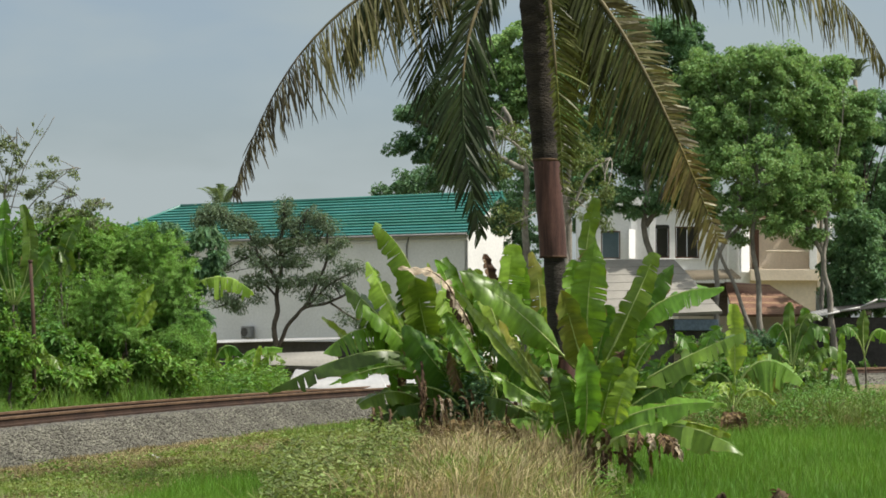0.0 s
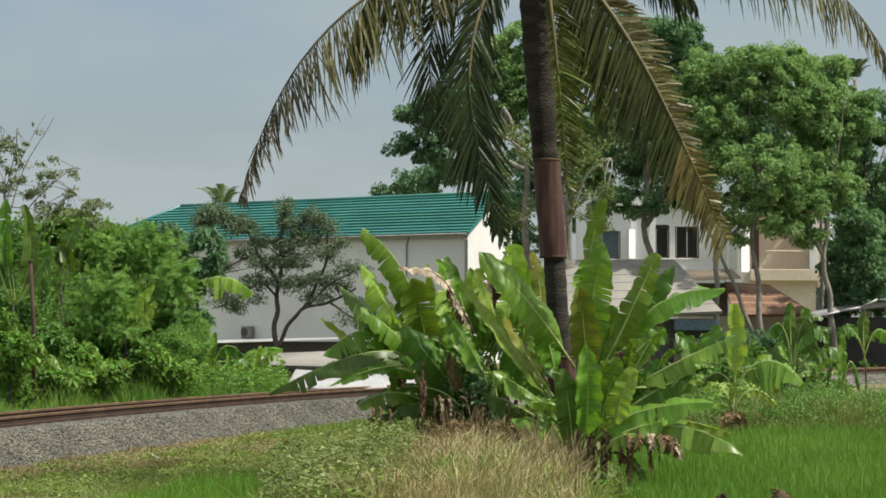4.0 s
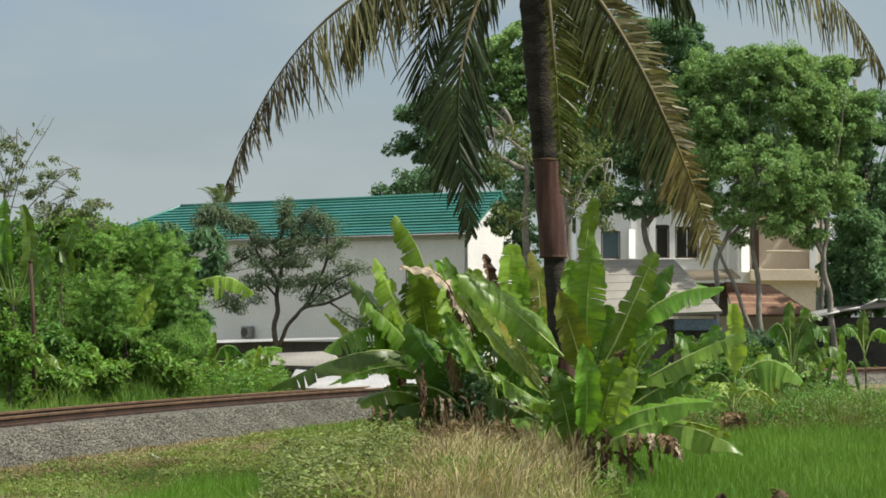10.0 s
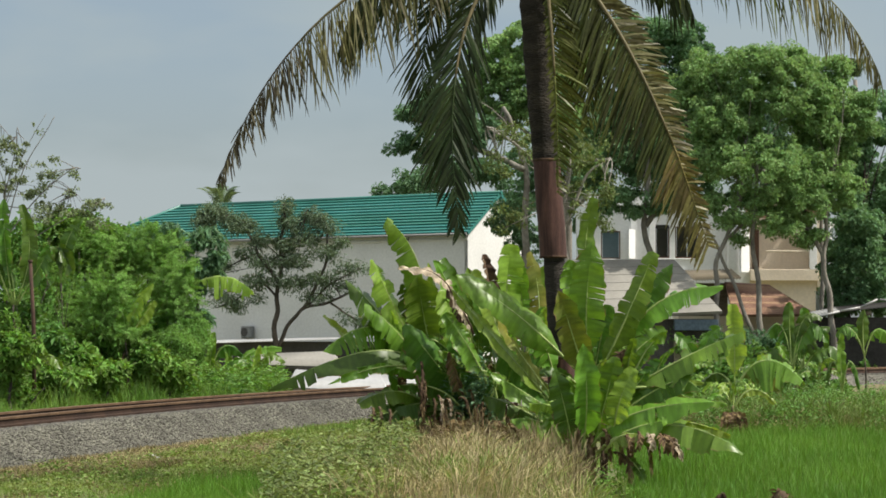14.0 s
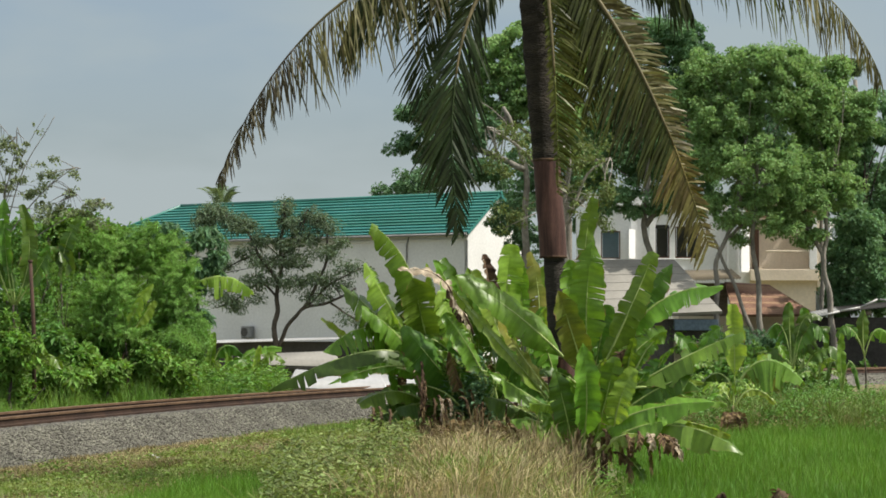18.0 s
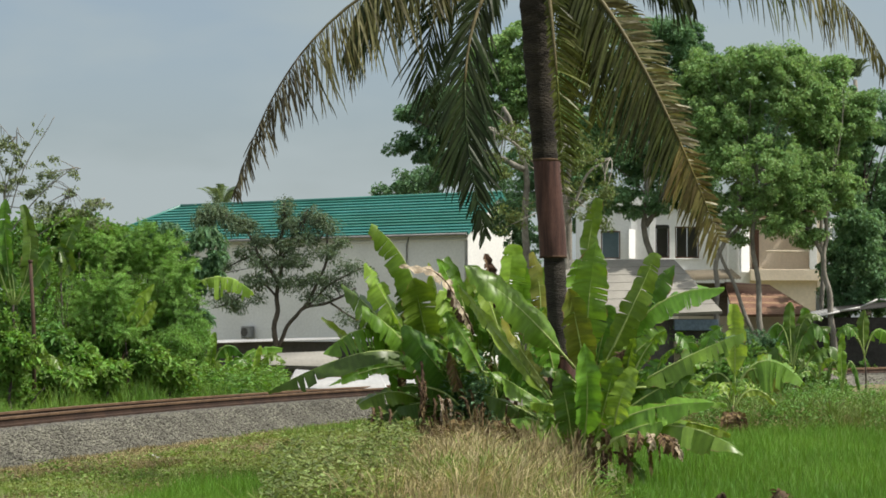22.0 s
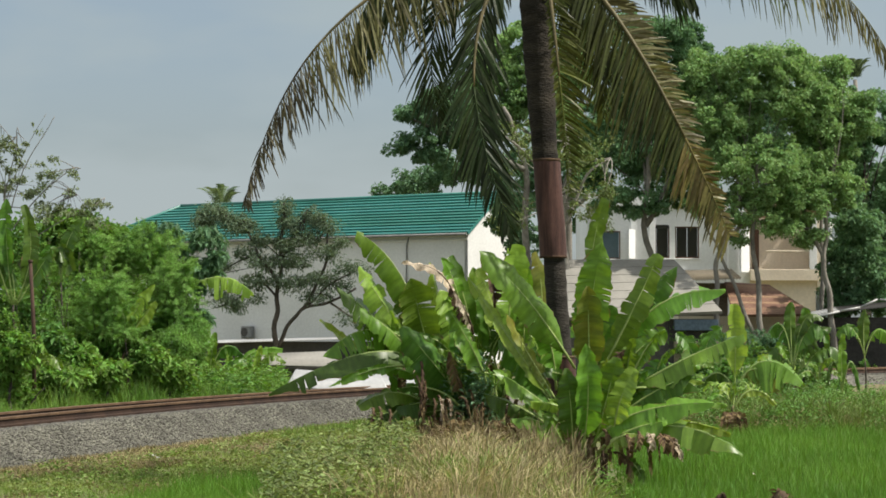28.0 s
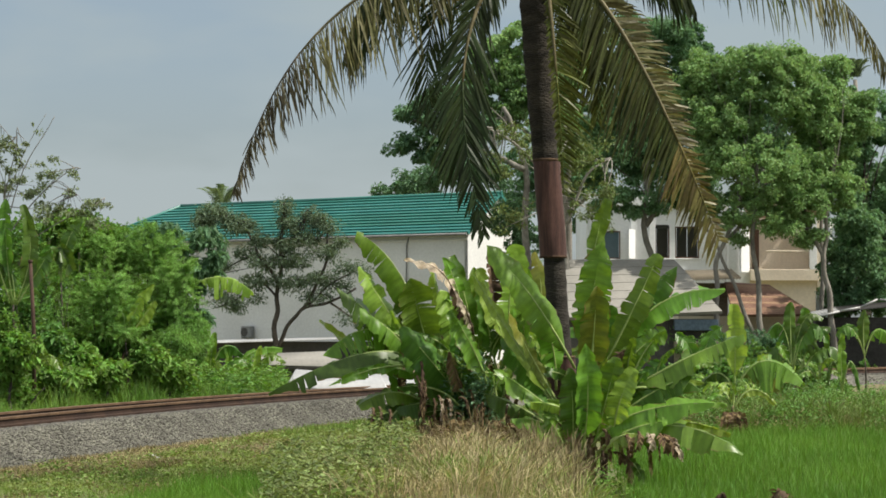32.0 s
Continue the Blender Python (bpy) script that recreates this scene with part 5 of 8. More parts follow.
    ob = part("leaf", bm, leaf, plant, label, at=loc)
    pts = [spine(i / 10)[0] - spine(i / 10)[3] * 0.008 for i in range(11)]
    part("midrib", tube(bmesh.new(), pts, [0.024 * (1 - 0.085 * i) for i in range(11)], 6), M_RIB if leaf not in (M_DRY, M_DRYDARK, M_DRYPALE) else M_DRYDARK, ob)
    SWAY.append((ob, loc.copy(), (*sway, 0.0, 0.0, 0.0)[:4], rng.uniform(0, math.tau)))
    return ob


def banana_stem(plant, foot, base, top, r, skin=M_STEM):
    base, top = Vector(base) - foot, Vector(top) - foot
    base.z -= 0.25
    mid = base.lerp(top, 0.5) + Vector((0.03, 0, 0))
    part("pseudostem", tube(bmesh.new(), curve_points([base, mid, top], 5), [r * (1.1 - 0.05 * i) for i in range(11)], 10), skin, plant)
    rng = random.Random(int(abs(base.x) * 999))
    for i in range(5 if r > 0.075 else 3):
        s = rng.uniform(0.35, 0.95)
        p = base.lerp(top, s)
        az = rng.uniform(3.3, 6.1)
        out = Vector((math.cos(az), math.sin(az), 0))
        bm = bmesh.new()
        n = 5
        side = Vector((-out.y, out.x, 0))
        length = rng.uniform(0.35, 0.7) * min(1.0, r * 11)
        rows = []
        for j in range(n + 1):
            q = j / n
            c = p + out * (r * 1.05 + 0.10 * math.sin(q * 2.2)) - Vector((0, 0, length * q))
            ww = r * 0.28 * (1 - 0.8 * q) * (1 + 0.3 * math.sin(j * 2.3 + i))
            rows.append((bm.verts.new(c - side * ww), bm.verts.new(c + out * 0.02), bm.verts.new(c + side * ww)))
        for r0, r1 in zip(rows, rows[1:]):
            bm.faces.new((r0[0], r0[1], r1[1], r1[0]))
            bm.faces.new((r0[1], r0[2], r1[2], r1[1]))
        part("dry_sheath", bm, M_DRY if i % 2 else M_DRYDARK, plant, "hanging dry brown leaf sheath" if i == 0 else "")


UP, CAM, SUNNY, LEFT = (0, -0.55, 0.85), (0, -1, 0.15), (0.4, -0.6, 0.7), (-0.5, -0.6, 0.6)
foot = Vector((2.328, 32.4, -0.007))
foot.z = float(ground_z(foot.x, foot.y))
big = empty("banana_plant", foot, "large banana plant with broad torn leaves at the palm's foot", "banana plant", "banana plants under the palm")
for bx, tx, r in ((1043, 1040, 0.085), (1067, 1064, 0.065), (1020, 1015, 0.06)):
    k = 32.4 / 3688.4
    banana_stem(big, foot, ((bx - 784) * k, 32.4 + (bx - 1050) * 0.004, foot.z), ((tx - 784) * k, 32.4 + (bx - 1050) * 0.004, 2.6 - 150 * k), r, M_DRYSTEM)
def bl(*a, **k):
    return banana_leaf(big, foot, *a, **k)
bl((2.09, 33, 1.902), (1.12, 32.8, 2.796), (0.212, 32.6, 3.378), 0.658, M_BANANA, (0.15, -0.85, 0.45), fold=(-0.05, -0.2), tears=1, sag=0.08, stalk=0.1, sway=(0.5, 14, 0, 5))
bl((1.85, 33.1, 1.245), (0.99, 32.9, 2.190), (0.142, 32.7, 3.185), 0.482, M_BANANA_LIGHT, (0.45, -0.8, 0.4), fold=(0.1, -0.3), tears=3, sag=0.15, stalk=0.14, sway=(0.5, 5, 0, 4), label="long pale leaf along the clump")
bl((1.86, 32.9, 1.280), (1.34, 32.7, 1.971), (0.846, 32.5, 2.670), 0.319, M_BANANA_OLD, (0.45, -0.8, 0.4), fold=(0.15, -0.2), tears=4, sag=0.2, stalk=0.16, sway=(0.5, 4, 0, 3), label="yellow leaf with withered brown edge")
bl((2.05, 32.8, 0.901), (1.46, 32.5, 1.419), (0.736, 32.3, 1.829), 0.529, M_BANANA, (0.3, -0.75, 0.55), fold=(-0.1, -0.6), tears=4, sag=0.2, stalk=0.12, sway=(0.4, 2, 0, 1))
bl((1.94, 33.2, 0.791), (1.26, 33, 1.249), (0.633, 32.9, 1.476), 0.519, M_BANANA_DARK, (0.2, -0.75, 0.6), fold=(-0.2, -0.5), tears=5, sag=0.25, stalk=0.14, sway=(0.3, 1, 0, 0.5))
bl((1.87, 33.4, 1.097), (1.31, 33.2, 1.781), (0.772, 33.1, 2.259), 0.666, M_BANANA_DARK, (0.3, -0.85, 0.4), fold=(0, -0.3), tears=4, sag=0.15, stalk=0.12, sway=(0.4, 4, 0, 3))
bl((1.81, 33.3, 1.553), (1.62, 33.1, 2.277), (1.35, 33, 2.725), 0.538, M_BANANA, (0.2, -0.9, 0.3), fold=(0, -0.3), tears=4, sag=0.15, stalk=0.15, sway=(0.4, 5, 0, 4))
bl((1.98, 32.3, 0.708), (1.53, 32, 1.090), (1.04, 31.8, 1.152), 0.451, M_BANANA, (0, -0.3, 0.95), fold=(-0.7, -0.2), tears=5, sag=0.3, stalk=0.14, sway=(0.3, 0, 0, 0))
bl((1.75, 32.2, 0.714), (1.39, 31.9, 0.862), (1.04, 31.7, 0.658), 0.381, M_BANANA_DARK, (0, -0.3, 0.95), fold=(-0.7, -0.3), tears=6, sag=0.4, stalk=0.14, sway=(0.2, 0, 0, 0))
bl((2.23, 32.7, 2.015), (2.22, 32.7, 3.522), (2.39, 32.7, 4.586), 0.390, M_BANANA, (0.3, -1, 0.1), fold=(0.1, -0.1), tears=2, sag=0.05, stalk=0.42, sway=(0.4, 3, 0, 2), label="tall upright young leaf")
bl((2.25, 32.4, 1.757), (2.23, 32.2, 2.853), (2.33, 32.1, 3.871), 0.698, M_BANANA, (-0.15, -1, 0.2), fold=(0.12, -0.1), tears=7, sag=0.1, stalk=0.16, sway=(0.8, 4, 0, 0.5))
bl((2.25, 32.1, 1.590), (2, 31.8, 2.376), (1.76, 31.6, 3.105), 0.535, M_BANANA_OLD, (0.1, -1, 0.2), fold=(0.05, 0.3), tears=4, sag=0.12, stalk=0.14, sway=(0.5, 14, 0, 9), label="yellowing old leaf")
bl((2.17, 32.6, 1.840), (2.06, 32.5, 2.811), (1.99, 32.5, 3.605), 0.564, M_BANANA, (0.2, -1, 0.2), fold=(0.05, 0.1), tears=5, sag=0.1, stalk=0.15, sway=(0.6, 9, 0, 6))
bl((2.34, 32.4, 1.669), (2.85, 32.2, 2.740), (3.27, 32.2, 3.717), 0.559, M_BANANA, (-0.45, -0.8, 0.3), fold=(0.15, -0.75), tears=6, sag=0.12, stalk=0.14, sway=(0.9, 0, 0, 0.8))
bl((2.41, 32.7, 1.660), (3.01, 32.6, 2.635), (3.61, 32.6, 3.537), 0.442, M_BANANA_DARK, (-0.3, -0.9, 0.2), fold=(0, -0.2), tears=6, sag=0.15, stalk=0.14, sway=(0.9, 0, 0, 0.8), label="dark leaf with a withered yellow tip")
bl((2.7, 32.6, 2.017), (3.36, 32.5, 2.926), (4.39, 32.5, 3.155), 0.740, M_BANANA, (0, -0.4, 0.9), fold=(-0.4, -0.85), tears=5, sag=0.15, stalk=0.12, sway=(1, 0, 0, 0.3), label="arching leaf torn into strips")
bl((2.63, 32.2, 1.456), (3.64, 31.9, 2.064), (4.57, 31.8, 2.479), 0.657, M_BANANA, (0, -0.2, 0.97), fold=(-0.2, -0.8), tears=5, sag=0.2, stalk=0.14, sway=(0.5, 0, 0, 0.3))
bl((2.59, 31.7, 0.915), (2.66, 31.5, 1.421), (2.89, 31.5, 1.934), 0.444, M_BANANA_LIGHT, (-0.3, -1, 0.2), fold=(0.15, -0.2), tears=4, sag=0.1, stalk=0.14, sway=(0.4, 0, 0, 0), label="bright young leaf")
bl((2.41, 32.2, 0.889), (3.08, 31.9, 1.493), (3.84, 31.9, 1.839), 0.571, M_BANANA_DARK, (0, -0.55, 0.8), fold=(-0.1, -0.7), tears=4, sag=0.2, stalk=0.14, sway=(0.4, 0, 0, 0))
bl((2.26, 31.9, 0.732), (2.91, 31.5, 1.268), (4.07, 31.3, 1.429), 0.615, M_BANANA, (0, -0.45, 0.9), fold=(0.1, -0.75), tears=4, sag=0.2, stalk=0.1, sway=(0.3, 0, 0, 0))
bl((2.34, 31.9, 0.645), (3.41, 31.4, 1.085), (4.48, 31.2, 0.654), 0.647, M_BANANA, (0, -0.3, 0.95), fold=(-0.3, -0.85), tears=4, sag=0.25, stalk=0.12, sway=(0.2, 0, 0, 0))
bl((2.13, 31.9, 0.689), (2.18, 31.6, 1.478), (2.12, 31.5, 2.310), 0.497, M_BANANA, (0.15, -1, 0.15), fold=(0.2, 0.05), tears=3, sag=0.1, stalk=0.12, sway=(0.5, 1, 0, 0))
bl((1.97, 31.8, 0.695), (1.85, 31.6, 1.306), (1.69, 31.5, 1.908), 0.497, M_BANANA_DARK, (0.2, -1, 0.15), fold=(0.1, 0.1), tears=3, sag=0.1, stalk=0.12, sway=(0.5, 6, 0, 5))
bl((2.31, 32, 0.726), (2.48, 31.8, 1.427), (2.63, 31.7, 2.102), 0.517, M_BANANA, (-0.2, -1, 0.15), fold=(0.1, 0), tears=4, sag=0.1, stalk=0.12, sway=(0.5, 0, 0, 0))
bl((2.42, 32.3, 1.409), (2.93, 32.2, 2.129), (3.44, 32.2, 2.504), 0.541, M_BANANA, (-0.25, -0.8, 0.45), fold=(0, -0.6), tears=6, sag=0.2, stalk=0.14, sway=(0.6, 0, 0, 0))
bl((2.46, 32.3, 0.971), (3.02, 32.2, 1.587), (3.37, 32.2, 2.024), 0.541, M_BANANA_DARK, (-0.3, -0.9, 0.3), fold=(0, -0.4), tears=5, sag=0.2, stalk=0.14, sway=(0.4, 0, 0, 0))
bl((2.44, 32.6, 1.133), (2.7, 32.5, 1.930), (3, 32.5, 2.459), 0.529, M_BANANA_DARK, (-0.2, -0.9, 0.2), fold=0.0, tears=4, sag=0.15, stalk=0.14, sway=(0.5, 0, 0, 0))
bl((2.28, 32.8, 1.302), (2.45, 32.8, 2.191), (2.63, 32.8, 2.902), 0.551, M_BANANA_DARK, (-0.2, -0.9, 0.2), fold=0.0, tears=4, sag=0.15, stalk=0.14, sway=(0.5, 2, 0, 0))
bl((2.42, 31.7, 0.744), (2.86, 31.4, 1.034), (3.36, 31.3, 1.149), 0.477, M_BANANA, (0, -0.5, 0.85), fold=(0.1, -0.6), tears=4, sag=0.2, stalk=0.12, sway=(0.3, 0, 0, 0))
bl((2.45, 31.6, 0.664), (2.69, 31.4, 0.931), (3.11, 31.3, 0.920), 0.341, M_BANANA_LIGHT, (0, -0.3, 0.95), fold=(-0.2, -0.7), tears=4, sag=0.3, stalk=0.12, sway=(0.3, 0, 0, 0))
bl((2.96, 32.5, 1.842), (3.47, 32.3, 1.891), (3.94, 32.2, 1.587), 0.473, M_BANANA_DARK, (0, -0.3, 0.95), fold=(-0.4, -0.8), tears=6, sag=0.3, stalk=0.14, sway=(0.4, 0, 0, 0))
bl((1.87, 31.9, 0.645), (1.73, 31.7, 0.958), (1.51, 31.6, 1.221), 0.395, M_BANANA, (0.3, -0.9, 0.3), fold=(0, -0.3), tears=4, sag=0.2, stalk=0.14, sway=(0.3, 1, 0, 0))
bl((2.93, 31.4, 1.000), (2.94, 31.2, 0.900), (2.86, 31.2, 0.688), 0.135, M_DRY, (0.3, -0.9, 0.3), fold=0.4, tears=5, sag=0.4, stalk=0.06, sway=(0.2, 0, 0, 0))
bl((3.05, 31.4, 0.982), (3.11, 31.2, 0.908), (3.1, 31.2, 0.722), 0.169, M_DRYPALE, (0.3, -0.9, 0.3), fold=0.4, tears=5, sag=0.4, stalk=0.06, sway=(0.2, 0, 0, 0))
bl((3.2, 31.4, 0.965), (3.3, 31.2, 0.874), (3.32, 31.2, 0.671), 0.203, M_DRY, (0.3, -0.9, 0.3), fold=0.4, tears=5, sag=0.4, stalk=0.06, sway=(0.2, 0, 0, 0), label="dry brown hanging leaf edge")
bl((3.34, 31.4, 0.931), (3.49, 31.2, 0.798), (3.57, 31.2, 0.553), 0.152, M_DRYPALE, (0.3, -0.9, 0.3), fold=0.4, tears=5, sag=0.4, stalk=0.06, sway=(0.2, 0, 0, 0))
bl((3.3, 31.4, 0.948), (3.43, 31.2, 0.841), (3.49, 31.2, 0.621), 0.186, M_DRY, (0.3, -0.9, 0.3), fold=0.4, tears=5, sag=0.4, stalk=0.06, sway=(0.2, 0, 0, 0))
bl((2.74, 31.4, 0.931), (2.8, 31.2, 0.866), (2.77, 31.2, 0.688), 0.135, M_DRY, (0.3, -0.9, 0.3), fold=0.4, tears=5, sag=0.4, stalk=0.06, sway=(0.2, 0, 0, 0))
bl((2.6, 31.8, 0.652), (2.78, 31.6, 0.535), (2.85, 31.5, 0.140), 0.171, M_DRY, (0.3, -0.9, 0.2), fold=0.4, tears=5, sag=0.5, stalk=0.1, sway=(0.2, 0, 0, 0), label="dry brown hanging leaf")
bl((2.68, 31.8, 0.652), (2.93, 31.7, 0.443), (3.05, 31.6, 0.167), 0.172, M_BANANA_DARK, (0.3, -0.9, 0.2), fold=0.2, tears=2, sag=0.2, stalk=0.15, sway=(0.3, 0, 0, 1))
bl((1.4, 31.5, 0.567), (1.11, 31.2, 0.561), (0.894, 31.1, 0.391), 0.288, M_BANANA_LIGHT, (0.1, -0.7, 0.7), fold=-0.2, tears=1, sag=0.2, stalk=0.1, sway=(0.3, 0, 0, 0))
bl((2.42, 32.3, 1.497), (2.63, 32.2, 2.024), (2.85, 32.2, 2.216), 0.297, M_DRYDARK, (-0.2, -0.9, 0.3), fold=-0.4, tears=7, sag=0.5, stalk=0.1, sway=(0.3, 0, 0, 0), label="shrivelled brown leaf inside the clump")
bl((2.09, 31.9, 0.732), (2.13, 31.75, 0.396), (2.12, 31.8, 0.048), 0.112, M_DRY, (0.4, -0.9, 0.1), fold=0.4, tears=3, sag=0.4, stalk=0.08, sway=(0.2, 0, 0, 0))
bl((2.23, 31.9, 0.775), (2.27, 31.75, 0.375), (2.26, 31.8, -0.038), 0.112, M_DRY, (0.4, -0.9, 0.1), fold=0.4, tears=3, sag=0.4, stalk=0.08, sway=(0.2, 0, 0, 0))
bl((2.42, 31.9, 0.732), (2.47, 31.75, 0.332), (2.47, 31.8, -0.081), 0.103, M_DRY, (0.4, -0.9, 0.1), fold=0.4, tears=3, sag=0.4, stalk=0.08, sway=(0.2, 0, 0, 0))
bl((2.16, 31.9, 0.645), (2.16, 31.75, 0.310), (2.1, 31.8, -0.038), 0.095, M_DRY, (0.4, -0.9, 0.1), fold=0.4, tears=3, sag=0.4, stalk=0.08, sway=(0.2, 0, 0, 0))

foot2 = Vector((0.156, 36, 0.79))
foot2.z = float(ground_z(foot2.x, foot2.y))
left = empty("banana_plant", foot2, "banana clump of crowded upright leaves with dry brown ones", "banana plant", "banana plants under the palm")
for bx, ty, r in ((742, 640, 0.09), (790, 650, 0.09), (880, 660, 0.09), (940, 660, 0.08), (705, 690, 0.06)):
    k = 36.0 / 3688.4
    x, y = (bx - 784) * k, 36.0 + (bx - 800) * 0.003
    banana_stem(left, foot2, (x, y, float(ground_z(x, y))), (x + 0.03, y, 2.6 + (574 - ty) * k), r)
def ll(*a, **k):
    return banana_leaf(left, foot2, *a, **k)
ll((-0.156, 36, 1.956), (-0.602, 35.8, 3.493), (-1.28, 35.6, 4.270), 0.718, M_BANANA, (0.25, -1, 0.1), fold=(0.05, -1.25), tears=4, sag=0.1, stalk=0.2, sway=(0.8, 0, 8.5, 0))
ll((-0.381, 36, 1.956), (-0.912, 35.8, 2.881), (-1.34, 35.6, 3.642), 0.660, M_BANANA_LIGHT, (0.3, -0.9, 0.4), fold=(0.1, -0.4), tears=3, sag=0.15, stalk=0.16, sway=(0.8, 0, 5, 0), label="pale underside of a young leaf")
ll((-0.351, 36, 1.809), (-1.12, 35.7, 2.716), (-1.75, 35.4, 3.281), 0.755, M_BANANA_DARK, (0.1, -0.75, 0.65), fold=(-0.15, -0.7), tears=5, sag=0.2, stalk=0.16, sway=(0.8, 0, 4, 0))
ll((-0.311, 35.8, 1.765), (-0.808, 35.5, 2.446), (-1.37, 35.2, 2.877), 0.597, M_BANANA, (0.2, -0.8, 0.5), fold=(0, -0.5), tears=4, sag=0.2, stalk=0.15, sway=(0.7, 0, 3, 0))
ll((-0.923, 36.2, 1.756), (-1.55, 36, 2.229), (-2.1, 35.8, 2.697), 0.332, M_BANANA_LIGHT, (0.3, -0.9, 0.3), fold=(0.6, -0.3), tears=1, sag=0.05, stalk=0.25, sway=(0.8, 0, 3, 0), label="narrow half-rolled young leaf")
ll((-0.312, 36, 1.956), (-1.15, 35.6, 2.542), (-2.03, 35.3, 2.102), 0.927, M_BANANA, (0, -0.3, 0.95), fold=(-0.85, -0.4), tears=15, sag=0.35, stalk=0.14, sway=(-0.8, 0, 1, 0), label="arching leaf torn like a comb")
ll((-0.311, 35.8, 1.814), (-1.23, 35.2, 2.142), (-2.93, 34.9, 1.465), 0.706, M_BANANA_DARK, (0, -0.3, 0.95), fold=(-0.9, -0.6), tears=5, sag=0.3, stalk=0.14, sway=(-0.5, 0, 0.6, 0))
ll((0.0581, 35.7, 0.945), (-0.687, 35.2, 1.455), (-1.42, 35, 1.253), 0.744, M_BANANA, (0, -0.3, 0.95), fold=(-0.9, -0.3), tears=4, sag=0.25, stalk=0.16, sway=(-0.5, 0, 0.5, 0))
ll((-0.117, 36, 1.761), (-0.349, 35.8, 2.639), (-0.502, 35.6, 3.391), 0.854, M_BANANA, (0.25, -1, 0.2), fold=(0.05, 0.15), tears=4, sag=0.1, stalk=0.16, sway=(0.8, 0, 3, 0))
ll((-0.186, 36.2, 1.854), (-0.547, 36, 2.737), (-0.759, 35.9, 3.272), 0.488, M_BANANA_DARK, (0.4, -0.9, 0.2), fold=0.1, tears=3, sag=0.1, stalk=0.2, sway=(0.8, 0, 3, 0))
ll((0.453, 36.3, 1.950), (0.206, 36.2, 3.032), (-0.137, 36, 3.713), 0.451, M_BANANA, (0.4, -0.9, 0.2), fold=(0, -0.7), tears=3, sag=0.1, stalk=0.25, sway=(1.2, 0, 0, 3))
ll((0.368, 35.7, 1.864), (0.154, 35.5, 2.638), (-0.0864, 35.4, 3.166), 0.597, M_BANANA_LIGHT, (0.3, -0.9, 0.3), fold=(0.1, -0.2), tears=4, sag=0.15, stalk=0.15, sway=(0.8, 0, 1.5, 1.5))
ll((0.489, 35.4, 1.103), (-0.133, 35, 1.926), (-0.679, 34.8, 2.562), 0.759, M_BANANA_DARK, (0.25, -0.9, 0.35), fold=(0.05, -0.35), tears=3, sag=0.15, stalk=0.12, sway=(0.5, 0, 1.5, 0))
ll((0.0574, 35.3, 1.059), (-0.304, 35, 1.784), (-0.681, 34.9, 2.259), 0.531, M_BANANA, (0.3, -0.8, 0.5), fold=(0, -0.6), tears=4, sag=0.2, stalk=0.15, sway=(0.5, 0, 1.2, 0))
ll((0.744, 35.2, 1.588), (0.416, 34.9, 2.240), (0.0188, 34.7, 2.779), 0.624, M_BANANA, (0.3, -0.85, 0.4), fold=(-0.1, -0.5), tears=4, sag=0.2, stalk=0.14, sway=(0.6, 0, 0, 3))
ll((0.154, 35.5, 1.195), (0.297, 35.3, 1.873), (0.153, 35.2, 2.495), 0.574, M_BANANA_DARK, (0.1, -1, 0.2), fold=0.1, tears=4, sag=0.15, stalk=0.15, sway=(0.5, 0, 0, 1.5))
ll((0.0577, 35.5, 1.002), (-0.229, 35.2, 1.254), (-0.797, 35, 1.196), 0.630, M_BANANA_DARK, (0, -0.3, 0.95), fold=(-0.8, -0.3), tears=5, sag=0.3, stalk=0.15, sway=(0.3, 0, 0, 0))
ll((0.557, 35.4, 1.007), (0.823, 35.3, 1.490), (1.16, 35.3, 1.825), 0.479, M_BANANA_DARK, (-0.3, -0.9, 0.3), fold=-0.2, tears=4, sag=0.3, stalk=0.15, sway=(0.3, 0, 0, 0))
ll((0.157, 36.2, 1.020), (-0.478, 36, 1.370), (-0.917, 36, 1.761), 0.586, M_BANANA_DARK, (0.2, -0.8, 0.5), fold=-0.3, tears=5, sag=0.3, stalk=0.15, sway=(0.3, 0, 0, 0))
ll((-0.237, 36.4, 1.850), (0.00984, 36.3, 2.443), (0.276, 36.3, 2.738), 0.551, M_BANANA_DARK, (-0.2, -0.9, 0.3), fold=-0.1, tears=4, sag=0.2, stalk=0.15, sway=(0.5, 0, 0, 0))
ll((0.602, 36.4, 1.949), (0.335, 36.3, 2.935), (0.00981, 36.2, 3.748), 0.433, M_BANANA_DARK, (0.35, -0.9, 0.2), fold=(0.05, -0.4), tears=3, sag=0.1, stalk=0.2, sway=(1, 0, 0, 3))
ll((0.706, 36.7, 1.943), (0.576, 36.6, 2.838), (0.447, 36.6, 3.592), 0.496, M_BANANA, (0.2, -1, 0.2), fold=(0.1, -0.2), tears=3, sag=0.1, stalk=0.2, sway=(1, 0, 0, 2))
ll((0.207, 36.3, 1.950), (-0.0393, 36.2, 2.737), (-0.274, 36.1, 3.657), 0.334, M_BANANA_LIGHT, (0.4, -0.9, 0.2), fold=(0.1, -0.5), tears=2, sag=0.1, stalk=0.2, sway=(1, 0, 1.5, 2))
ll((-0.687, 35.2, 1.283), (-1.03, 35.1, 1.192), (-1.32, 35, 0.797), 0.419, M_BANANA_DARK, (0, -0.3, 0.95), fold=(-0.6, -0.7), tears=8, sag=0.5, stalk=0.1, sway=(0.3, 0, 0, 0))
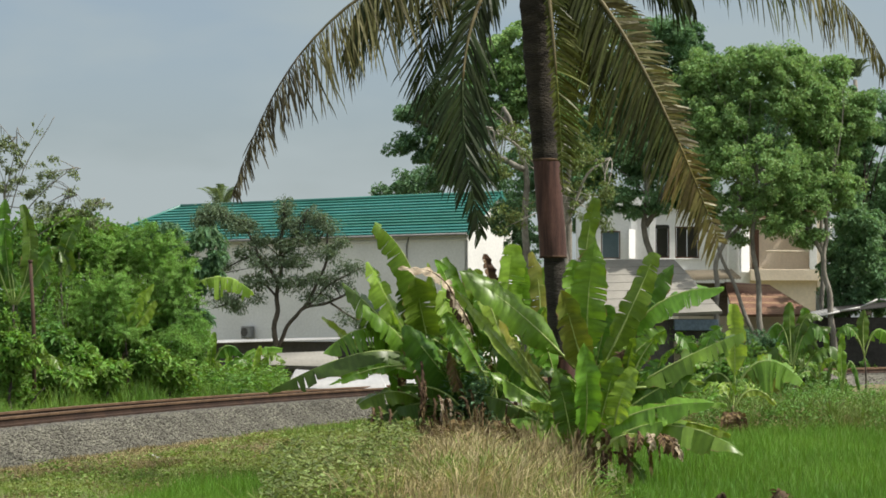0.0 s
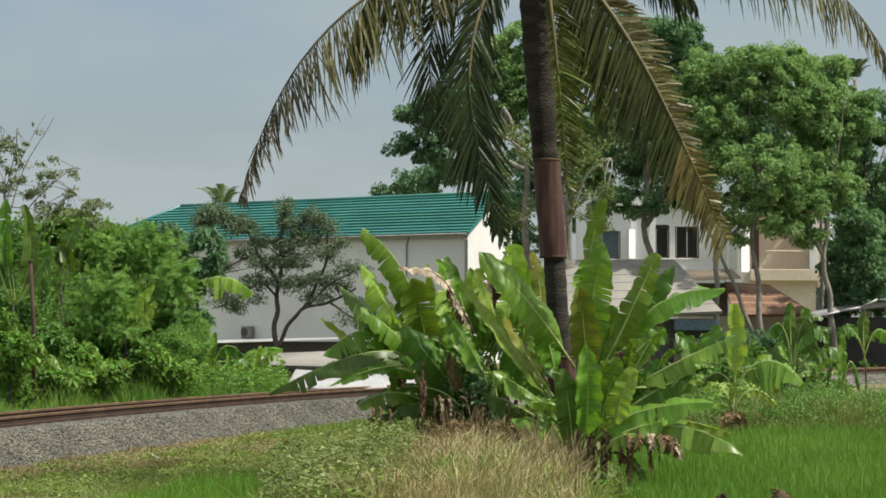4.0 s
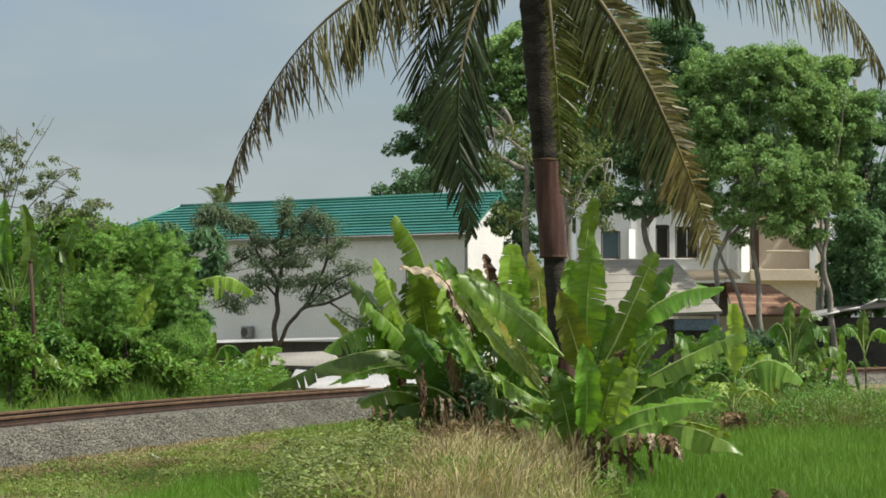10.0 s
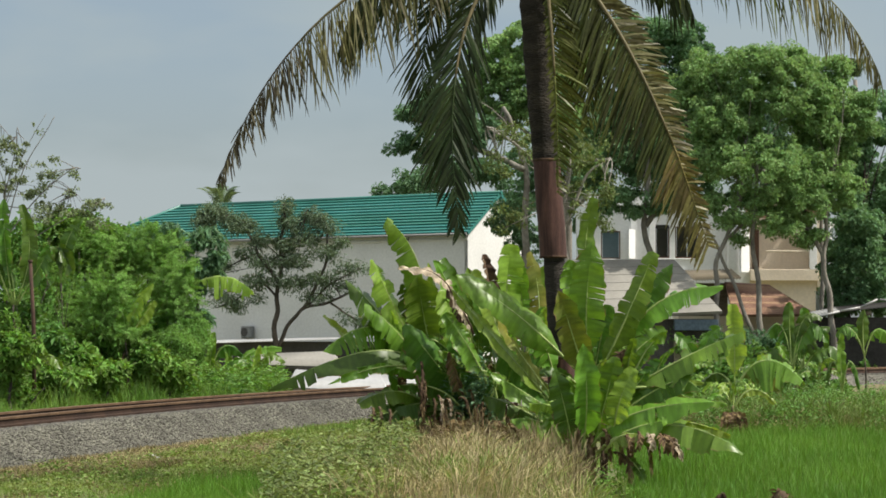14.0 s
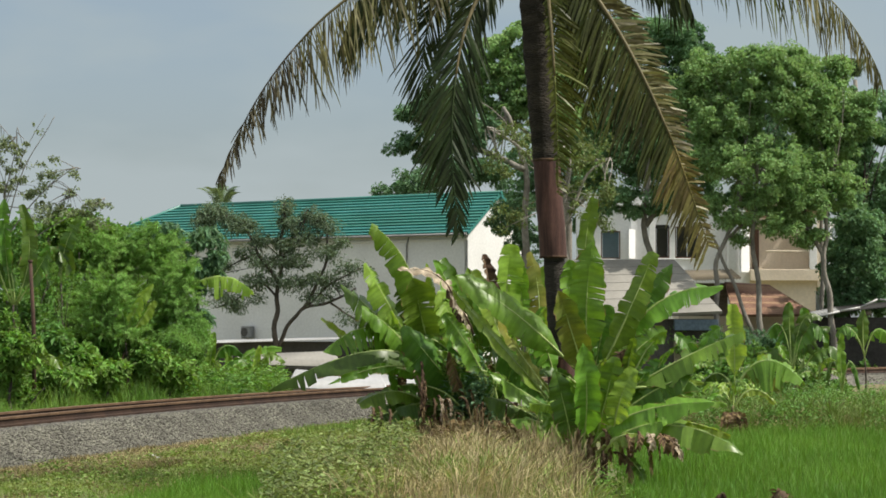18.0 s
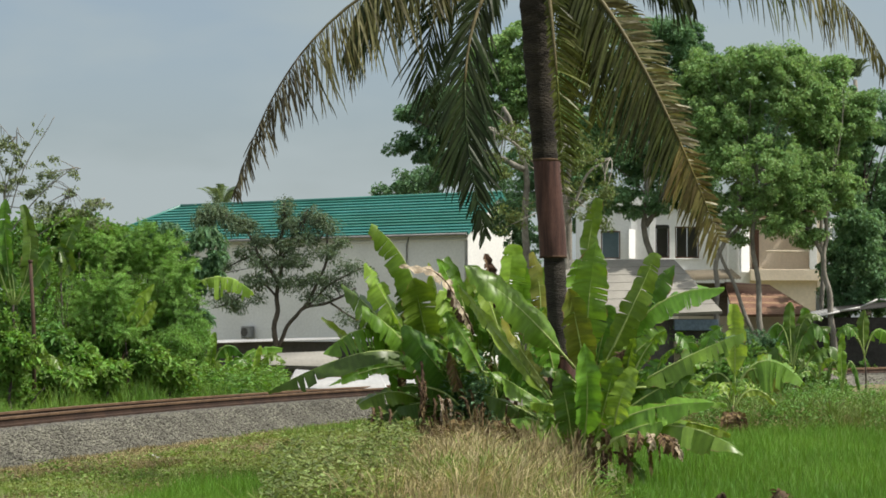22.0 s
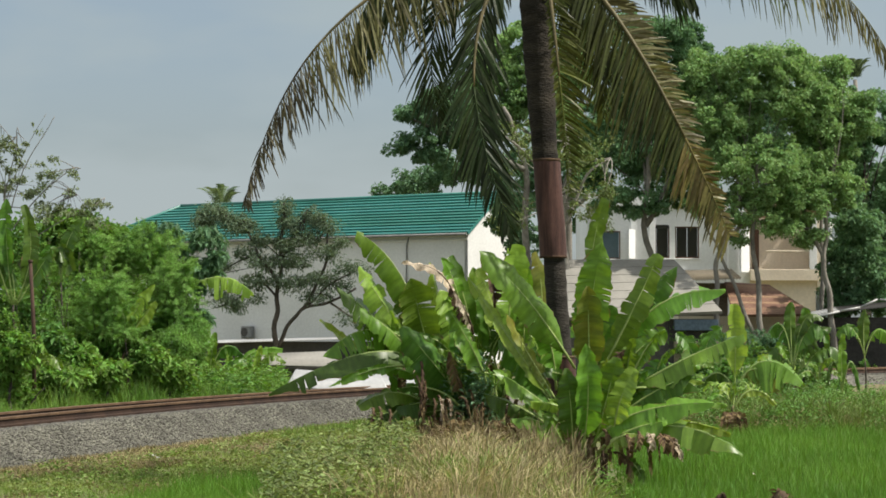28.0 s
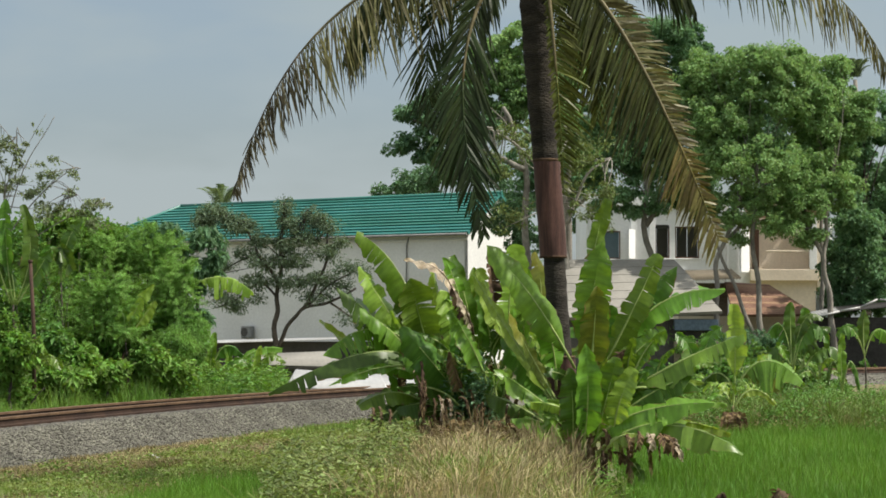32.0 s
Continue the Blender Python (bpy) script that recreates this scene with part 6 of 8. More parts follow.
ll((-0.647, 35.1, 1.192), (-0.854, 35, 1.072), (-1.02, 35, 0.683), 0.342, M_BANANA_DARK, (0, -0.3, 0.95), fold=(-0.6, -0.7), tears=8, sag=0.5, stalk=0.1, sway=(0.3, 0, 0, 0))
ll((1.19, 36.4, 1.850), (1.12, 36.4, 2.936), (1.21, 36.3, 3.998), 0.730, M_BANANA_LIGHT, (0.35, -0.9, 0.2), fold=(0.15, 0.1), tears=5, sag=0.1, stalk=0.15, sway=(1.4, 0, 0, 1), label="pale sunlit leaf with brown spots")
ll((1.53, 36.2, 1.854), (1.68, 36.2, 2.885), (1.51, 36.1, 3.853), 0.451, M_BANANA_OLD, (0.3, -0.9, 0.2), fold=(0.1, -0.3), tears=6, sag=0.15, stalk=0.15, sway=(1.2, 0, 0, 1), label="yellow and brown ageing leaf")
ll((1.14, 36.3, 1.950), (0.822, 36.1, 2.884), (0.527, 36, 3.537), 0.529, M_BANANA_LIGHT, (0.4, -0.8, 0.4), fold=(0.1, -0.3), tears=4, sag=0.15, stalk=0.2, sway=(1.2, 0, 0, 1.5))
ll((1.62, 36.5, 1.749), (1.89, 36.5, 2.739), (1.82, 36.5, 3.629), 0.594, M_BANANA, (0, -1, 0.2), fold=0.1, tears=5, sag=0.1, stalk=0.15, sway=(1, 0, 0, 0))
ll((1.4, 36.6, 1.945), (1.4, 36.6, 2.888), (1.33, 36.6, 3.711), 0.576, M_BANANA, (0.2, -1, 0.2), fold=0.15, tears=4, sag=0.1, stalk=0.15, sway=(1.2, 0, 0, 0))
ll((0.953, 36.6, 1.747), (0.774, 36.6, 2.590), (0.655, 36.6, 3.285), 0.595, M_BANANA_DARK, (0.3, -1, 0.2), fold=0.1, tears=4, sag=0.1, stalk=0.15, sway=(1, 0, 0, 0))
ll((1.55, 35.6, 1.480), (1.7, 35.6, 2.156), (1.68, 35.6, 2.880), 0.676, M_BANANA_DARK, (0.1, -1, 0.2), fold=0.1, tears=4, sag=0.1, stalk=0.15, sway=(0.8, 0, 0, 0))
ll((0.209, 35, 2.999), (-0.151, 34.9, 3.452), (-0.764, 34.8, 3.506), 0.303, M_DRYPALE, (0.1, -0.6, 0.8), fold=(-0.2, -0.3), tears=3, sag=0.15, stalk=0.02, sway=(0.6, 0, 1, 8), label="dry tan curled leaf")
ll((0.509, 34.8, 2.430), (0.357, 34.7, 2.779), (0.113, 34.7, 3.127), 0.169, M_DRYPALE, (0.3, -0.8, 0.4), fold=(-0.3, -0.5), tears=7, sag=0.4, stalk=0.02, sway=(0.5, 0, 0, 5))
ll((0.378, 34.9, 2.591), (0.265, 34.85, 2.874), (0.0756, 34.85, 3.186), 0.208, M_DRYDARK, (0.3, -0.8, 0.4), fold=(-0.3, -0.4), tears=5, sag=0.3, stalk=0.02, sway=(0.5, 0, 0, 5))
ll((0.888, 35.6, 2.880), (0.808, 35.5, 3.312), (0.693, 35.5, 3.793), 0.327, M_DRYDARK, (0.4, -0.9, 0.1), fold=0.6, tears=3, sag=0.1, stalk=0.05, sway=(1.2, 0, 0, 3), label="withered dark brown leaf")
ll((0.342, 35, 1.404), (0.208, 34.9, 1.786), (0.104, 34.9, 2.146), 0.246, M_DRY, (0.2, -0.9, 0.3), fold=-0.3, tears=6, sag=0.5, stalk=0.1, sway=(0.3, 0, 0, 0))
ll((-0.359, 34.8, 1.977), (-0.338, 34.6, 1.563), (-0.394, 34.6, 0.996), 0.084, M_DRYDARK, (0.4, -0.9, 0.2), fold=0.3, tears=4, sag=0.5, stalk=0.06, sway=(0.3, 0, 0, 0))
ll((-0.434, 34.8, 1.741), (-0.347, 34.6, 1.399), (-0.338, 34.6, 0.902), 0.075, M_DRY, (0.4, -0.9, 0.2), fold=0.3, tears=4, sag=0.5, stalk=0.06, sway=(0.3, 0, 0, 0))
ll((-0.302, 34.8, 1.675), (-0.3, 34.6, 1.390), (-0.375, 34.6, 0.949), 0.066, M_DRY, (0.4, -0.9, 0.2), fold=0.3, tears=4, sag=0.5, stalk=0.06, sway=(0.3, 0, 0, 0))
ll((-0.0755, 34.8, 1.411), (-0.0188, 34.6, 1.287), (-0.0375, 34.6, 1.005), 0.075, M_DRYPALE, (0.4, -0.9, 0.2), fold=0.3, tears=4, sag=0.5, stalk=0.06, sway=(0.3, 0, 0, 0))
ll((0.0566, 34.8, 1.355), (0.127, 34.6, 1.287), (0.122, 34.6, 1.062), 0.066, M_DRYPALE, (0.4, -0.9, 0.2), fold=0.3, tears=4, sag=0.5, stalk=0.06, sway=(0.3, 0, 0, 0))
ll((-0.151, 34.8, 1.355), (-0.131, 34.6, 1.221), (-0.188, 34.6, 0.930), 0.056, M_DRY, (0.4, -0.9, 0.2), fold=0.3, tears=4, sag=0.5, stalk=0.06, sway=(0.3, 0, 0, 0))
ll((0, 34.8, 1.298), (0.0469, 34.6, 1.108), (0.0188, 34.6, 0.761), 0.084, M_DRY, (0.4, -0.9, 0.2), fold=0.3, tears=4, sag=0.5, stalk=0.06, sway=(0.3, 0, 0, 0))
ll((-1.17, 34.8, 1.204), (-1.16, 34.6, 1.099), (-1.24, 34.6, 0.836), 0.084, M_DRYDARK, (0.4, -0.9, 0.2), fold=0.3, tears=4, sag=0.5, stalk=0.06, sway=(0.3, 0, 0, 0))
ll((-1.06, 34.8, 1.222), (-1.03, 34.6, 1.080), (-1.09, 34.6, 0.780), 0.075, M_DRYDARK, (0.4, -0.9, 0.2), fold=0.3, tears=4, sag=0.5, stalk=0.06, sway=(0.3, 0, 0, 0))
ll((-0.887, 34.8, 1.175), (-0.872, 34.6, 1.047), (-0.938, 34.6, 0.761), 0.084, M_DRYDARK, (0.4, -0.9, 0.2), fold=0.3, tears=4, sag=0.5, stalk=0.06, sway=(0.3, 0, 0, 0))
ll((0.83, 34.8, 0.987), (0.957, 34.6, 0.944), (1.01, 34.6, 0.743), 0.169, M_DRY, (0.4, -0.9, 0.2), fold=0.3, tears=4, sag=0.5, stalk=0.06, sway=(0.3, 0, 0, 0))
ll((1.09, 34.8, 0.939), (1.25, 34.6, 0.902), (1.33, 34.6, 0.705), 0.150, M_DRY, (0.4, -0.9, 0.2), fold=0.3, tears=4, sag=0.5, stalk=0.06, sway=(0.3, 0, 0, 0))
ll((0.943, 34.8, 0.921), (1.05, 34.6, 0.874), (1.09, 34.6, 0.668), 0.113, M_DRYDARK, (0.4, -0.9, 0.2), fold=0.3, tears=4, sag=0.5, stalk=0.06, sway=(0.3, 0, 0, 0))
ll((0.736, 34.8, 0.987), (0.797, 34.6, 0.860), (0.788, 34.6, 0.574), 0.084, M_DRY, (0.4, -0.9, 0.2), fold=0.3, tears=4, sag=0.5, stalk=0.06, sway=(0.3, 0, 0, 0))


def fill_leaves(plant, f, n, x0, x1, z0, z1, d, length, seed, leans, dead=0, slim=1.0, bright=False):
    """Smaller crowded leaves inside a clump, fanning up and out from low points."""
    rng = random.Random(seed)
    for i in range(n):
        u = (i + 0.5) / n
        a = Vector((x0 + (x1 - x0) * u, d + rng.uniform(-0.3, 0.3), rng.uniform(z0, z1)))
        lean = leans[0] + (leans[1] - leans[0]) * u + rng.uniform(-0.9, 0.9)
        ln = length * rng.uniform(0.7, 1.2)
        out = Vector((math.sin(lean), rng.uniform(-0.35, 0.05), math.cos(lean)))
        b = a + out * ln * 0.5 + Vector((0, 0, 0.05))
        c = a + out * ln + Vector((math.sin(lean) * 0.25 * ln, -0.1, -0.16 * ln * abs(math.sin(lean)) - 0.02))
        # non-bright fills are mostly the dark leaf, colouring in shade inside the clump
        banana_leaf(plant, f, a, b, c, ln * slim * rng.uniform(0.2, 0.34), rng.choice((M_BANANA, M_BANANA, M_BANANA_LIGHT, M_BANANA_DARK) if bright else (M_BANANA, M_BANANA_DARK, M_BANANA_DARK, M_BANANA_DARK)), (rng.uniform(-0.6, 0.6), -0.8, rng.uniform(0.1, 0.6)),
                    fold=rng.uniform(-0.9, 0.5), tears=rng.randint(3, 9), sag=rng.uniform(0.1, 0.6), sway=(rng.uniform(-1.5, 1.5), 0), seed=seed * 100 + i)
    for i in range(dead or n // 2):
        a = Vector((rng.uniform(x0, x1), d + rng.uniform(-0.4, 0.1), rng.uniform(z0, z0 + (z1 - z0) * 0.6)))
        ln = rng.uniform(0.35, 0.7)
        out = Vector((rng.uniform(-0.6, 0.6), -0.4, 0))
        banana_leaf(plant, f, a, a + out * 0.25 + Vector((0, 0, -0.1)), a + out * 0.35 + Vector((0, 0, -ln)), rng.uniform(0.05, 0.13), rng.choice((M_DRY, M_DRYDARK, M_DRY)), (0, -1, 0.2),
                    tears=5, sag=0.5, sway=(0.6, 0), seed=seed * 300 + i)


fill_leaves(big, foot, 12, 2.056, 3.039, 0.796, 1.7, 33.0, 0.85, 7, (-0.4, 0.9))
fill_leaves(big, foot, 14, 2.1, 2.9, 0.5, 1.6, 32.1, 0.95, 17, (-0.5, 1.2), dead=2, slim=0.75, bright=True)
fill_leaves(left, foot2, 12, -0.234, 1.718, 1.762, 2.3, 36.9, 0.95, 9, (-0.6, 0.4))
fill_leaves(left, foot2, 16, -0.6, 1.9, 0.887, 1.9, 35.3, 1.05, 8, (-1.0, 0.1), slim=0.75, bright=True)
fill_leaves(left, foot2, 9, -0.9, 0.5, 1.5, 2.2, 35.7, 1.15, 18, (-1.2, 0.1), dead=2, slim=0.7, bright=True)
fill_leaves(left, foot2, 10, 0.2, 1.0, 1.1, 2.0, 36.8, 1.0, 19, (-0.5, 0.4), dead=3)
fill_leaves(left, foot2, 12, 0.0, 0.95, 1.5, 2.2, 36.7, 1.05, 28, (-0.9, 0.1), dead=2, slim=0.8, bright=True)
fill_leaves(left, foot2, 9, 0.1, 1.2, 1.2, 1.8, 35.0, 0.8, 29, (-1.0, 0.2), dead=4, slim=0.7, bright=True)
fill_leaves(big, foot, 11, 2.5, 3.5, 0.9, 1.7, 32.5, 0.8, 27, (0.1, 1.4), dead=3, slim=0.8, bright=True)
fill_leaves(left, foot2, 3, -0.607, 1.907, 0.935, 1.5, 35.2, 0.7, 10, (-0.7, 0.7), dead=20)


def small_banana(x, d, height, leaves, seed, label, dry=1):
    """A smaller banana plant: stem and arching leaves all round."""
    rng = random.Random(seed)
    d = clear_of_track(x, d)
    k = d / 3688.4
    fx = (x - 784) * k
    f = Vector((fx, d, float(ground_z(fx, d))))
    plant = empty("banana_plant", f, label, "banana plant", "small banana plants")
    top = f + Vector((0.05, 0, height * 0.5))
    banana_stem(plant, f, f, top, 0.035 + 0.02 * height)
    for i in range(leaves):
        az = math.tau * i / leaves + rng.uniform(-0.3, 0.3)
        el = rng.uniform(0.25, 1.25)
        ln = height * rng.uniform(0.5, 0.75)
        out = Vector((math.cos(az), math.sin(az) * 0.8, 0))
        mid = top + out * ln * 0.45 * math.cos(el) + Vector((0, 0, ln * 0.5 * math.sin(el) + 0.12))
        tip = top + out * ln * (0.5 + 0.45 * math.cos(el)) + Vector((0, 0, ln * (math.sin(el) * 1.1 - 0.45)))
        banana_leaf(plant, f, top - Vector((0, 0, 0.15)), mid, tip, ln * 0.25, rng.choice((M_BANANA, M_BANANA, M_BANANA_LIGHT, M_BANANA_DARK)), (out.x * -0.4, -0.6, 0.7), sway=(0.8, 0), tears=4, sag=0.4, seed=seed * 31 + i)
    for i in range(dry):
        out = Vector((rng.uniform(-0.5, 0.5), -0.4, 0))
        banana_leaf(plant, f, top - Vector((0, 0, 0.2)), top + out * 0.5 - Vector((0, 0, 0.25)), top + out * 0.6 - Vector((0, 0, height * 0.55)), 0.22, M_DRY, (0, -1, 0.2), sway=(0.5, 0), tears=5, seed=seed * 57 + i)
    return plant


small_banana(1291, 46.6, 1.45, 6, 101, "small banana plant with dry brown skirt beside the rice field", 9)
for x, d, height, leaves, seed in ((1335, 61, 1.7, 8, 121), (1372, 66, 1.9, 9, 122), (1445, 62, 1.5, 8, 123), (1215, 60, 1.6, 8, 124), (1250, 56, 1.2, 7, 125), (1405, 63, 1.5, 8, 126), (1330, 57, 1.0, 7, 127)):
    small_banana(x, d, height, leaves, seed, "leafy low banana plant tangled in the field bank", 1)
small_banana(420, 58, 1.2, 5, 111, "low banana plant beside the railway shrubs", 0)


def lone_leaves(x, d, label, leaves):
    """A low banana sucker with a few leaves given one by one."""
    d = clear_of_track(x, d)
    k = d / 3688.4
    fx = (x - 784) * k
    f = Vector((fx, d, float(ground_z(fx, d))))
    plant = empty("banana_plant", f, label, "banana plant", "small banana plants")
    at = lambda across, upright: ((across - 784) * k, d, 2.6 + (574 - upright) * k)
    (ax, ay) = leaves[0][0]
    banana_stem(plant, f, f, at(ax, ay), 0.04, M_BARK_DARK)
    for a, b, c, w, m, tears, sag in leaves:
        banana_leaf(plant, f, at(*a), at(*b), at(*c), w * k, m, (0.1, -0.8, 0.5), tears=tears, sag=sag, sway=(0.8, 0))


lone_leaves(338, 50.0, "banana plant with comb-like torn leaf by the shrubs", (((330, 512), (390, 490), (446, 516), 30, M_BANANA_LIGHT, 14, 1.2), ((345, 540), (330, 500), (300, 500), 36, M_BANANA, 6, 0.5)))
lone_leaves(232, 45.5, "banana plant with yellowing leaves in the shrubs", (((222, 600), (242, 545), (272, 503), 30, M_BANANA_LIGHT, 10, 0.5), ((226, 600), (255, 560), (275, 533), 24, M_BANANA_LIGHT, 4, 0.3), ((222, 600), (215, 550), (190, 545), 22, M_BANANA, 6, 0.6)))
lone_leaves(405, 59.0, "low banana plant with pale arching leaves by the track", (((400, 690), (440, 628), (500, 618), 24, M_BANANA, 7, 0.5), ((400, 690), (380, 640), (315, 630), 24, M_BANANA_LIGHT, 8, 0.5), ((400, 690), (425, 640), (462, 655), 22, M_BANANA, 6, 0.5), ((400, 690), (405, 640), (398, 610), 20, M_BANANA, 4, 0.3), ((400, 690), (370, 650), (345, 665), 22, M_BANANA, 6, 0.5)))
lone_leaves(370, 50.0, "low banana plant with drooping leaves behind the rails", (((370, 680), (350, 618), (316, 624), 28, M_BANANA, 7, 0.6), ((370, 680), (394, 616), (432, 630), 28, M_BANANA_DARK, 7, 0.6), ((370, 680), (374, 630), (380, 588), 20, M_BANANA, 3, 0.2), ((370, 680), (345, 645), (322, 662), 24, M_BANANA_DARK, 6, 0.7)))
lone_leaves(455, 52.0, "small banana plant in the grass before the sheds", (((452, 690), (432, 640), (402, 648), 22, M_BANANA_DARK, 6, 0.6), ((452, 690), (472, 632), (506, 642), 22, M_BANANA, 6, 0.6), ((452, 690), (455, 645), (462, 612), 16, M_BANANA_LIGHT, 3, 0.2)))
lone_leaves(62, 45.8, "low banana plant among trackside weeds", (((62, 668), (48, 618), (22, 652), 32, M_BANANA_LIGHT, 5, 0.6), ((62, 668), (85, 630), (112, 655), 28, M_BANANA, 5, 0.6)))
lone_leaves(20, 50.0, "tall banana plant with upright dark leaves over the shrubs", (((24, 540), (10, 440), (8, 352), 40, M_BANANA_DARK, 7, 0.2), ((26, 540), (52, 450), (38, 362), 38, M_BANANA_DARK, 5, 0.2), ((22, 540), (-10, 450), (-22, 380), 46, M_BANANA_DARK, 4, 0.2), ((30, 540), (66, 480), (90, 440), 34, M_BANANA_DARK, 4, 0.6), ((26, 540), (18, 480), (-4, 470), 34, M_BANANA_DARK, 4, 0.6)))
lone_leaves(112, 52.0, "banana plant with dark broad leaves among the shrubs", (((108, 500), (118, 430), (146, 388), 36, M_BANANA_DARK, 7, 0.3), ((108, 500), (105, 440), (128, 480), 40, M_BANANA_DARK, 5, 0.6), ((108, 500), (95, 440), (70, 470), 30, M_BANANA_DARK, 5, 0.6)))
lone_leaves(1300, 54.0, "banana sucker with one tall pale upright leaf on the bank", (((1299, 690), (1300, 610), (1296, 538), 46, M_BANANA_LIGHT, 2, 0.1), ((1302, 690), (1352, 638), (1420, 676), 60, M_BANANA, 9, 0.9), ((1302, 690), (1335, 652), (1385, 684), 34, M_BANANA_OLD, 7, 0.9), ((1300, 695), (1270, 660), (1235, 690), 34, M_BANANA_DARK, 6, 0.8)))
lone_leaves(1490, 57.0, "young banana plant with narrow leaves before the ballast", (((1490, 700), (1488, 640), (1490, 590), 22, M_BANANA, 3, 0.2), ((1490, 690), (1505, 640), (1520, 690), 16, M_BANANA_DARK, 4, 0.6), ((1490, 700), (1475, 640), (1462, 690), 14, M_BANANA_DARK, 4, 0.6)))
lone_leaves(1400, 60.0, "leafy small banana plant on the field bank", (((1402, 670), (1398, 590), (1398, 535), 29, M_BANANA_DARK, 3, 0.2), ((1402, 660), (1430, 580), (1465, 605), 34, M_BANANA_DARK, 4, 0.7), ((1402, 660), (1385, 580), (1360, 590), 31, M_BANANA_DARK, 4, 0.6), ((1402, 660), (1420, 570), (1455, 565), 29, M_BANANA_DARK, 4, 0.4), ((1402, 660), (1385, 620), (1372, 615), 26, M_BANANA, 3, 0.4)))
lone_leaves(1420, 62.0, "bushy banana plant with broad leaves on the field bank", (((1420, 660), (1408, 600), (1385, 570), 39, M_BANANA_DARK, 4, 0.4), ((1420, 660), (1432, 600), (1470, 580), 39, M_BANANA_DARK, 5, 0.5), ((1420, 660), (1425, 590), (1422, 545), 36, M_BANANA_DARK, 3, 0.2), ((1420, 660), (1450, 620), (1490, 625), 39, M_BANANA_DARK, 5, 0.6), ((1420, 660), (1395, 620), (1358, 625), 36, M_BANANA_DARK, 5, 0.6)))
lone_leaves(1235, 64.0, "banana plant half hidden behind the big clump", (((1240, 680), (1222, 620), (1195, 590), 39, M_BANANA_DARK, 4, 0.4), ((1240, 680), (1250, 610), (1275, 580), 39, M_BANANA_DARK, 5, 0.4), ((1240, 680), (1265, 640), (1300, 640), 36, M_BANANA_DARK, 5, 0.6), ((1240, 680), (1215, 650), (1185, 650), 34, M_BANANA_DARK, 5, 0.6)))
lone_leaves(1530, 72.0, "banana plant in front of the dark hut", (((1530, 640), (1527, 590), (1530, 548), 31, M_BANANA_DARK, 2, 0.1), ((1530, 630), (1505, 580), (1480, 595), 29, M_BANANA_DARK, 4, 0.6), ((1530, 630), (1550, 585), (1575, 600), 29, M_BANANA, 4, 0.6)))


# ---- coconut palm ----
PALM = Vector((1.988, 33.6, 0.096))
PALM.z = float(ground_z(PALM.x, PALM.y))
palm = empty("coconut_palm", PALM, "coconut palm with dark leaning trunk and drooping fronds", "palm tree")


def palm_trunk():
    line = [(2.013, 33.6, PALM.z - 0.3), (1.972, 33.6, 0.911), (1.875, 33.6, 2.364), (1.786, 33.6, 3.729), (1.661, 33.6, 5.191), (1.572, 33.6, 6.565), (1.52, 33.6, 7.852), (1.485, 33.6, 8.865)]
    across = [30, 24, 20, 19, 22, 26, 31, 36]
    pts = curve_points([Vector(p) - PALM for p in line], 12)
    rad = [np.interp(i / 12, range(8), across) * 0.009 for i in range(len(pts))]
    rad = [r * (1.0 + 0.035 * math.sin(i * 2.6) + 0.02 * math.sin(i * 7.1)) for i, r in enumerate(rad)]
    cut = 47
    part("trunk", tube(bmesh.new(), pts[:cut + 1], rad[:cut + 1], 16), M_PALMTRUNK, palm, "grey ringed palm trunk")
    # the fibre's dark colour also carries the crown's shade on the upper trunk
    part("fibrous_neck", tube(bmesh.new(), pts[cut:], [r * 1.01 for r in rad[cut:]], 16), M_FIBRE_SHADED, palm, "fibrous upper trunk, dark as in crown shade")
    # rusty sheet wrapped round the trunk against climbing rats
    for low, high, r0 in ((Vector((1.777, 33.6, 3.684)), Vector((1.671, 33.6, 5.246)), 0.219), (Vector((1.989, 33.6, 0.413)), Vector((1.892, 33.6, 2.073)), 0.232)):
        low, high = low - PALM, high - PALM
        bm = bmesh.new()
        rows = []
        for j in range(9):
            c = low.lerp(high, j / 8)
            row = []
            for i in range(28):
                a = i * math.tau / 28
                r = r0 * (1.0 + 0.02 * math.cos(a * 7) + 0.012 * math.sin(a * 3 + j * 0.8))
                row.append(bm.verts.new(c + Vector((math.cos(a) * r, math.sin(a) * r, 0))))
            rows.append(row)
        for q0, q1 in zip(rows, rows[1:]):
            for i in range(28):
                bm.faces.new((q0[i], q0[(i + 1) % 28], q1[(i + 1) % 28], q1[i])).smooth = True
        part("rat_guard", bm, M_GUARD, palm, "rusty brown sheet wrapped round the trunk")
        for c in (low, high):
            part("strap", tube(bmesh.new(), [c - Vector((0, 0, 0.02)), c + Vector((0, 0, 0.02))], [r0 * 1.025] * 2, 20), M_DRYDARK, palm)


palm_trunk()
FRONDS = []


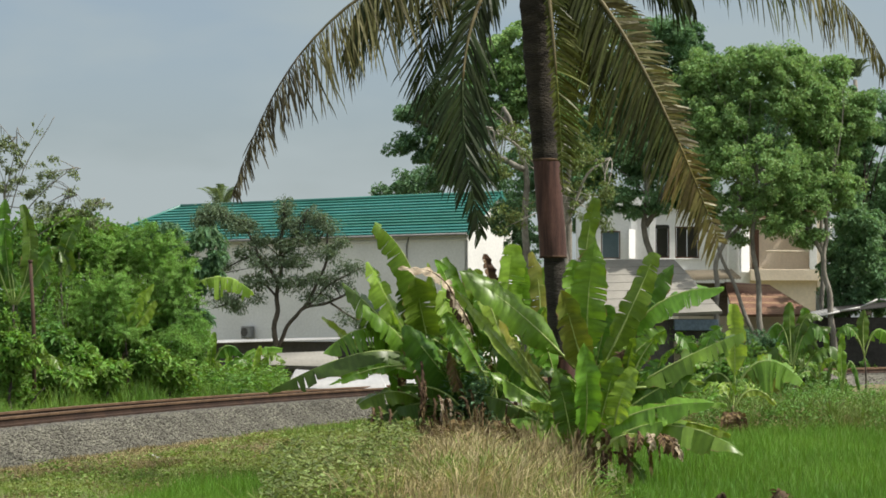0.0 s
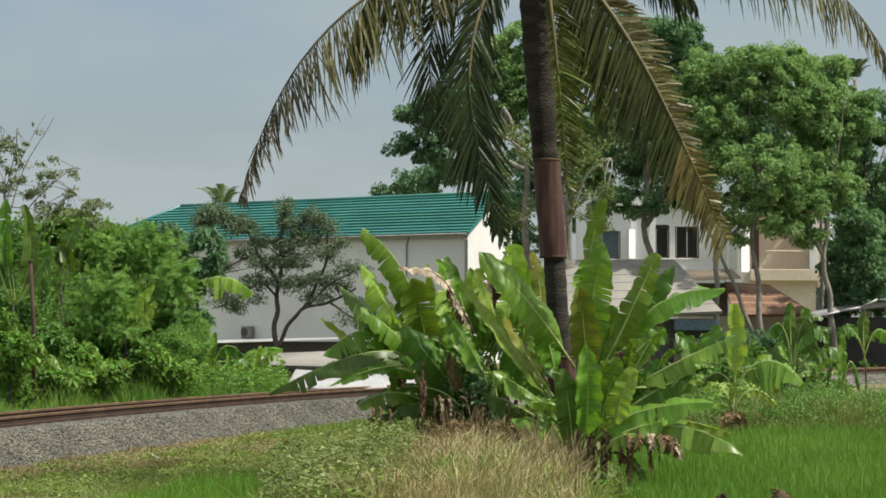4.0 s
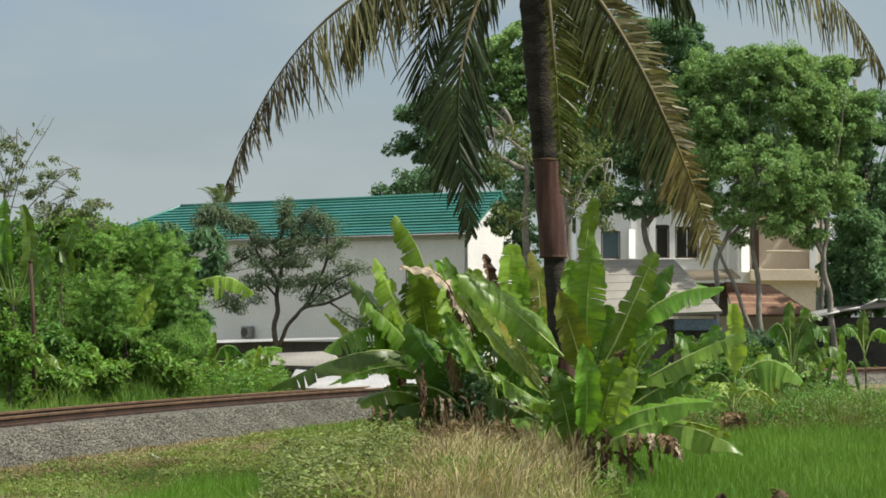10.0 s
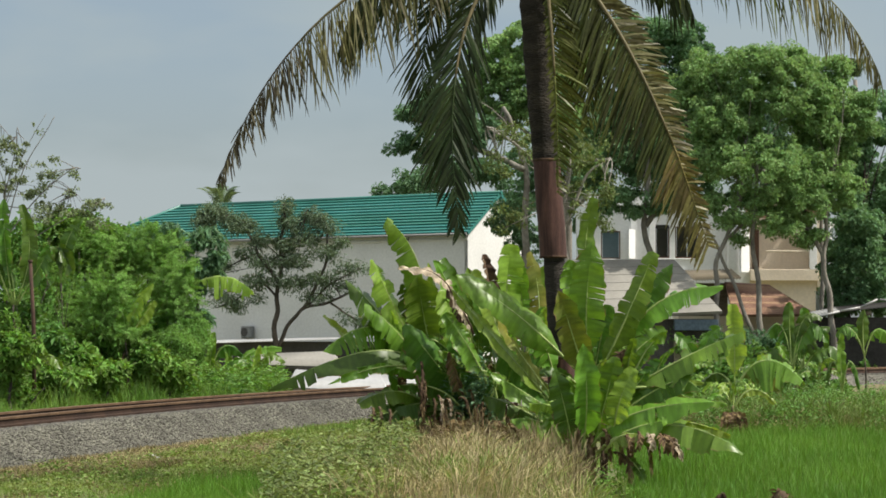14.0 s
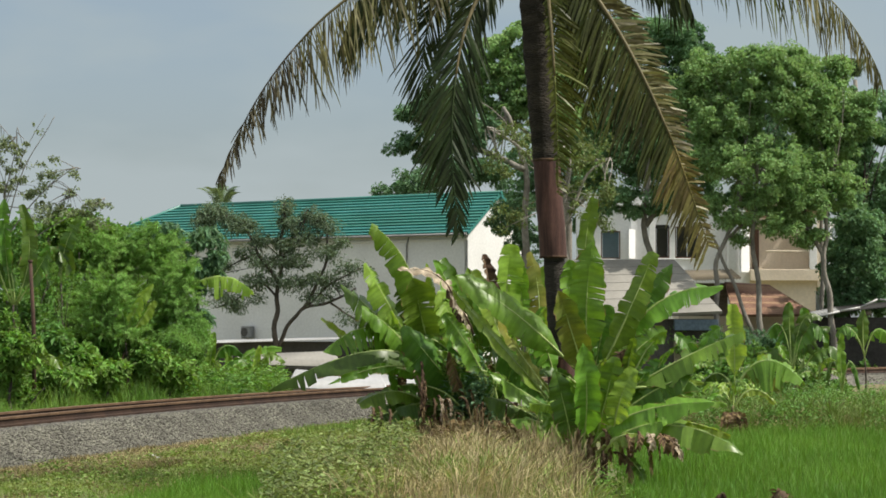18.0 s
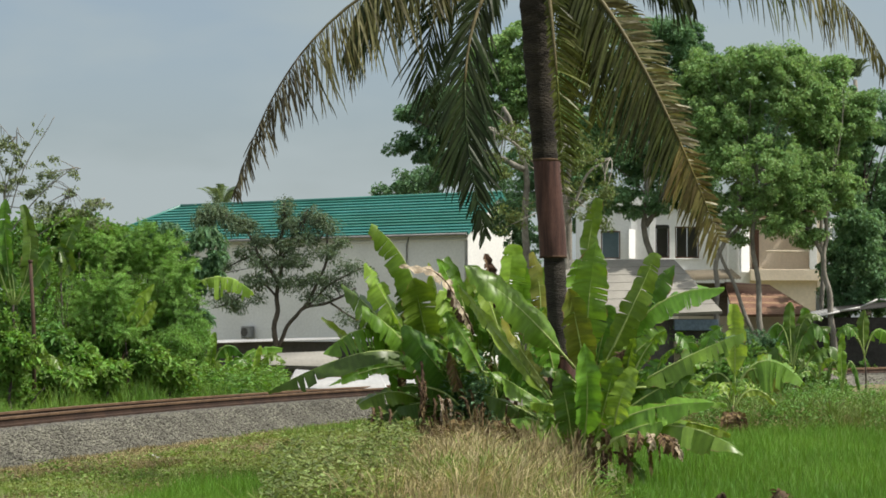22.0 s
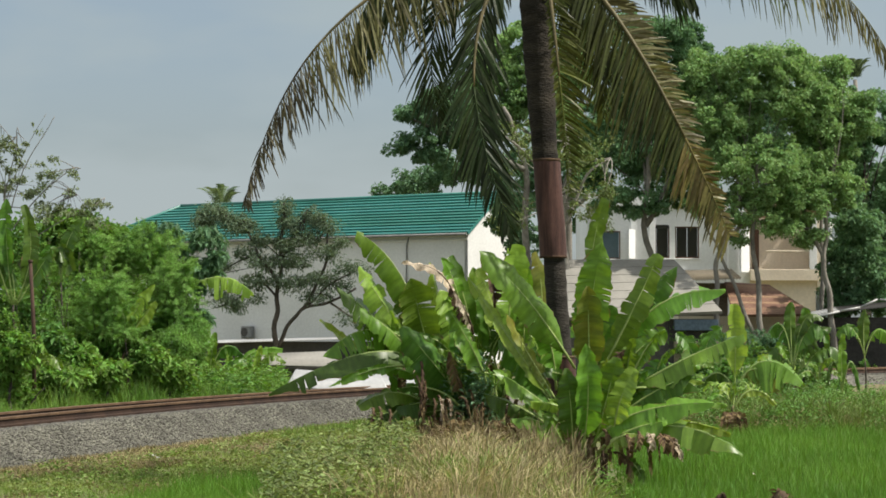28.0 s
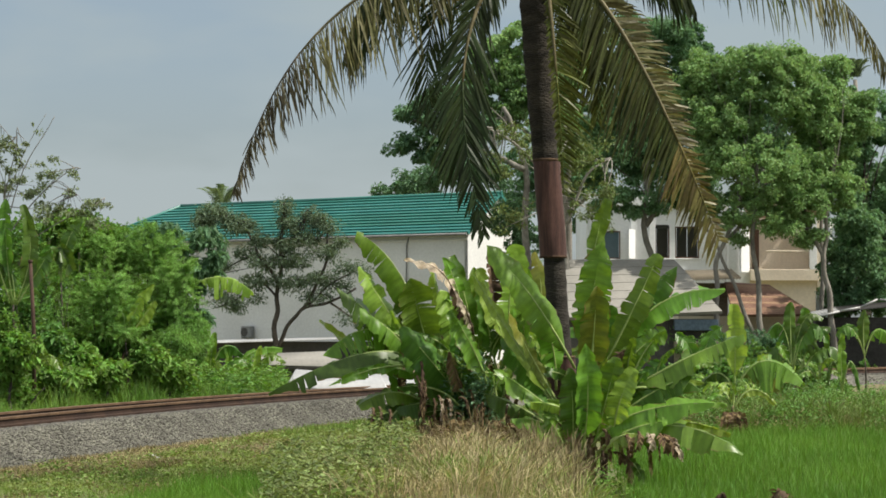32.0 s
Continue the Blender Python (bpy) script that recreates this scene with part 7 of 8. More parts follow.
def frond(a, b, c, length, side=0.35, along=0.35, hang=1.0, face=(0, -1, 0.2), leaf=M_FROND, n=90, sway=2.5, tip=2.0, lean=(1.0, 1.0), start=0.12, seed=1, label="", cut=0.6, tip_leaf=None, thin=0.019, loose=0.10, taper=(0.7, 2.6), edge_leaf=None):
    """A frond whose rachis arches from a by b to c, with two rows of leaflets; the outer part is a piece of its own."""
    rng = random.Random(seed)
    a, b, c = Vector(a), Vector(b), Vector(c)
    loc = a - PALM
    b, c, a = b - a, c - a, Vector((0, 0, 0))
    face = Vector(face).normalized()
    joint = bezier(a, b, c, cut)
    inner, outer, stalk, edge = bmesh.new(), bmesh.new(), bmesh.new(), bmesh.new()
    for s_i in range(n):
        s = start + (1 - start) * (s_i + 0.5) / n
        p = bezier(a, b, c, s)
        t = (bezier(a, b, c, min(1, s + 0.01)) - bezier(a, b, c, s - 0.01)).normalized()
        sv = t.cross(face).normalized()
        size = length * (0.55 + 0.45 * math.sin(min(1.0, s * 1.25) * math.pi * 0.62)) * (1.0 if s < taper[0] else max(0.2, 1 - (s - taper[0]) * taper[1]))
        for k, sg in enumerate((-1, 1)):
            ln = size * lean[k] * rng.choice((1.0, 1.0, 0.9, 0.7)) * rng.uniform(0.68, 1.15)
            if ln < 0.03 or rng.random() < 0.04:
                continue
            drop = hang[k] if isinstance(hang, tuple) else hang
            way = (sv * (sg * (side + rng.uniform(-0.12, 0.12))) + t * (along + rng.uniform(-0.12, 0.12)) + Vector((0, 0, -drop)) + Vector([rng.gauss(0, loose) for _ in range(3)])).normalized()
            w = way.cross(Vector((rng.gauss(0, 0.4), -1, rng.gauss(0, 0.4)))).normalized() * (thin * rng.uniform(0.7, 1.25))
            fall = Vector((0, 0, -0.18 * ln))
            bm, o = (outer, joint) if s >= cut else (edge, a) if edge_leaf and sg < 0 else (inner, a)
            q = p - o
            m = q + way * ln * 0.45 + fall * 0.15
            e = q + way * ln * 0.9 + fall * 0.7
            v = [bm.verts.new(x) for x in (q - w * 0.4, q + w * 0.4, m + w, m - w, e + w * 0.55, e - w * 0.55, q + way * ln + fall)]
            bm.faces.new((v[0], v[1], v[2], v[3]))
            bm.faces.new((v[3], v[2], v[4], v[5]))
            bm.faces.new((v[5], v[4], v[6]))
    k = 12
    pts = [bezier(a, b, c, cut * i / k) for i in range(k + 1)]
    tube(stalk, pts, [0.050 - 0.034 * i / k for i in range(k + 1)], 6)
    ob = part("frond", stalk, M_RACHIS, palm, label, at=loc)
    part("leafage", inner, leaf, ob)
    # leaflets on one side take the sunlit-coloured copy
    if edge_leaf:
        part("sunned_leafage", edge, edge_leaf, ob, "golden leaflets coloured as sunlit")
    else:
        edge.free()
    pts = [bezier(a, b, c, cut + (1 - cut) * i / k) - joint for i in range(k + 1)]
    tube(outer, pts, [0.016 - 0.012 * i / k for i in range(k + 1)], 5)
    end = part("frond_tip", outer, tip_leaf or leaf, ob, at=joint)
    FRONDS.append((ob, loc.copy(), sway, end, joint.copy(), tip, rng.uniform(0, math.tau)))
    return ob


frond((1.43, 33.6, 8.772), (-2.241, 33, 8.526), (-3.326, 32.4, 4.693), 1.476, 0.22, -0.22, 0.95, (0, -0.3, 1), M_FROND_GREY, 125, 2.2, 2.0, thin=0.0145, loose=0.15, tip_leaf=M_FROND_TIP, cut=0.66, taper=(0.38, 1.32), seed=1, label="long drooping frond with hanging leaflets")
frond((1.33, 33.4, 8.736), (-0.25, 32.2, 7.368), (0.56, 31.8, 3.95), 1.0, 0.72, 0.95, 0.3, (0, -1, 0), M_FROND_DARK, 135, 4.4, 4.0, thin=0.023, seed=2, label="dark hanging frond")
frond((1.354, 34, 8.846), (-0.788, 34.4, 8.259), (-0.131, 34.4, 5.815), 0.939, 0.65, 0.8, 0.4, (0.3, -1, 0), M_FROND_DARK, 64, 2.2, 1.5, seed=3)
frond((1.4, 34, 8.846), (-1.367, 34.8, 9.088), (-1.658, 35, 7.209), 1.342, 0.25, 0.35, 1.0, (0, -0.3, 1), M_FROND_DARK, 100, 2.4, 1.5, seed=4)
frond((1.576, 33.2, 8.699), (1.773, 32.4, 7.132), (1.865, 32.4, 4.613), 0.59, 0.9, 0.45, 0.12, (0, -1, 0), M_FROND, 120, 1.2, 1.0, lean=(1.0, 0.25), seed=6, label="thin hanging frond with yellowing leaflets")
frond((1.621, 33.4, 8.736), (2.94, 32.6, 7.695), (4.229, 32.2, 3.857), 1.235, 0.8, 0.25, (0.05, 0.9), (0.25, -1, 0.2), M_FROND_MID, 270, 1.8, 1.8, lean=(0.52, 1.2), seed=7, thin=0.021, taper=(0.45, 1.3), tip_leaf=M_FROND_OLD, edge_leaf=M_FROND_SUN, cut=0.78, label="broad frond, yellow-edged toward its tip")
frond((1.608, 33.5, 8.754), (2.636, 33.8, 8.531), (2.448, 33.6, 5.878), 0.939, 0.6, 0.6, 0.5, (-0.2, -1, 0.1), M_FROND, 70, 2.0, 1.5, seed=8)
frond((1.577, 33.8, 8.902), (5.984, 34.2, 9.681), (7.278, 34.2, 6.804), 1.244, 0.2, 0.3, 1.0, (0, -0.3, 1), M_FROND, 105, 1.4, 1.4, thin=0.013, loose=0.15, taper=(0.5, 1.4), seed=9, tip_leaf=M_FROND_SUN, label="far-reaching drooping frond")
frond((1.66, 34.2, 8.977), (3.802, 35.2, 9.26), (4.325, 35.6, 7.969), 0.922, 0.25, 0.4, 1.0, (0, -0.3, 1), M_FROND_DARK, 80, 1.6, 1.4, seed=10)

# The unseen rest of the crown, added for its shade: upright and spreading fronds.
crown_rng = random.Random(77)
for i in range(6):
    az = math.tau * i / 6 + crown_rng.uniform(-0.12, 0.12)
    el = crown_rng.uniform(0.45, 1.15)
    out = Vector((math.cos(az), math.sin(az), 0))
    hub = Vector((1.521, 33.6, 8.819)) + out * 0.12 + Vector((0, 0, 0.15))
    ln = crown_rng.uniform(4.0, 4.8)
    frond(hub, hub + out * ln * 0.5 * math.cos(el) + Vector((0, 0, ln * 0.75 * math.sin(el))), hub + out * ln * 0.9 * math.cos(el * 0.55) + Vector((0, 0, ln * (0.75 * math.sin(el) - 0.12))), 1.0,
          0.75, 0.5, 0.3, (-out.x * 0.5, -out.y * 0.5, 1), M_FROND, 45, 1.8, 1.2, seed=200 + i)


# Far palms over the roofs.
def far_palm(x, y, d, r, seed):
    k = d / 3688.4
    rng = random.Random(seed)
    top = Vector(((x - 784) * k, d, 2.6 + (574 - y) * k))
    base = Vector((top.x + 0.5, d, float(ground_z(top.x, d))))
    ob = empty("far_palm", base, "distant coconut palm crown over the roofs", "palm tree", "distant palms")
    part("trunk", tube(bmesh.new(), [Vector((0, 0, -0.3)), (top - base) * 0.5 + Vector((0.2, 0, 0)), top - base], [0.2, 0.16, 0.14], 8), M_BARK, ob)
    for i in range(13):
        az, el = math.tau * i / 13 + rng.uniform(-0.2, 0.2), rng.uniform(1.0, 1.55)
        out = Vector((math.cos(az), math.sin(az), 0))
        ln = r * rng.uniform(0.8, 1.15)
        a = top - base
        b = a + out * ln * 0.5 * math.cos(el) + Vector((0, 0, ln * 0.75 * math.sin(el)))
        c = a + out * ln * 0.8 * math.cos(el * 0.7) + Vector((0, 0, ln * (0.95 * math.sin(el) - 0.25)))
        bm = bmesh.new()
        for j in range(34):
            s = 0.1 + 0.9 * j / 34
            p = bezier(a, b, c, s)
            t = (c - a).normalized()
            sd = t.cross(Vector((0, 0, 1))).normalized()
            for sg in (-1, 1):
                e = p + (sd * sg * 0.7 + t * 0.6 + Vector((0, 0, -0.5))).normalized() * r * 0.25 * (1 - 0.5 * s)
                w = t * 0.035
                bm.faces.new([bm.verts.new(q) for q in (p - w, p + w, e)])
        part("frond", bm, M_LEAF_G, ob)


far_palm(392, 374, 150, 2.6, 41)
far_palm(1516, 140, 140, 1.9, 42)

# ---- field plants ----
rng = np.random.default_rng(9)


def roots(n, x0, x1, y0, y1, keep=None):
    """Points scattered over the ground."""
    p = np.stack((rng.uniform(x0, x1, n), rng.uniform(y0, y1, n)), 1)
    if keep is not None:
        p = p[keep(p[:, 0], p[:, 1])]
    return np.column_stack((p, ground_z(p[:, 0], p[:, 1])))


def on_bund(x, y):
    return (np.abs(x - (0.5 + 0.05 * (y - 30))) < 2.1) & (y < 38.5)


def in_rice(x, y):
    right = (x > 0.5 + 0.05 * (y - 30) + 2.3 + 0.15 * np.sin(y * 3)) & (y < 46.5 + 0.6 * np.sin(x)) & (from_track(x, y) < -3.2)
    left = (x < 0.5 + 0.05 * (y - 30) - 1.8) & (x > -5.2 + 0.14 * (y - 24)) & (y < 33.6 + 0.5 * np.sin(x * 2)) & (from_track(x, y) < -4.6)
    return right | left


p = roots(150000, -7, 13, 23.5, 47, in_rice)
n = len(p)
ob = blades("rice_plants", M_RICE, p, rng.uniform(0.22, 0.42, n), rng.uniform(0.008, 0.014, n), rng.uniform(0.03, 0.14, n), rng)
tagged(ob, "dense young green rice plants filling the paddy field", "rice", kind="stuff")

# keeps scattered grass within the camera's wedge of view
in_view = lambda x, y: np.abs(x) < 0.225 * y + 0.4
patchy = lambda x, y: np.sin(x * 1.3 + 0.5 * np.sin(y * 0.9)) * np.sin(y * 0.8 + 1.1 * np.sin(x * 0.7))
p = roots(420000, -11, 13, 25, 62, lambda x, y: ~in_rice(x, y) & (from_track(x, y) < -2.45) & ((from_track(x, y) < -3.6) | (rng.random(len(x)) < 0.08)) & (patchy(x, y) < -0.05 + 0.7 * rng.random(len(x))) & in_view(x, y) & (rng.random(len(x)) < np.clip(1.5 - (y - 30) / 40, 0.3, 1)))
n = len(p)
ob = blades("verge_grass", M_GRASS, p, rng.uniform(0.02, 0.10, n) * (1 + 1.2 * (p[:, 1] > 46)), rng.uniform(0.008, 0.018, n), rng.uniform(0.02, 0.10, n), rng)
tagged(ob, "short green and browning grass on the rail verge", "grass", kind="stuff")

p = roots(260000, -11, 2, 28, 60, lambda x, y: (from_track(x, y) < -2.2) & (from_track(x, y) > -3.5 - 0.5 * np.sin(x * 2.1) - 0.3 * np.sin(x * 5.3 + y)) & (rng.random(len(x)) < 0.75) & in_view(x, y))
n = len(p)
ob = blades("ballast_foot_grass", M_BROWNGRASS, p, rng.uniform(0.02, 0.09, n), rng.uniform(0.010, 0.018, n), rng.uniform(0.03, 0.12, n), rng)
tagged(ob, "flattened brown grass along the ballast foot", "grass", kind="stuff")

p = roots(16000, -7.4, -3.9, 34.6, 38.6, lambda x, y: ((x + 5.55) / 1.0 - 0.3 * (y - 36.9)) ** 2 + ((y - 36.9) / 1.2) ** 2 < 0.75 + 0.5 * rng.random(len(x)))
n = len(p)
ob = blades("bare_patch_grass", M_BROWNGRASS, p, rng.uniform(0.05, 0.13, n), rng.uniform(0.008, 0.018, n), rng.uniform(0.04, 0.14, n), rng)
tagged(ob, "dead tan grass on a bare patch of the verge", "grass", kind="stuff")

p = roots(100000, -11, 6, 28, 60, lambda x, y: (from_track(x, y) < -2.3) & ((from_track(x, y) > -3.5 - 0.5 * np.sin(x * 2.1)) | (patchy(x, y) > 0.0) & (x < -1.5) & ~in_rice(x, y)) & in_view(x, y))
n = len(p)
ob = blades("brown_verge_grass", M_BROWNGRASS, p, rng.uniform(0.03, 0.12, n), rng.uniform(0.008, 0.016, n), rng.uniform(0.03, 0.10, n), rng)
tagged(ob, "trodden brown grass along the ballast foot", "grass", kind="stuff")

p = roots(70000, -11, 20, 38, 90, lambda x, y: (from_track(x, y) > 2.2) & (from_track(x, y) < 9.0) & ((x < -0.085 * y) | (x > 0.1 * y)))
n = len(p)
ob = blades("far_verge_grass", M_LEAF_E, p, rng.uniform(0.15, 0.6, n), rng.uniform(0.012, 0.025, n), rng.uniform(0.05, 0.25, n), rng)
tagged(ob, "tall green grass along the far side of the railway", "grass", kind="stuff")


p = roots(60000, -11, -2, 38, 70, lambda x, y: (from_track(x, y) > 2.3) & (from_track(x, y) < 4.2) & (x < -0.07 * y) & ((x < -0.123 * y) | (rng.random(len(x)) < 0.35)))
n = len(p)
ob = blades("tall_verge_grass", M_LEAF_E, p, rng.uniform(0.35, 0.95, n) * (0.8 + 0.35 * np.sin(p[:, 0] * 1.9 + p[:, 1])), rng.uniform(0.012, 0.024, n), rng.uniform(0.08, 0.3, n), rng)
tagged(ob, "knee-high bright green grass right behind the rails", "grass", kind="stuff")


def tussocks(name, label, material, centres, each, hi, spread, width):
    """Grass growing in tufts that fan out from their middles."""
    k = len(centres)
    i = np.repeat(np.arange(k), each)
    n = len(i)
    off = rng.normal(0, spread, (n, 2))
    root = centres[i] + np.column_stack((off, np.zeros(n)))
    tall = hi * rng.uniform(0.45, 1.1, k)[i] * rng.uniform(0.6, 1.1, n)
    az = rng.uniform(0, math.tau, n)
    side = np.stack((np.cos(az), np.sin(az) * 0.4, np.zeros(n)), 1) * width * rng.uniform(0.7, 1.3, (n, 1)) * 0.5
    fan = np.column_stack((off, np.zeros(n))) * 1.3 + rng.normal(0, 0.10, (n, 3)) * np.array((1, 1, 0))
    up = np.zeros((n, 3))
    up[:, 2] = tall
    v = np.empty((n, 7, 3))
    v[:, 0], v[:, 1] = root - side, root + side
    v[:, 2], v[:, 3] = root + up * 0.7 + fan * 0.45 + side * 0.7, root + up * 0.7 + fan * 0.45 - side * 0.7
    v[:, 4], v[:, 5] = root + up * 0.88 + fan * 0.8 + side * 1.5, root + up * 0.88 + fan * 0.8 - side * 1.5
    v[:, 6] = root + up + fan * 1.15
    f = [g for q in range(0, n * 7, 7) for g in ((q, q + 1, q + 2, q + 3), (q + 3, q + 2, q + 4, q + 5), (q + 5, q + 4, q + 6))]
    return tagged(sheet(name, v.reshape(-1, 3), f, material), label, "grass", kind="stuff")


tussocks("dry_grass", "tall straw-coloured dry grass tufts on the field bund", M_STRAW,
         roots(330, -1.4, 2.0, 24.3, 34.0, lambda x, y: (x < 0.064 * y) & ((y < 31.0) | (x < 0.65)) & (y < 33.0 + 0.8 * np.sin(5 * x)) & (rng.random(len(x)) < np.where(x < 0.75, np.clip(1.25 - np.abs(x) / 1.4, 0.1, 1), 0.38))), 34, 0.58, 0.12, 0.0052)
tussocks("brown_grass", "thin brown seeding grass stalks on the field bund", M_BROWNGRASS, roots(240, -1.5, 1.9, 24.5, 34.0, lambda x, y: x < 0.063 * y), 12, 0.74, 0.08, 0.006)
tussocks("green_grass_tufts", "green grass tufts on the field bund", M_GRASS, roots(230, -2.3, 2.2, 25.0, 35, lambda x, y: (x < 0.060 * y) | (rng.random(len(x)) < 0.2)), 40, 0.48, 0.10, 0.010)
tussocks("standing_stalks", "upright brown dry stalks before the banana stems", M_BROWNGRASS, roots(46, 1.15, 1.95, 28.5, 31.5), 9, 0.85, 0.05, 0.010)
tussocks("bank_grass_tufts", "long green grass tufts on the bank behind the rice", M_BANKGRASS, roots(300, 3.0, 15, 46.3, 60, lambda x, y: (from_track(x, y) < -2.7) & (patchy(x, y) < 0.3)), 45, 0.75, 0.16, 0.013)
tussocks("bank_dry_tufts", "browning grass tufts on the bank behind the rice", M_BROWNGRASS, roots(110, 3.0, 15, 46.3, 58, lambda x, y: from_track(x, y) < -2.7), 30, 0.5, 0.16, 0.009)


def weeds(name, label, n_plants, x0, x1, y0, y1, hi, per, size, leaf, keep=None):
    """Low leafy weeds: leaves scattered up thin stems."""
    p = roots(n_plants, x0, x1, y0, y1, keep)
    k = len(p)
    i = rng.integers(0, k, k * per)
    h = hi * rng.uniform(0.4, 1.1, k)
    f = rng.uniform(0.1, 1, len(i))
    pos = p[i] + np.stack((rng.normal(0, 0.10, len(i)), rng.normal(0, 0.10, len(i)), f * h[i]), 1)
    way = np.stack((rng.normal(0, 1, len(i)), rng.normal(0, 1, len(i)), rng.uniform(-0.3, 0.6, len(i))), 1)
    ob = leaf_cloud(name, leaf, None, pos, way, size * rng.uniform(0.5, 1.4, len(i)), 0.45, rng)
    return tagged(ob, label, "weeds", kind="stuff")


weedy = lambda x, y: (x > -0.082 * y) & (x < -0.016 * y) & (np.sin(3.1 * x + y) > -0.75)
weeds("bund_weeds", "leafy green weeds on the field bund", 330, -2.6, -0.5, 24.5, 33, 0.6, 45, 0.095, M_GRASS, lambda x, y: on_bund(x, y))
weeds("dark_bund_weeds", "tall deep green leafy weeds on the field bund", 210, -2.7, -0.4, 25.5, 33.2, 0.9, 50, 0.09, M_LEAF_C, weedy)
weeds("pale_bund_weeds", "tall pale green leafy weeds on the field bund", 190, -2.7, -0.4, 24.5, 33, 1.0, 62, 0.075, M_WEED_PALE, weedy)
weeds("bund_weeds", "leafy green weeds among the dry grass", 60, 0.2, 2.8, 29, 36, 0.5, 50, 0.06, M_LEAF_E)
off_rice = lambda x, y: ~in_rice(x, y) & ~on_bund(x, y) & (from_track(x, y) < -3.7 - 0.4 * np.sin(x * 2.1)) & (patchy(x * 1.7, y * 1.7) > -0.35)
weeds("verge_weeds", "low broad-leaved weeds on the rail verge", 1300, -9, 0.5, 27, 46, 0.22, 14, 0.07, M_GRASS, off_rice)
weeds("pale_verge_weeds", "small pale weeds on the rail verge", 900, -9, 0.5, 27, 46, 0.26, 16, 0.06, M_WEED_PALE, off_rice)
weeds("dead_verge_leaves", "scattered dry leaves on the rail verge", 900, -9, 0.5, 28, 48, 0.07, 8, 0.07, M_DRY, lambda x, y: ~in_rice(x, y) & (from_track(x, y) < -2.6))
weeds("bank_weeds", "tangled green weeds on the bank behind the rice", 1000, 3.0, 15, 46.5, 60, 0.85, 60, 0.085, M_LEAF_H, lambda x, y: (from_track(x, y) < -2.6) & (patchy(x * 1.4, y) > -0.1))
weeds("dry_bank_weeds", "browning weeds on the bank behind the rice", 330, 3.0, 15, 46, 58, 0.5, 34, 0.07, M_BROWNGRASS, lambda x, y: (from_track(x, y) < -2.6))
weeds("trackside_weeds", "thick green weeds and vines along the railway", 2600, -11, -3, 40, 66, 0.95, 60, 0.085, M_LEAF_E, lambda x, y: (from_track(x, y) > 3.2) & (from_track(x, y) < 6.5) & (x < -0.082 * y))
by_sheds = lambda x, y: (from_track(x, y) > 2.7) & (from_track(x, y) < 7.5) & (x > -0.125 * y) & (x < -0.076 * y)
weeds("verge_herbs", "broad-leaved green herbs in the grass before the sheds", 700, -9, -4, 46, 74, 0.95, 26, 0.21, M_LEAF_H, by_sheds)
weeds("pale_verge_herbs", "bright leafy herbs in the grass before the sheds", 420, -9, -4, 46, 74, 1.15, 26, 0.17, M_LEAF_E, by_sheds)
weeds("shaded_vine", "dark green vine tangled between the banana stems", 75, 0.05, 0.85, 35.0, 36.4, 1.6, 60, 0.12, M_LEAF_A)
weeds("dry_litter", "curled dry leaves under the banana plants", 230, -0.3, 2.0, 31.2, 34.6, 0.55, 22, 0.15, M_DRY)


def straw_heap(x, d, z, w, m, label):
    """A small heap of dried stalks standing in the near field."""
    k = Vector((x, d, float(ground_z(x, d))))
    ob = empty("straw_heap", k, label, "straw heap", "heaps in the field")
    r = np.random.default_rng(int(x * 100))
    n = 260
    az, f = r.uniform(0, math.tau, n), r.uniform(0, 1, n) ** 0.6
    hgt = (z - k.z) * (1 - 0.45 * f ** 2) * r.uniform(0.55, 1.02, n)
    pos = np.stack((np.cos(az) * f * w, np.sin(az) * f * w, hgt * r.uniform(0.5, 1, n)), 1)
    leaf_cloud("stalks", m, ob, pos, np.stack((np.cos(az), np.sin(az), r.normal(0.3, 0.6, n)), 1), r.uniform(0.06, 0.16, n), 0.5, r)
    part("core", tube(bmesh.new(), [(0, 0, -0.05), (0, 0, (z - k.z) * 0.5), (0, 0, (z - k.z) * 0.85)], [w * 0.8, w * 0.7, w * 0.25], 9), M_DRYDARK, ob)


straw_heap(3.602, 27.0, 0.457, 0.10, M_DRYDARK, "dark dried stalk heap in the near field")
straw_heap(4.363, 27.0, 0.522, 0.20, M_DRY, "brown dried stalk heap in the near field")

def litter_scrap(x, d, w, label):
    """A crumpled scrap of thin white plastic lying in the grass."""
    r = random.Random(int(abs(x) * 100))
    ob = empty("litter_scrap", (x, d, float(ground_z(x, d)) + 0.10), label, "litter", "litter on the verge")
    bm = bmesh.new()
    grid = [[bm.verts.new(((i / 4 - 0.5) * w * r.uniform(0.7, 1.2), (j / 3 - 0.5) * w * r.uniform(0.7, 1.2), r.uniform(0, 0.35) * w)) for j in range(4)] for i in range(5)]
    for i in range(4):
        for j in range(3):
            bm.faces.new((grid[i][j], grid[i + 1][j], grid[i + 1][j + 1], grid[i][j + 1]))
    ext = bmesh.ops.extrude_face_region(bm, geom=list(bm.faces))
    bmesh.ops.translate(bm, verts=[v for v in ext["geom"] if isinstance(v, bmesh.types.BMVert)], vec=(0, 0, 0.003))
    part("film", bm, M_WHITE, ob)


litter_scrap(-5.22, 37.6, 0.13, "crumpled white plastic scrap on the grass")
litter_scrap(-5.05, 37.1, 0.07, "small torn white plastic scrap on the grass")

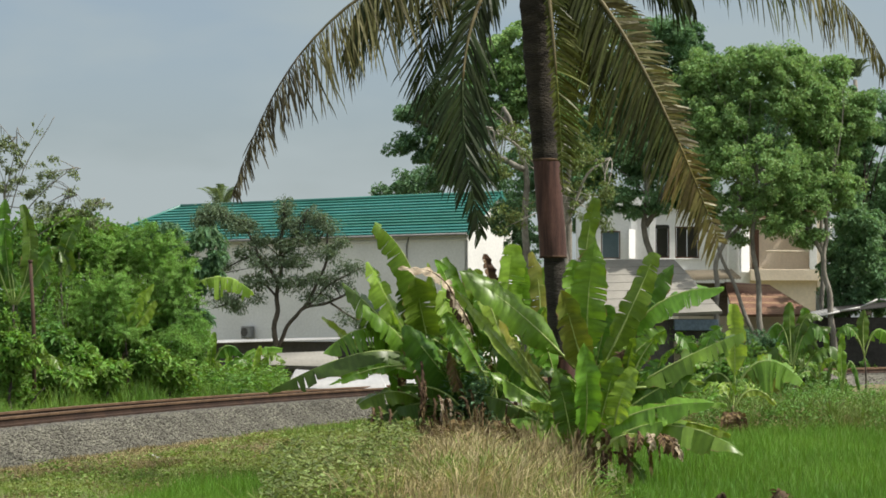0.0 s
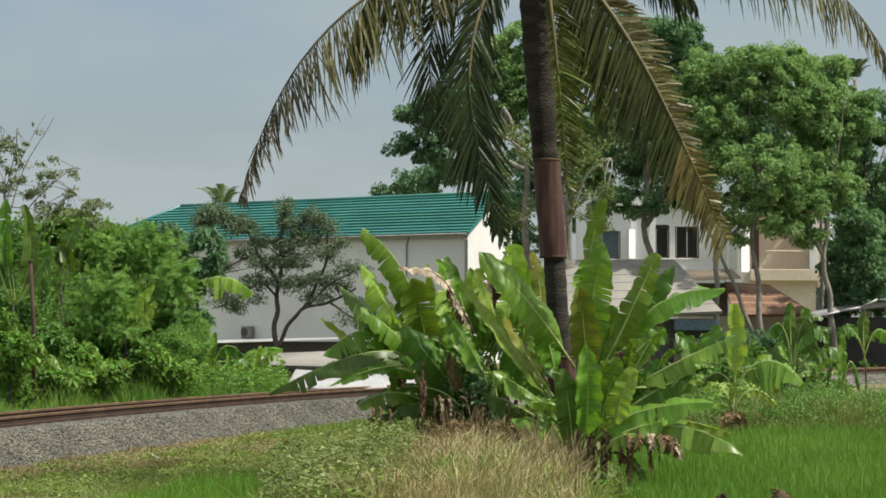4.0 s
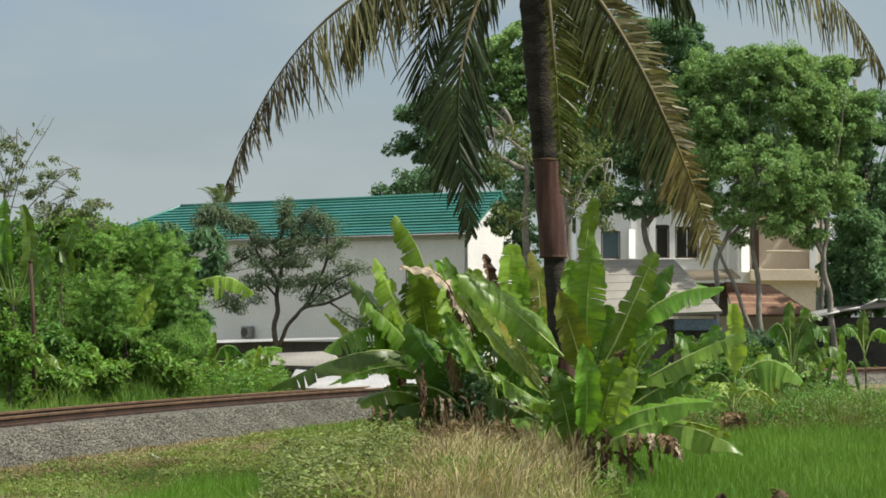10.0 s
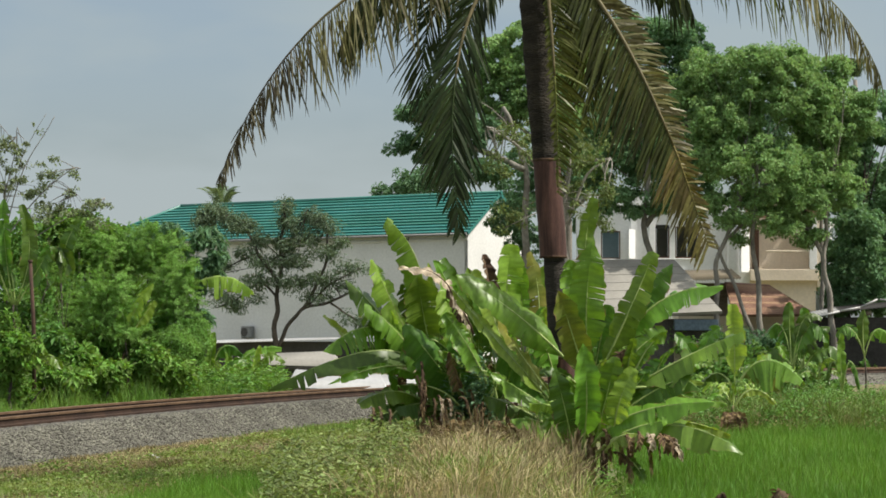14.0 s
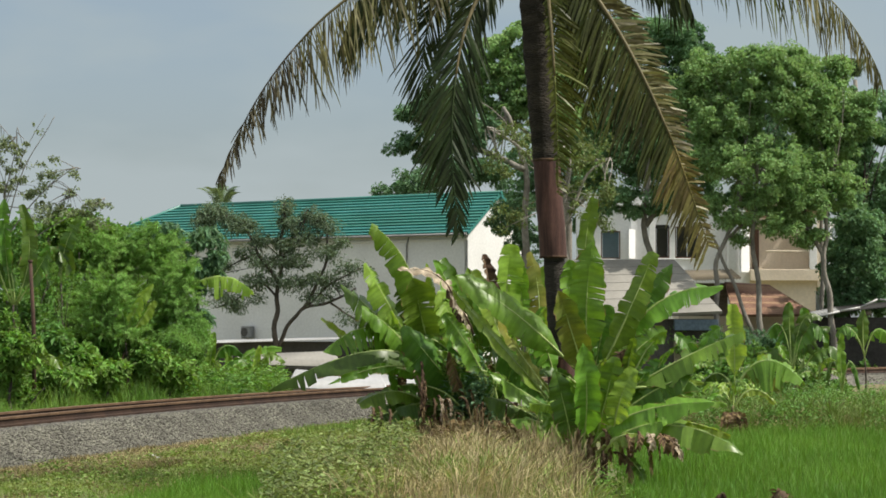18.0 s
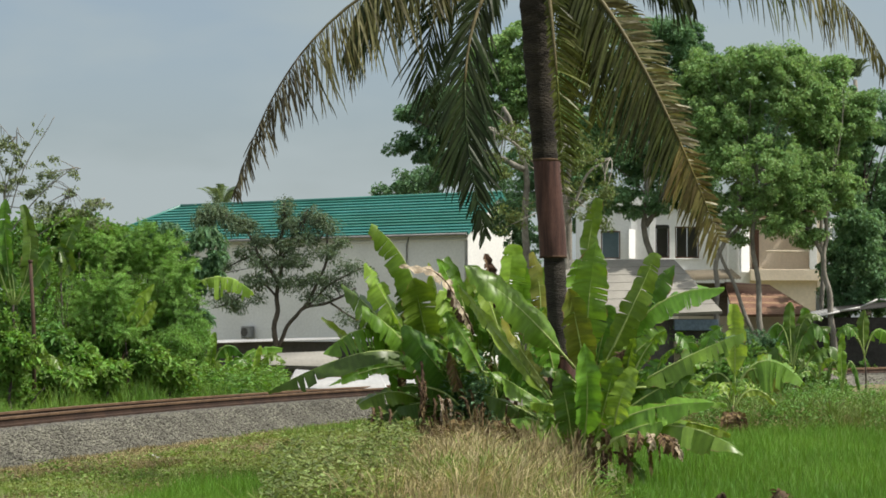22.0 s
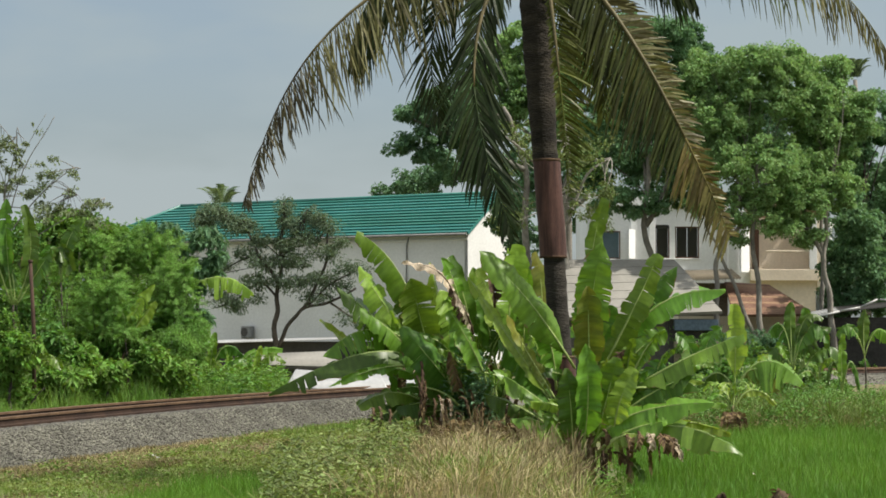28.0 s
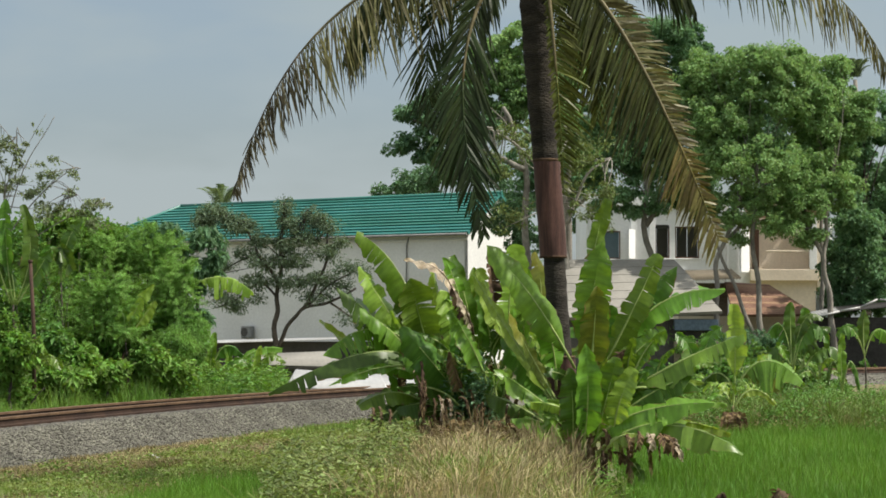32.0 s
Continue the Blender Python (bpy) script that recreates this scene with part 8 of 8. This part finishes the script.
# ---- butterfly ----
butterfly = empty("butterfly", (3.65, 29, 0.048), "small white butterfly fluttering over the rice", "butterfly")
part("body", tube(bmesh.new(), [(0, -0.012, 0), (0, 0, 0.001), (0, 0.012, 0)], [0.001, 0.003, 0.0015], 6), M_DRYDARK, butterfly)
WINGS = []
for sg in (-1, 1):
    bm = bmesh.new()
    ring = [(0, -0.008), (0.018, -0.022), (0.034, -0.016), (0.038, 0.004), (0.030, 0.018), (0.014, 0.020), (0, 0.010)]
    lo = [bm.verts.new((sg * x, y, 0)) for x, y in ring]
    hi = [bm.verts.new((sg * x, y, 0.0008)) for x, y in ring]
    bm.faces.new(lo)
    bm.faces.new(hi[::-1])
    for i in range(len(ring)):
        bm.faces.new((lo[i], lo[(i + 1) % len(ring)], hi[(i + 1) % len(ring)], hi[i]))
    WINGS.append((part("wing", bm, M_WING, butterfly), sg))


# ---- what the wind moves ----
GUST = [0.13, 0.17, 0.13, 0.27, 0.70, 0.53, 0.47, 0.8, 0.7, 0.6, 0.55, 0.47, 0.13, 0.27, 0.37, 0.53, 0.27, -0.03, 0.03, -0.07, -0.17, -0.5, -0.7,
        -0.7, -0.4, -0.4, -0.6, -0.7, -0.63, -0.53, -0.6, -0.65, -0.7, -0.7, -0.6, -0.7, -0.63, -0.23, -0.17, -0.17, -0.13, -0.03, -0.03, 0.07, 0.23,
        0.27, 0.17, 0.13, 0.07, 0.13, 0.37, 0.43, 0.45, 0.5, 0.55, 0.6, 1.1, 1.0, 0.23, 0.37, 0.7, 0.33, 0.6, 0.63, 0.17]
STEP = 0.5


def gust(t):
    return float(np.interp(t, np.arange(len(GUST)) * STEP, GUST))


# how far the banana leaves are blown over
BLOWN = [0.1, 0.1, 0.1, 0.1, 0.15, 0.3, 0.6, 0.7, 0.8, 0.9, 1.0, 1.0, 1.0, 0.9, 0.6, 0.45, 0.4, 0.25, 0.1, 0.05, 0, 0, 0, 0, 0, 0, 0, 0, 0, 0, 0, 0, 0, 0, 0, 0, 0, 0, 0, 0, 0, 0.05, 0.2, 0.35, 0.2,
         0.3, 0.45, 0.4, 0.35, 0.35, 0.4, 0.4, 0.4, 0.4, 0.45, 0.5, 0.55, 0.55, 0.5, 0.5, 0.3, 0.5, 0.6, 0.6, 0.65]


def blown(t):
    return float(np.interp(t, np.arange(len(BLOWN)) * STEP, BLOWN))


# how far the railway-side leaves lean over, every second
LEAN = [0.3, -0.3, 0.0, -0.35, -0.4, 0.0, 0.35, 0.3, 0.3, 0.0, 1.25, 1.2, 1.05, 1.1, 0.95, 0.85, 0.6, 0.5, 0.2, 0.45, 0.0, 0.0, 0.1, -0.4, -0.6, -0.5, -0.55, -0.6, -0.7, -0.6, -0.45, -0.4, -0.65]


def leaning(t):
    return float(np.interp(t, (*range(9), 9.1, 9.6, *range(11, 33)), (*LEAN[:10], *LEAN[10:])))


def late_wind(t):
    """Wind that lifts the long leaves in the last third."""
    return float(np.interp(t, (0, 21.5, 23, 24.5, 28, 30, 32), (0, 0, 0.9, 0.7, 0.85, 0.9, 1.3)))


def tilt(v, about_y, about_x=0.0):
    return Matrix.Translation(v) @ pose(0, 0, 0, about_x, about_y, 0)


def motions():
    times = [i * STEP for i in range(len(GUST))]
    for ob, loc, amp, end, joint, tip, ph in FRONDS:
        walk(ob, [(t, tilt(loc, -amp * (gust(t) + 0.10 * math.sin(2.9 * t + ph)), 0.5 * math.sin(1.7 * t + ph))) for t in times])
        walk(end, [(t, tilt(joint, -tip * (gust(t - 0.3) + 0.18 * math.sin(3.7 * t + ph)), 0.8 * math.sin(2.3 * t + ph))) for t in times])
    for ob, loc, (amp, kick, lean, late), ph in SWAY:
        rest = 0.25 * max(abs(amp), 0.3) ** 0.5
        walk(ob, [(t, tilt(loc, amp * gust(t - 0.2) + kick * blown(t) + lean * leaning(t) + late * late_wind(t) + rest * math.sin(3.1 * t + ph), 2 * rest * math.sin(2.1 * t + ph))) for t in times])
    for ob, amp, ph in BREEZE:
        walk(ob, [(t, pose(0, 0, 0, 0.3 * amp * math.sin(1.3 * t + ph), -amp * gust(t - 0.4) + 0.3 * amp * math.sin(2.2 * t + ph), 0)) for t in times])
    flight = [(0, (3.336, 29, -0.186)), (24.6, (3.258, 29, 0.009)), (24.8, (3.612, 29, 0.267)), (25.0, (5.197, 30, 0.55)), (25.2, (6.671, 31, 0.707)), (25.6, (7.925, 32, 0.732)),
              (27.0, (7.578, 32, 0.646)), (27.6, (6.838, 31, 0.607)), (28.0, (4.385, 29.5, 0.497)), (28.1, (3.502, 29, 0.321)), (28.3, (3.101, 29, 0.009)), (32, (2.866, 29, -0.264))]
    walk(butterfly, [(t, pose(*p, 35, 0, 80)) for t, p in flight])
    for wing, sg in WINGS:
        walk(wing, [(0, pose(0, 0, 0, 0, 0, 0))] + [(24.0 + i * 0.1, pose(0, 0, 0, 0, -sg * (40 if i % 2 else -10), 0)) for i in range(48)] + [(32, pose(0, 0, 0, 0, 0, 0))])


motions()
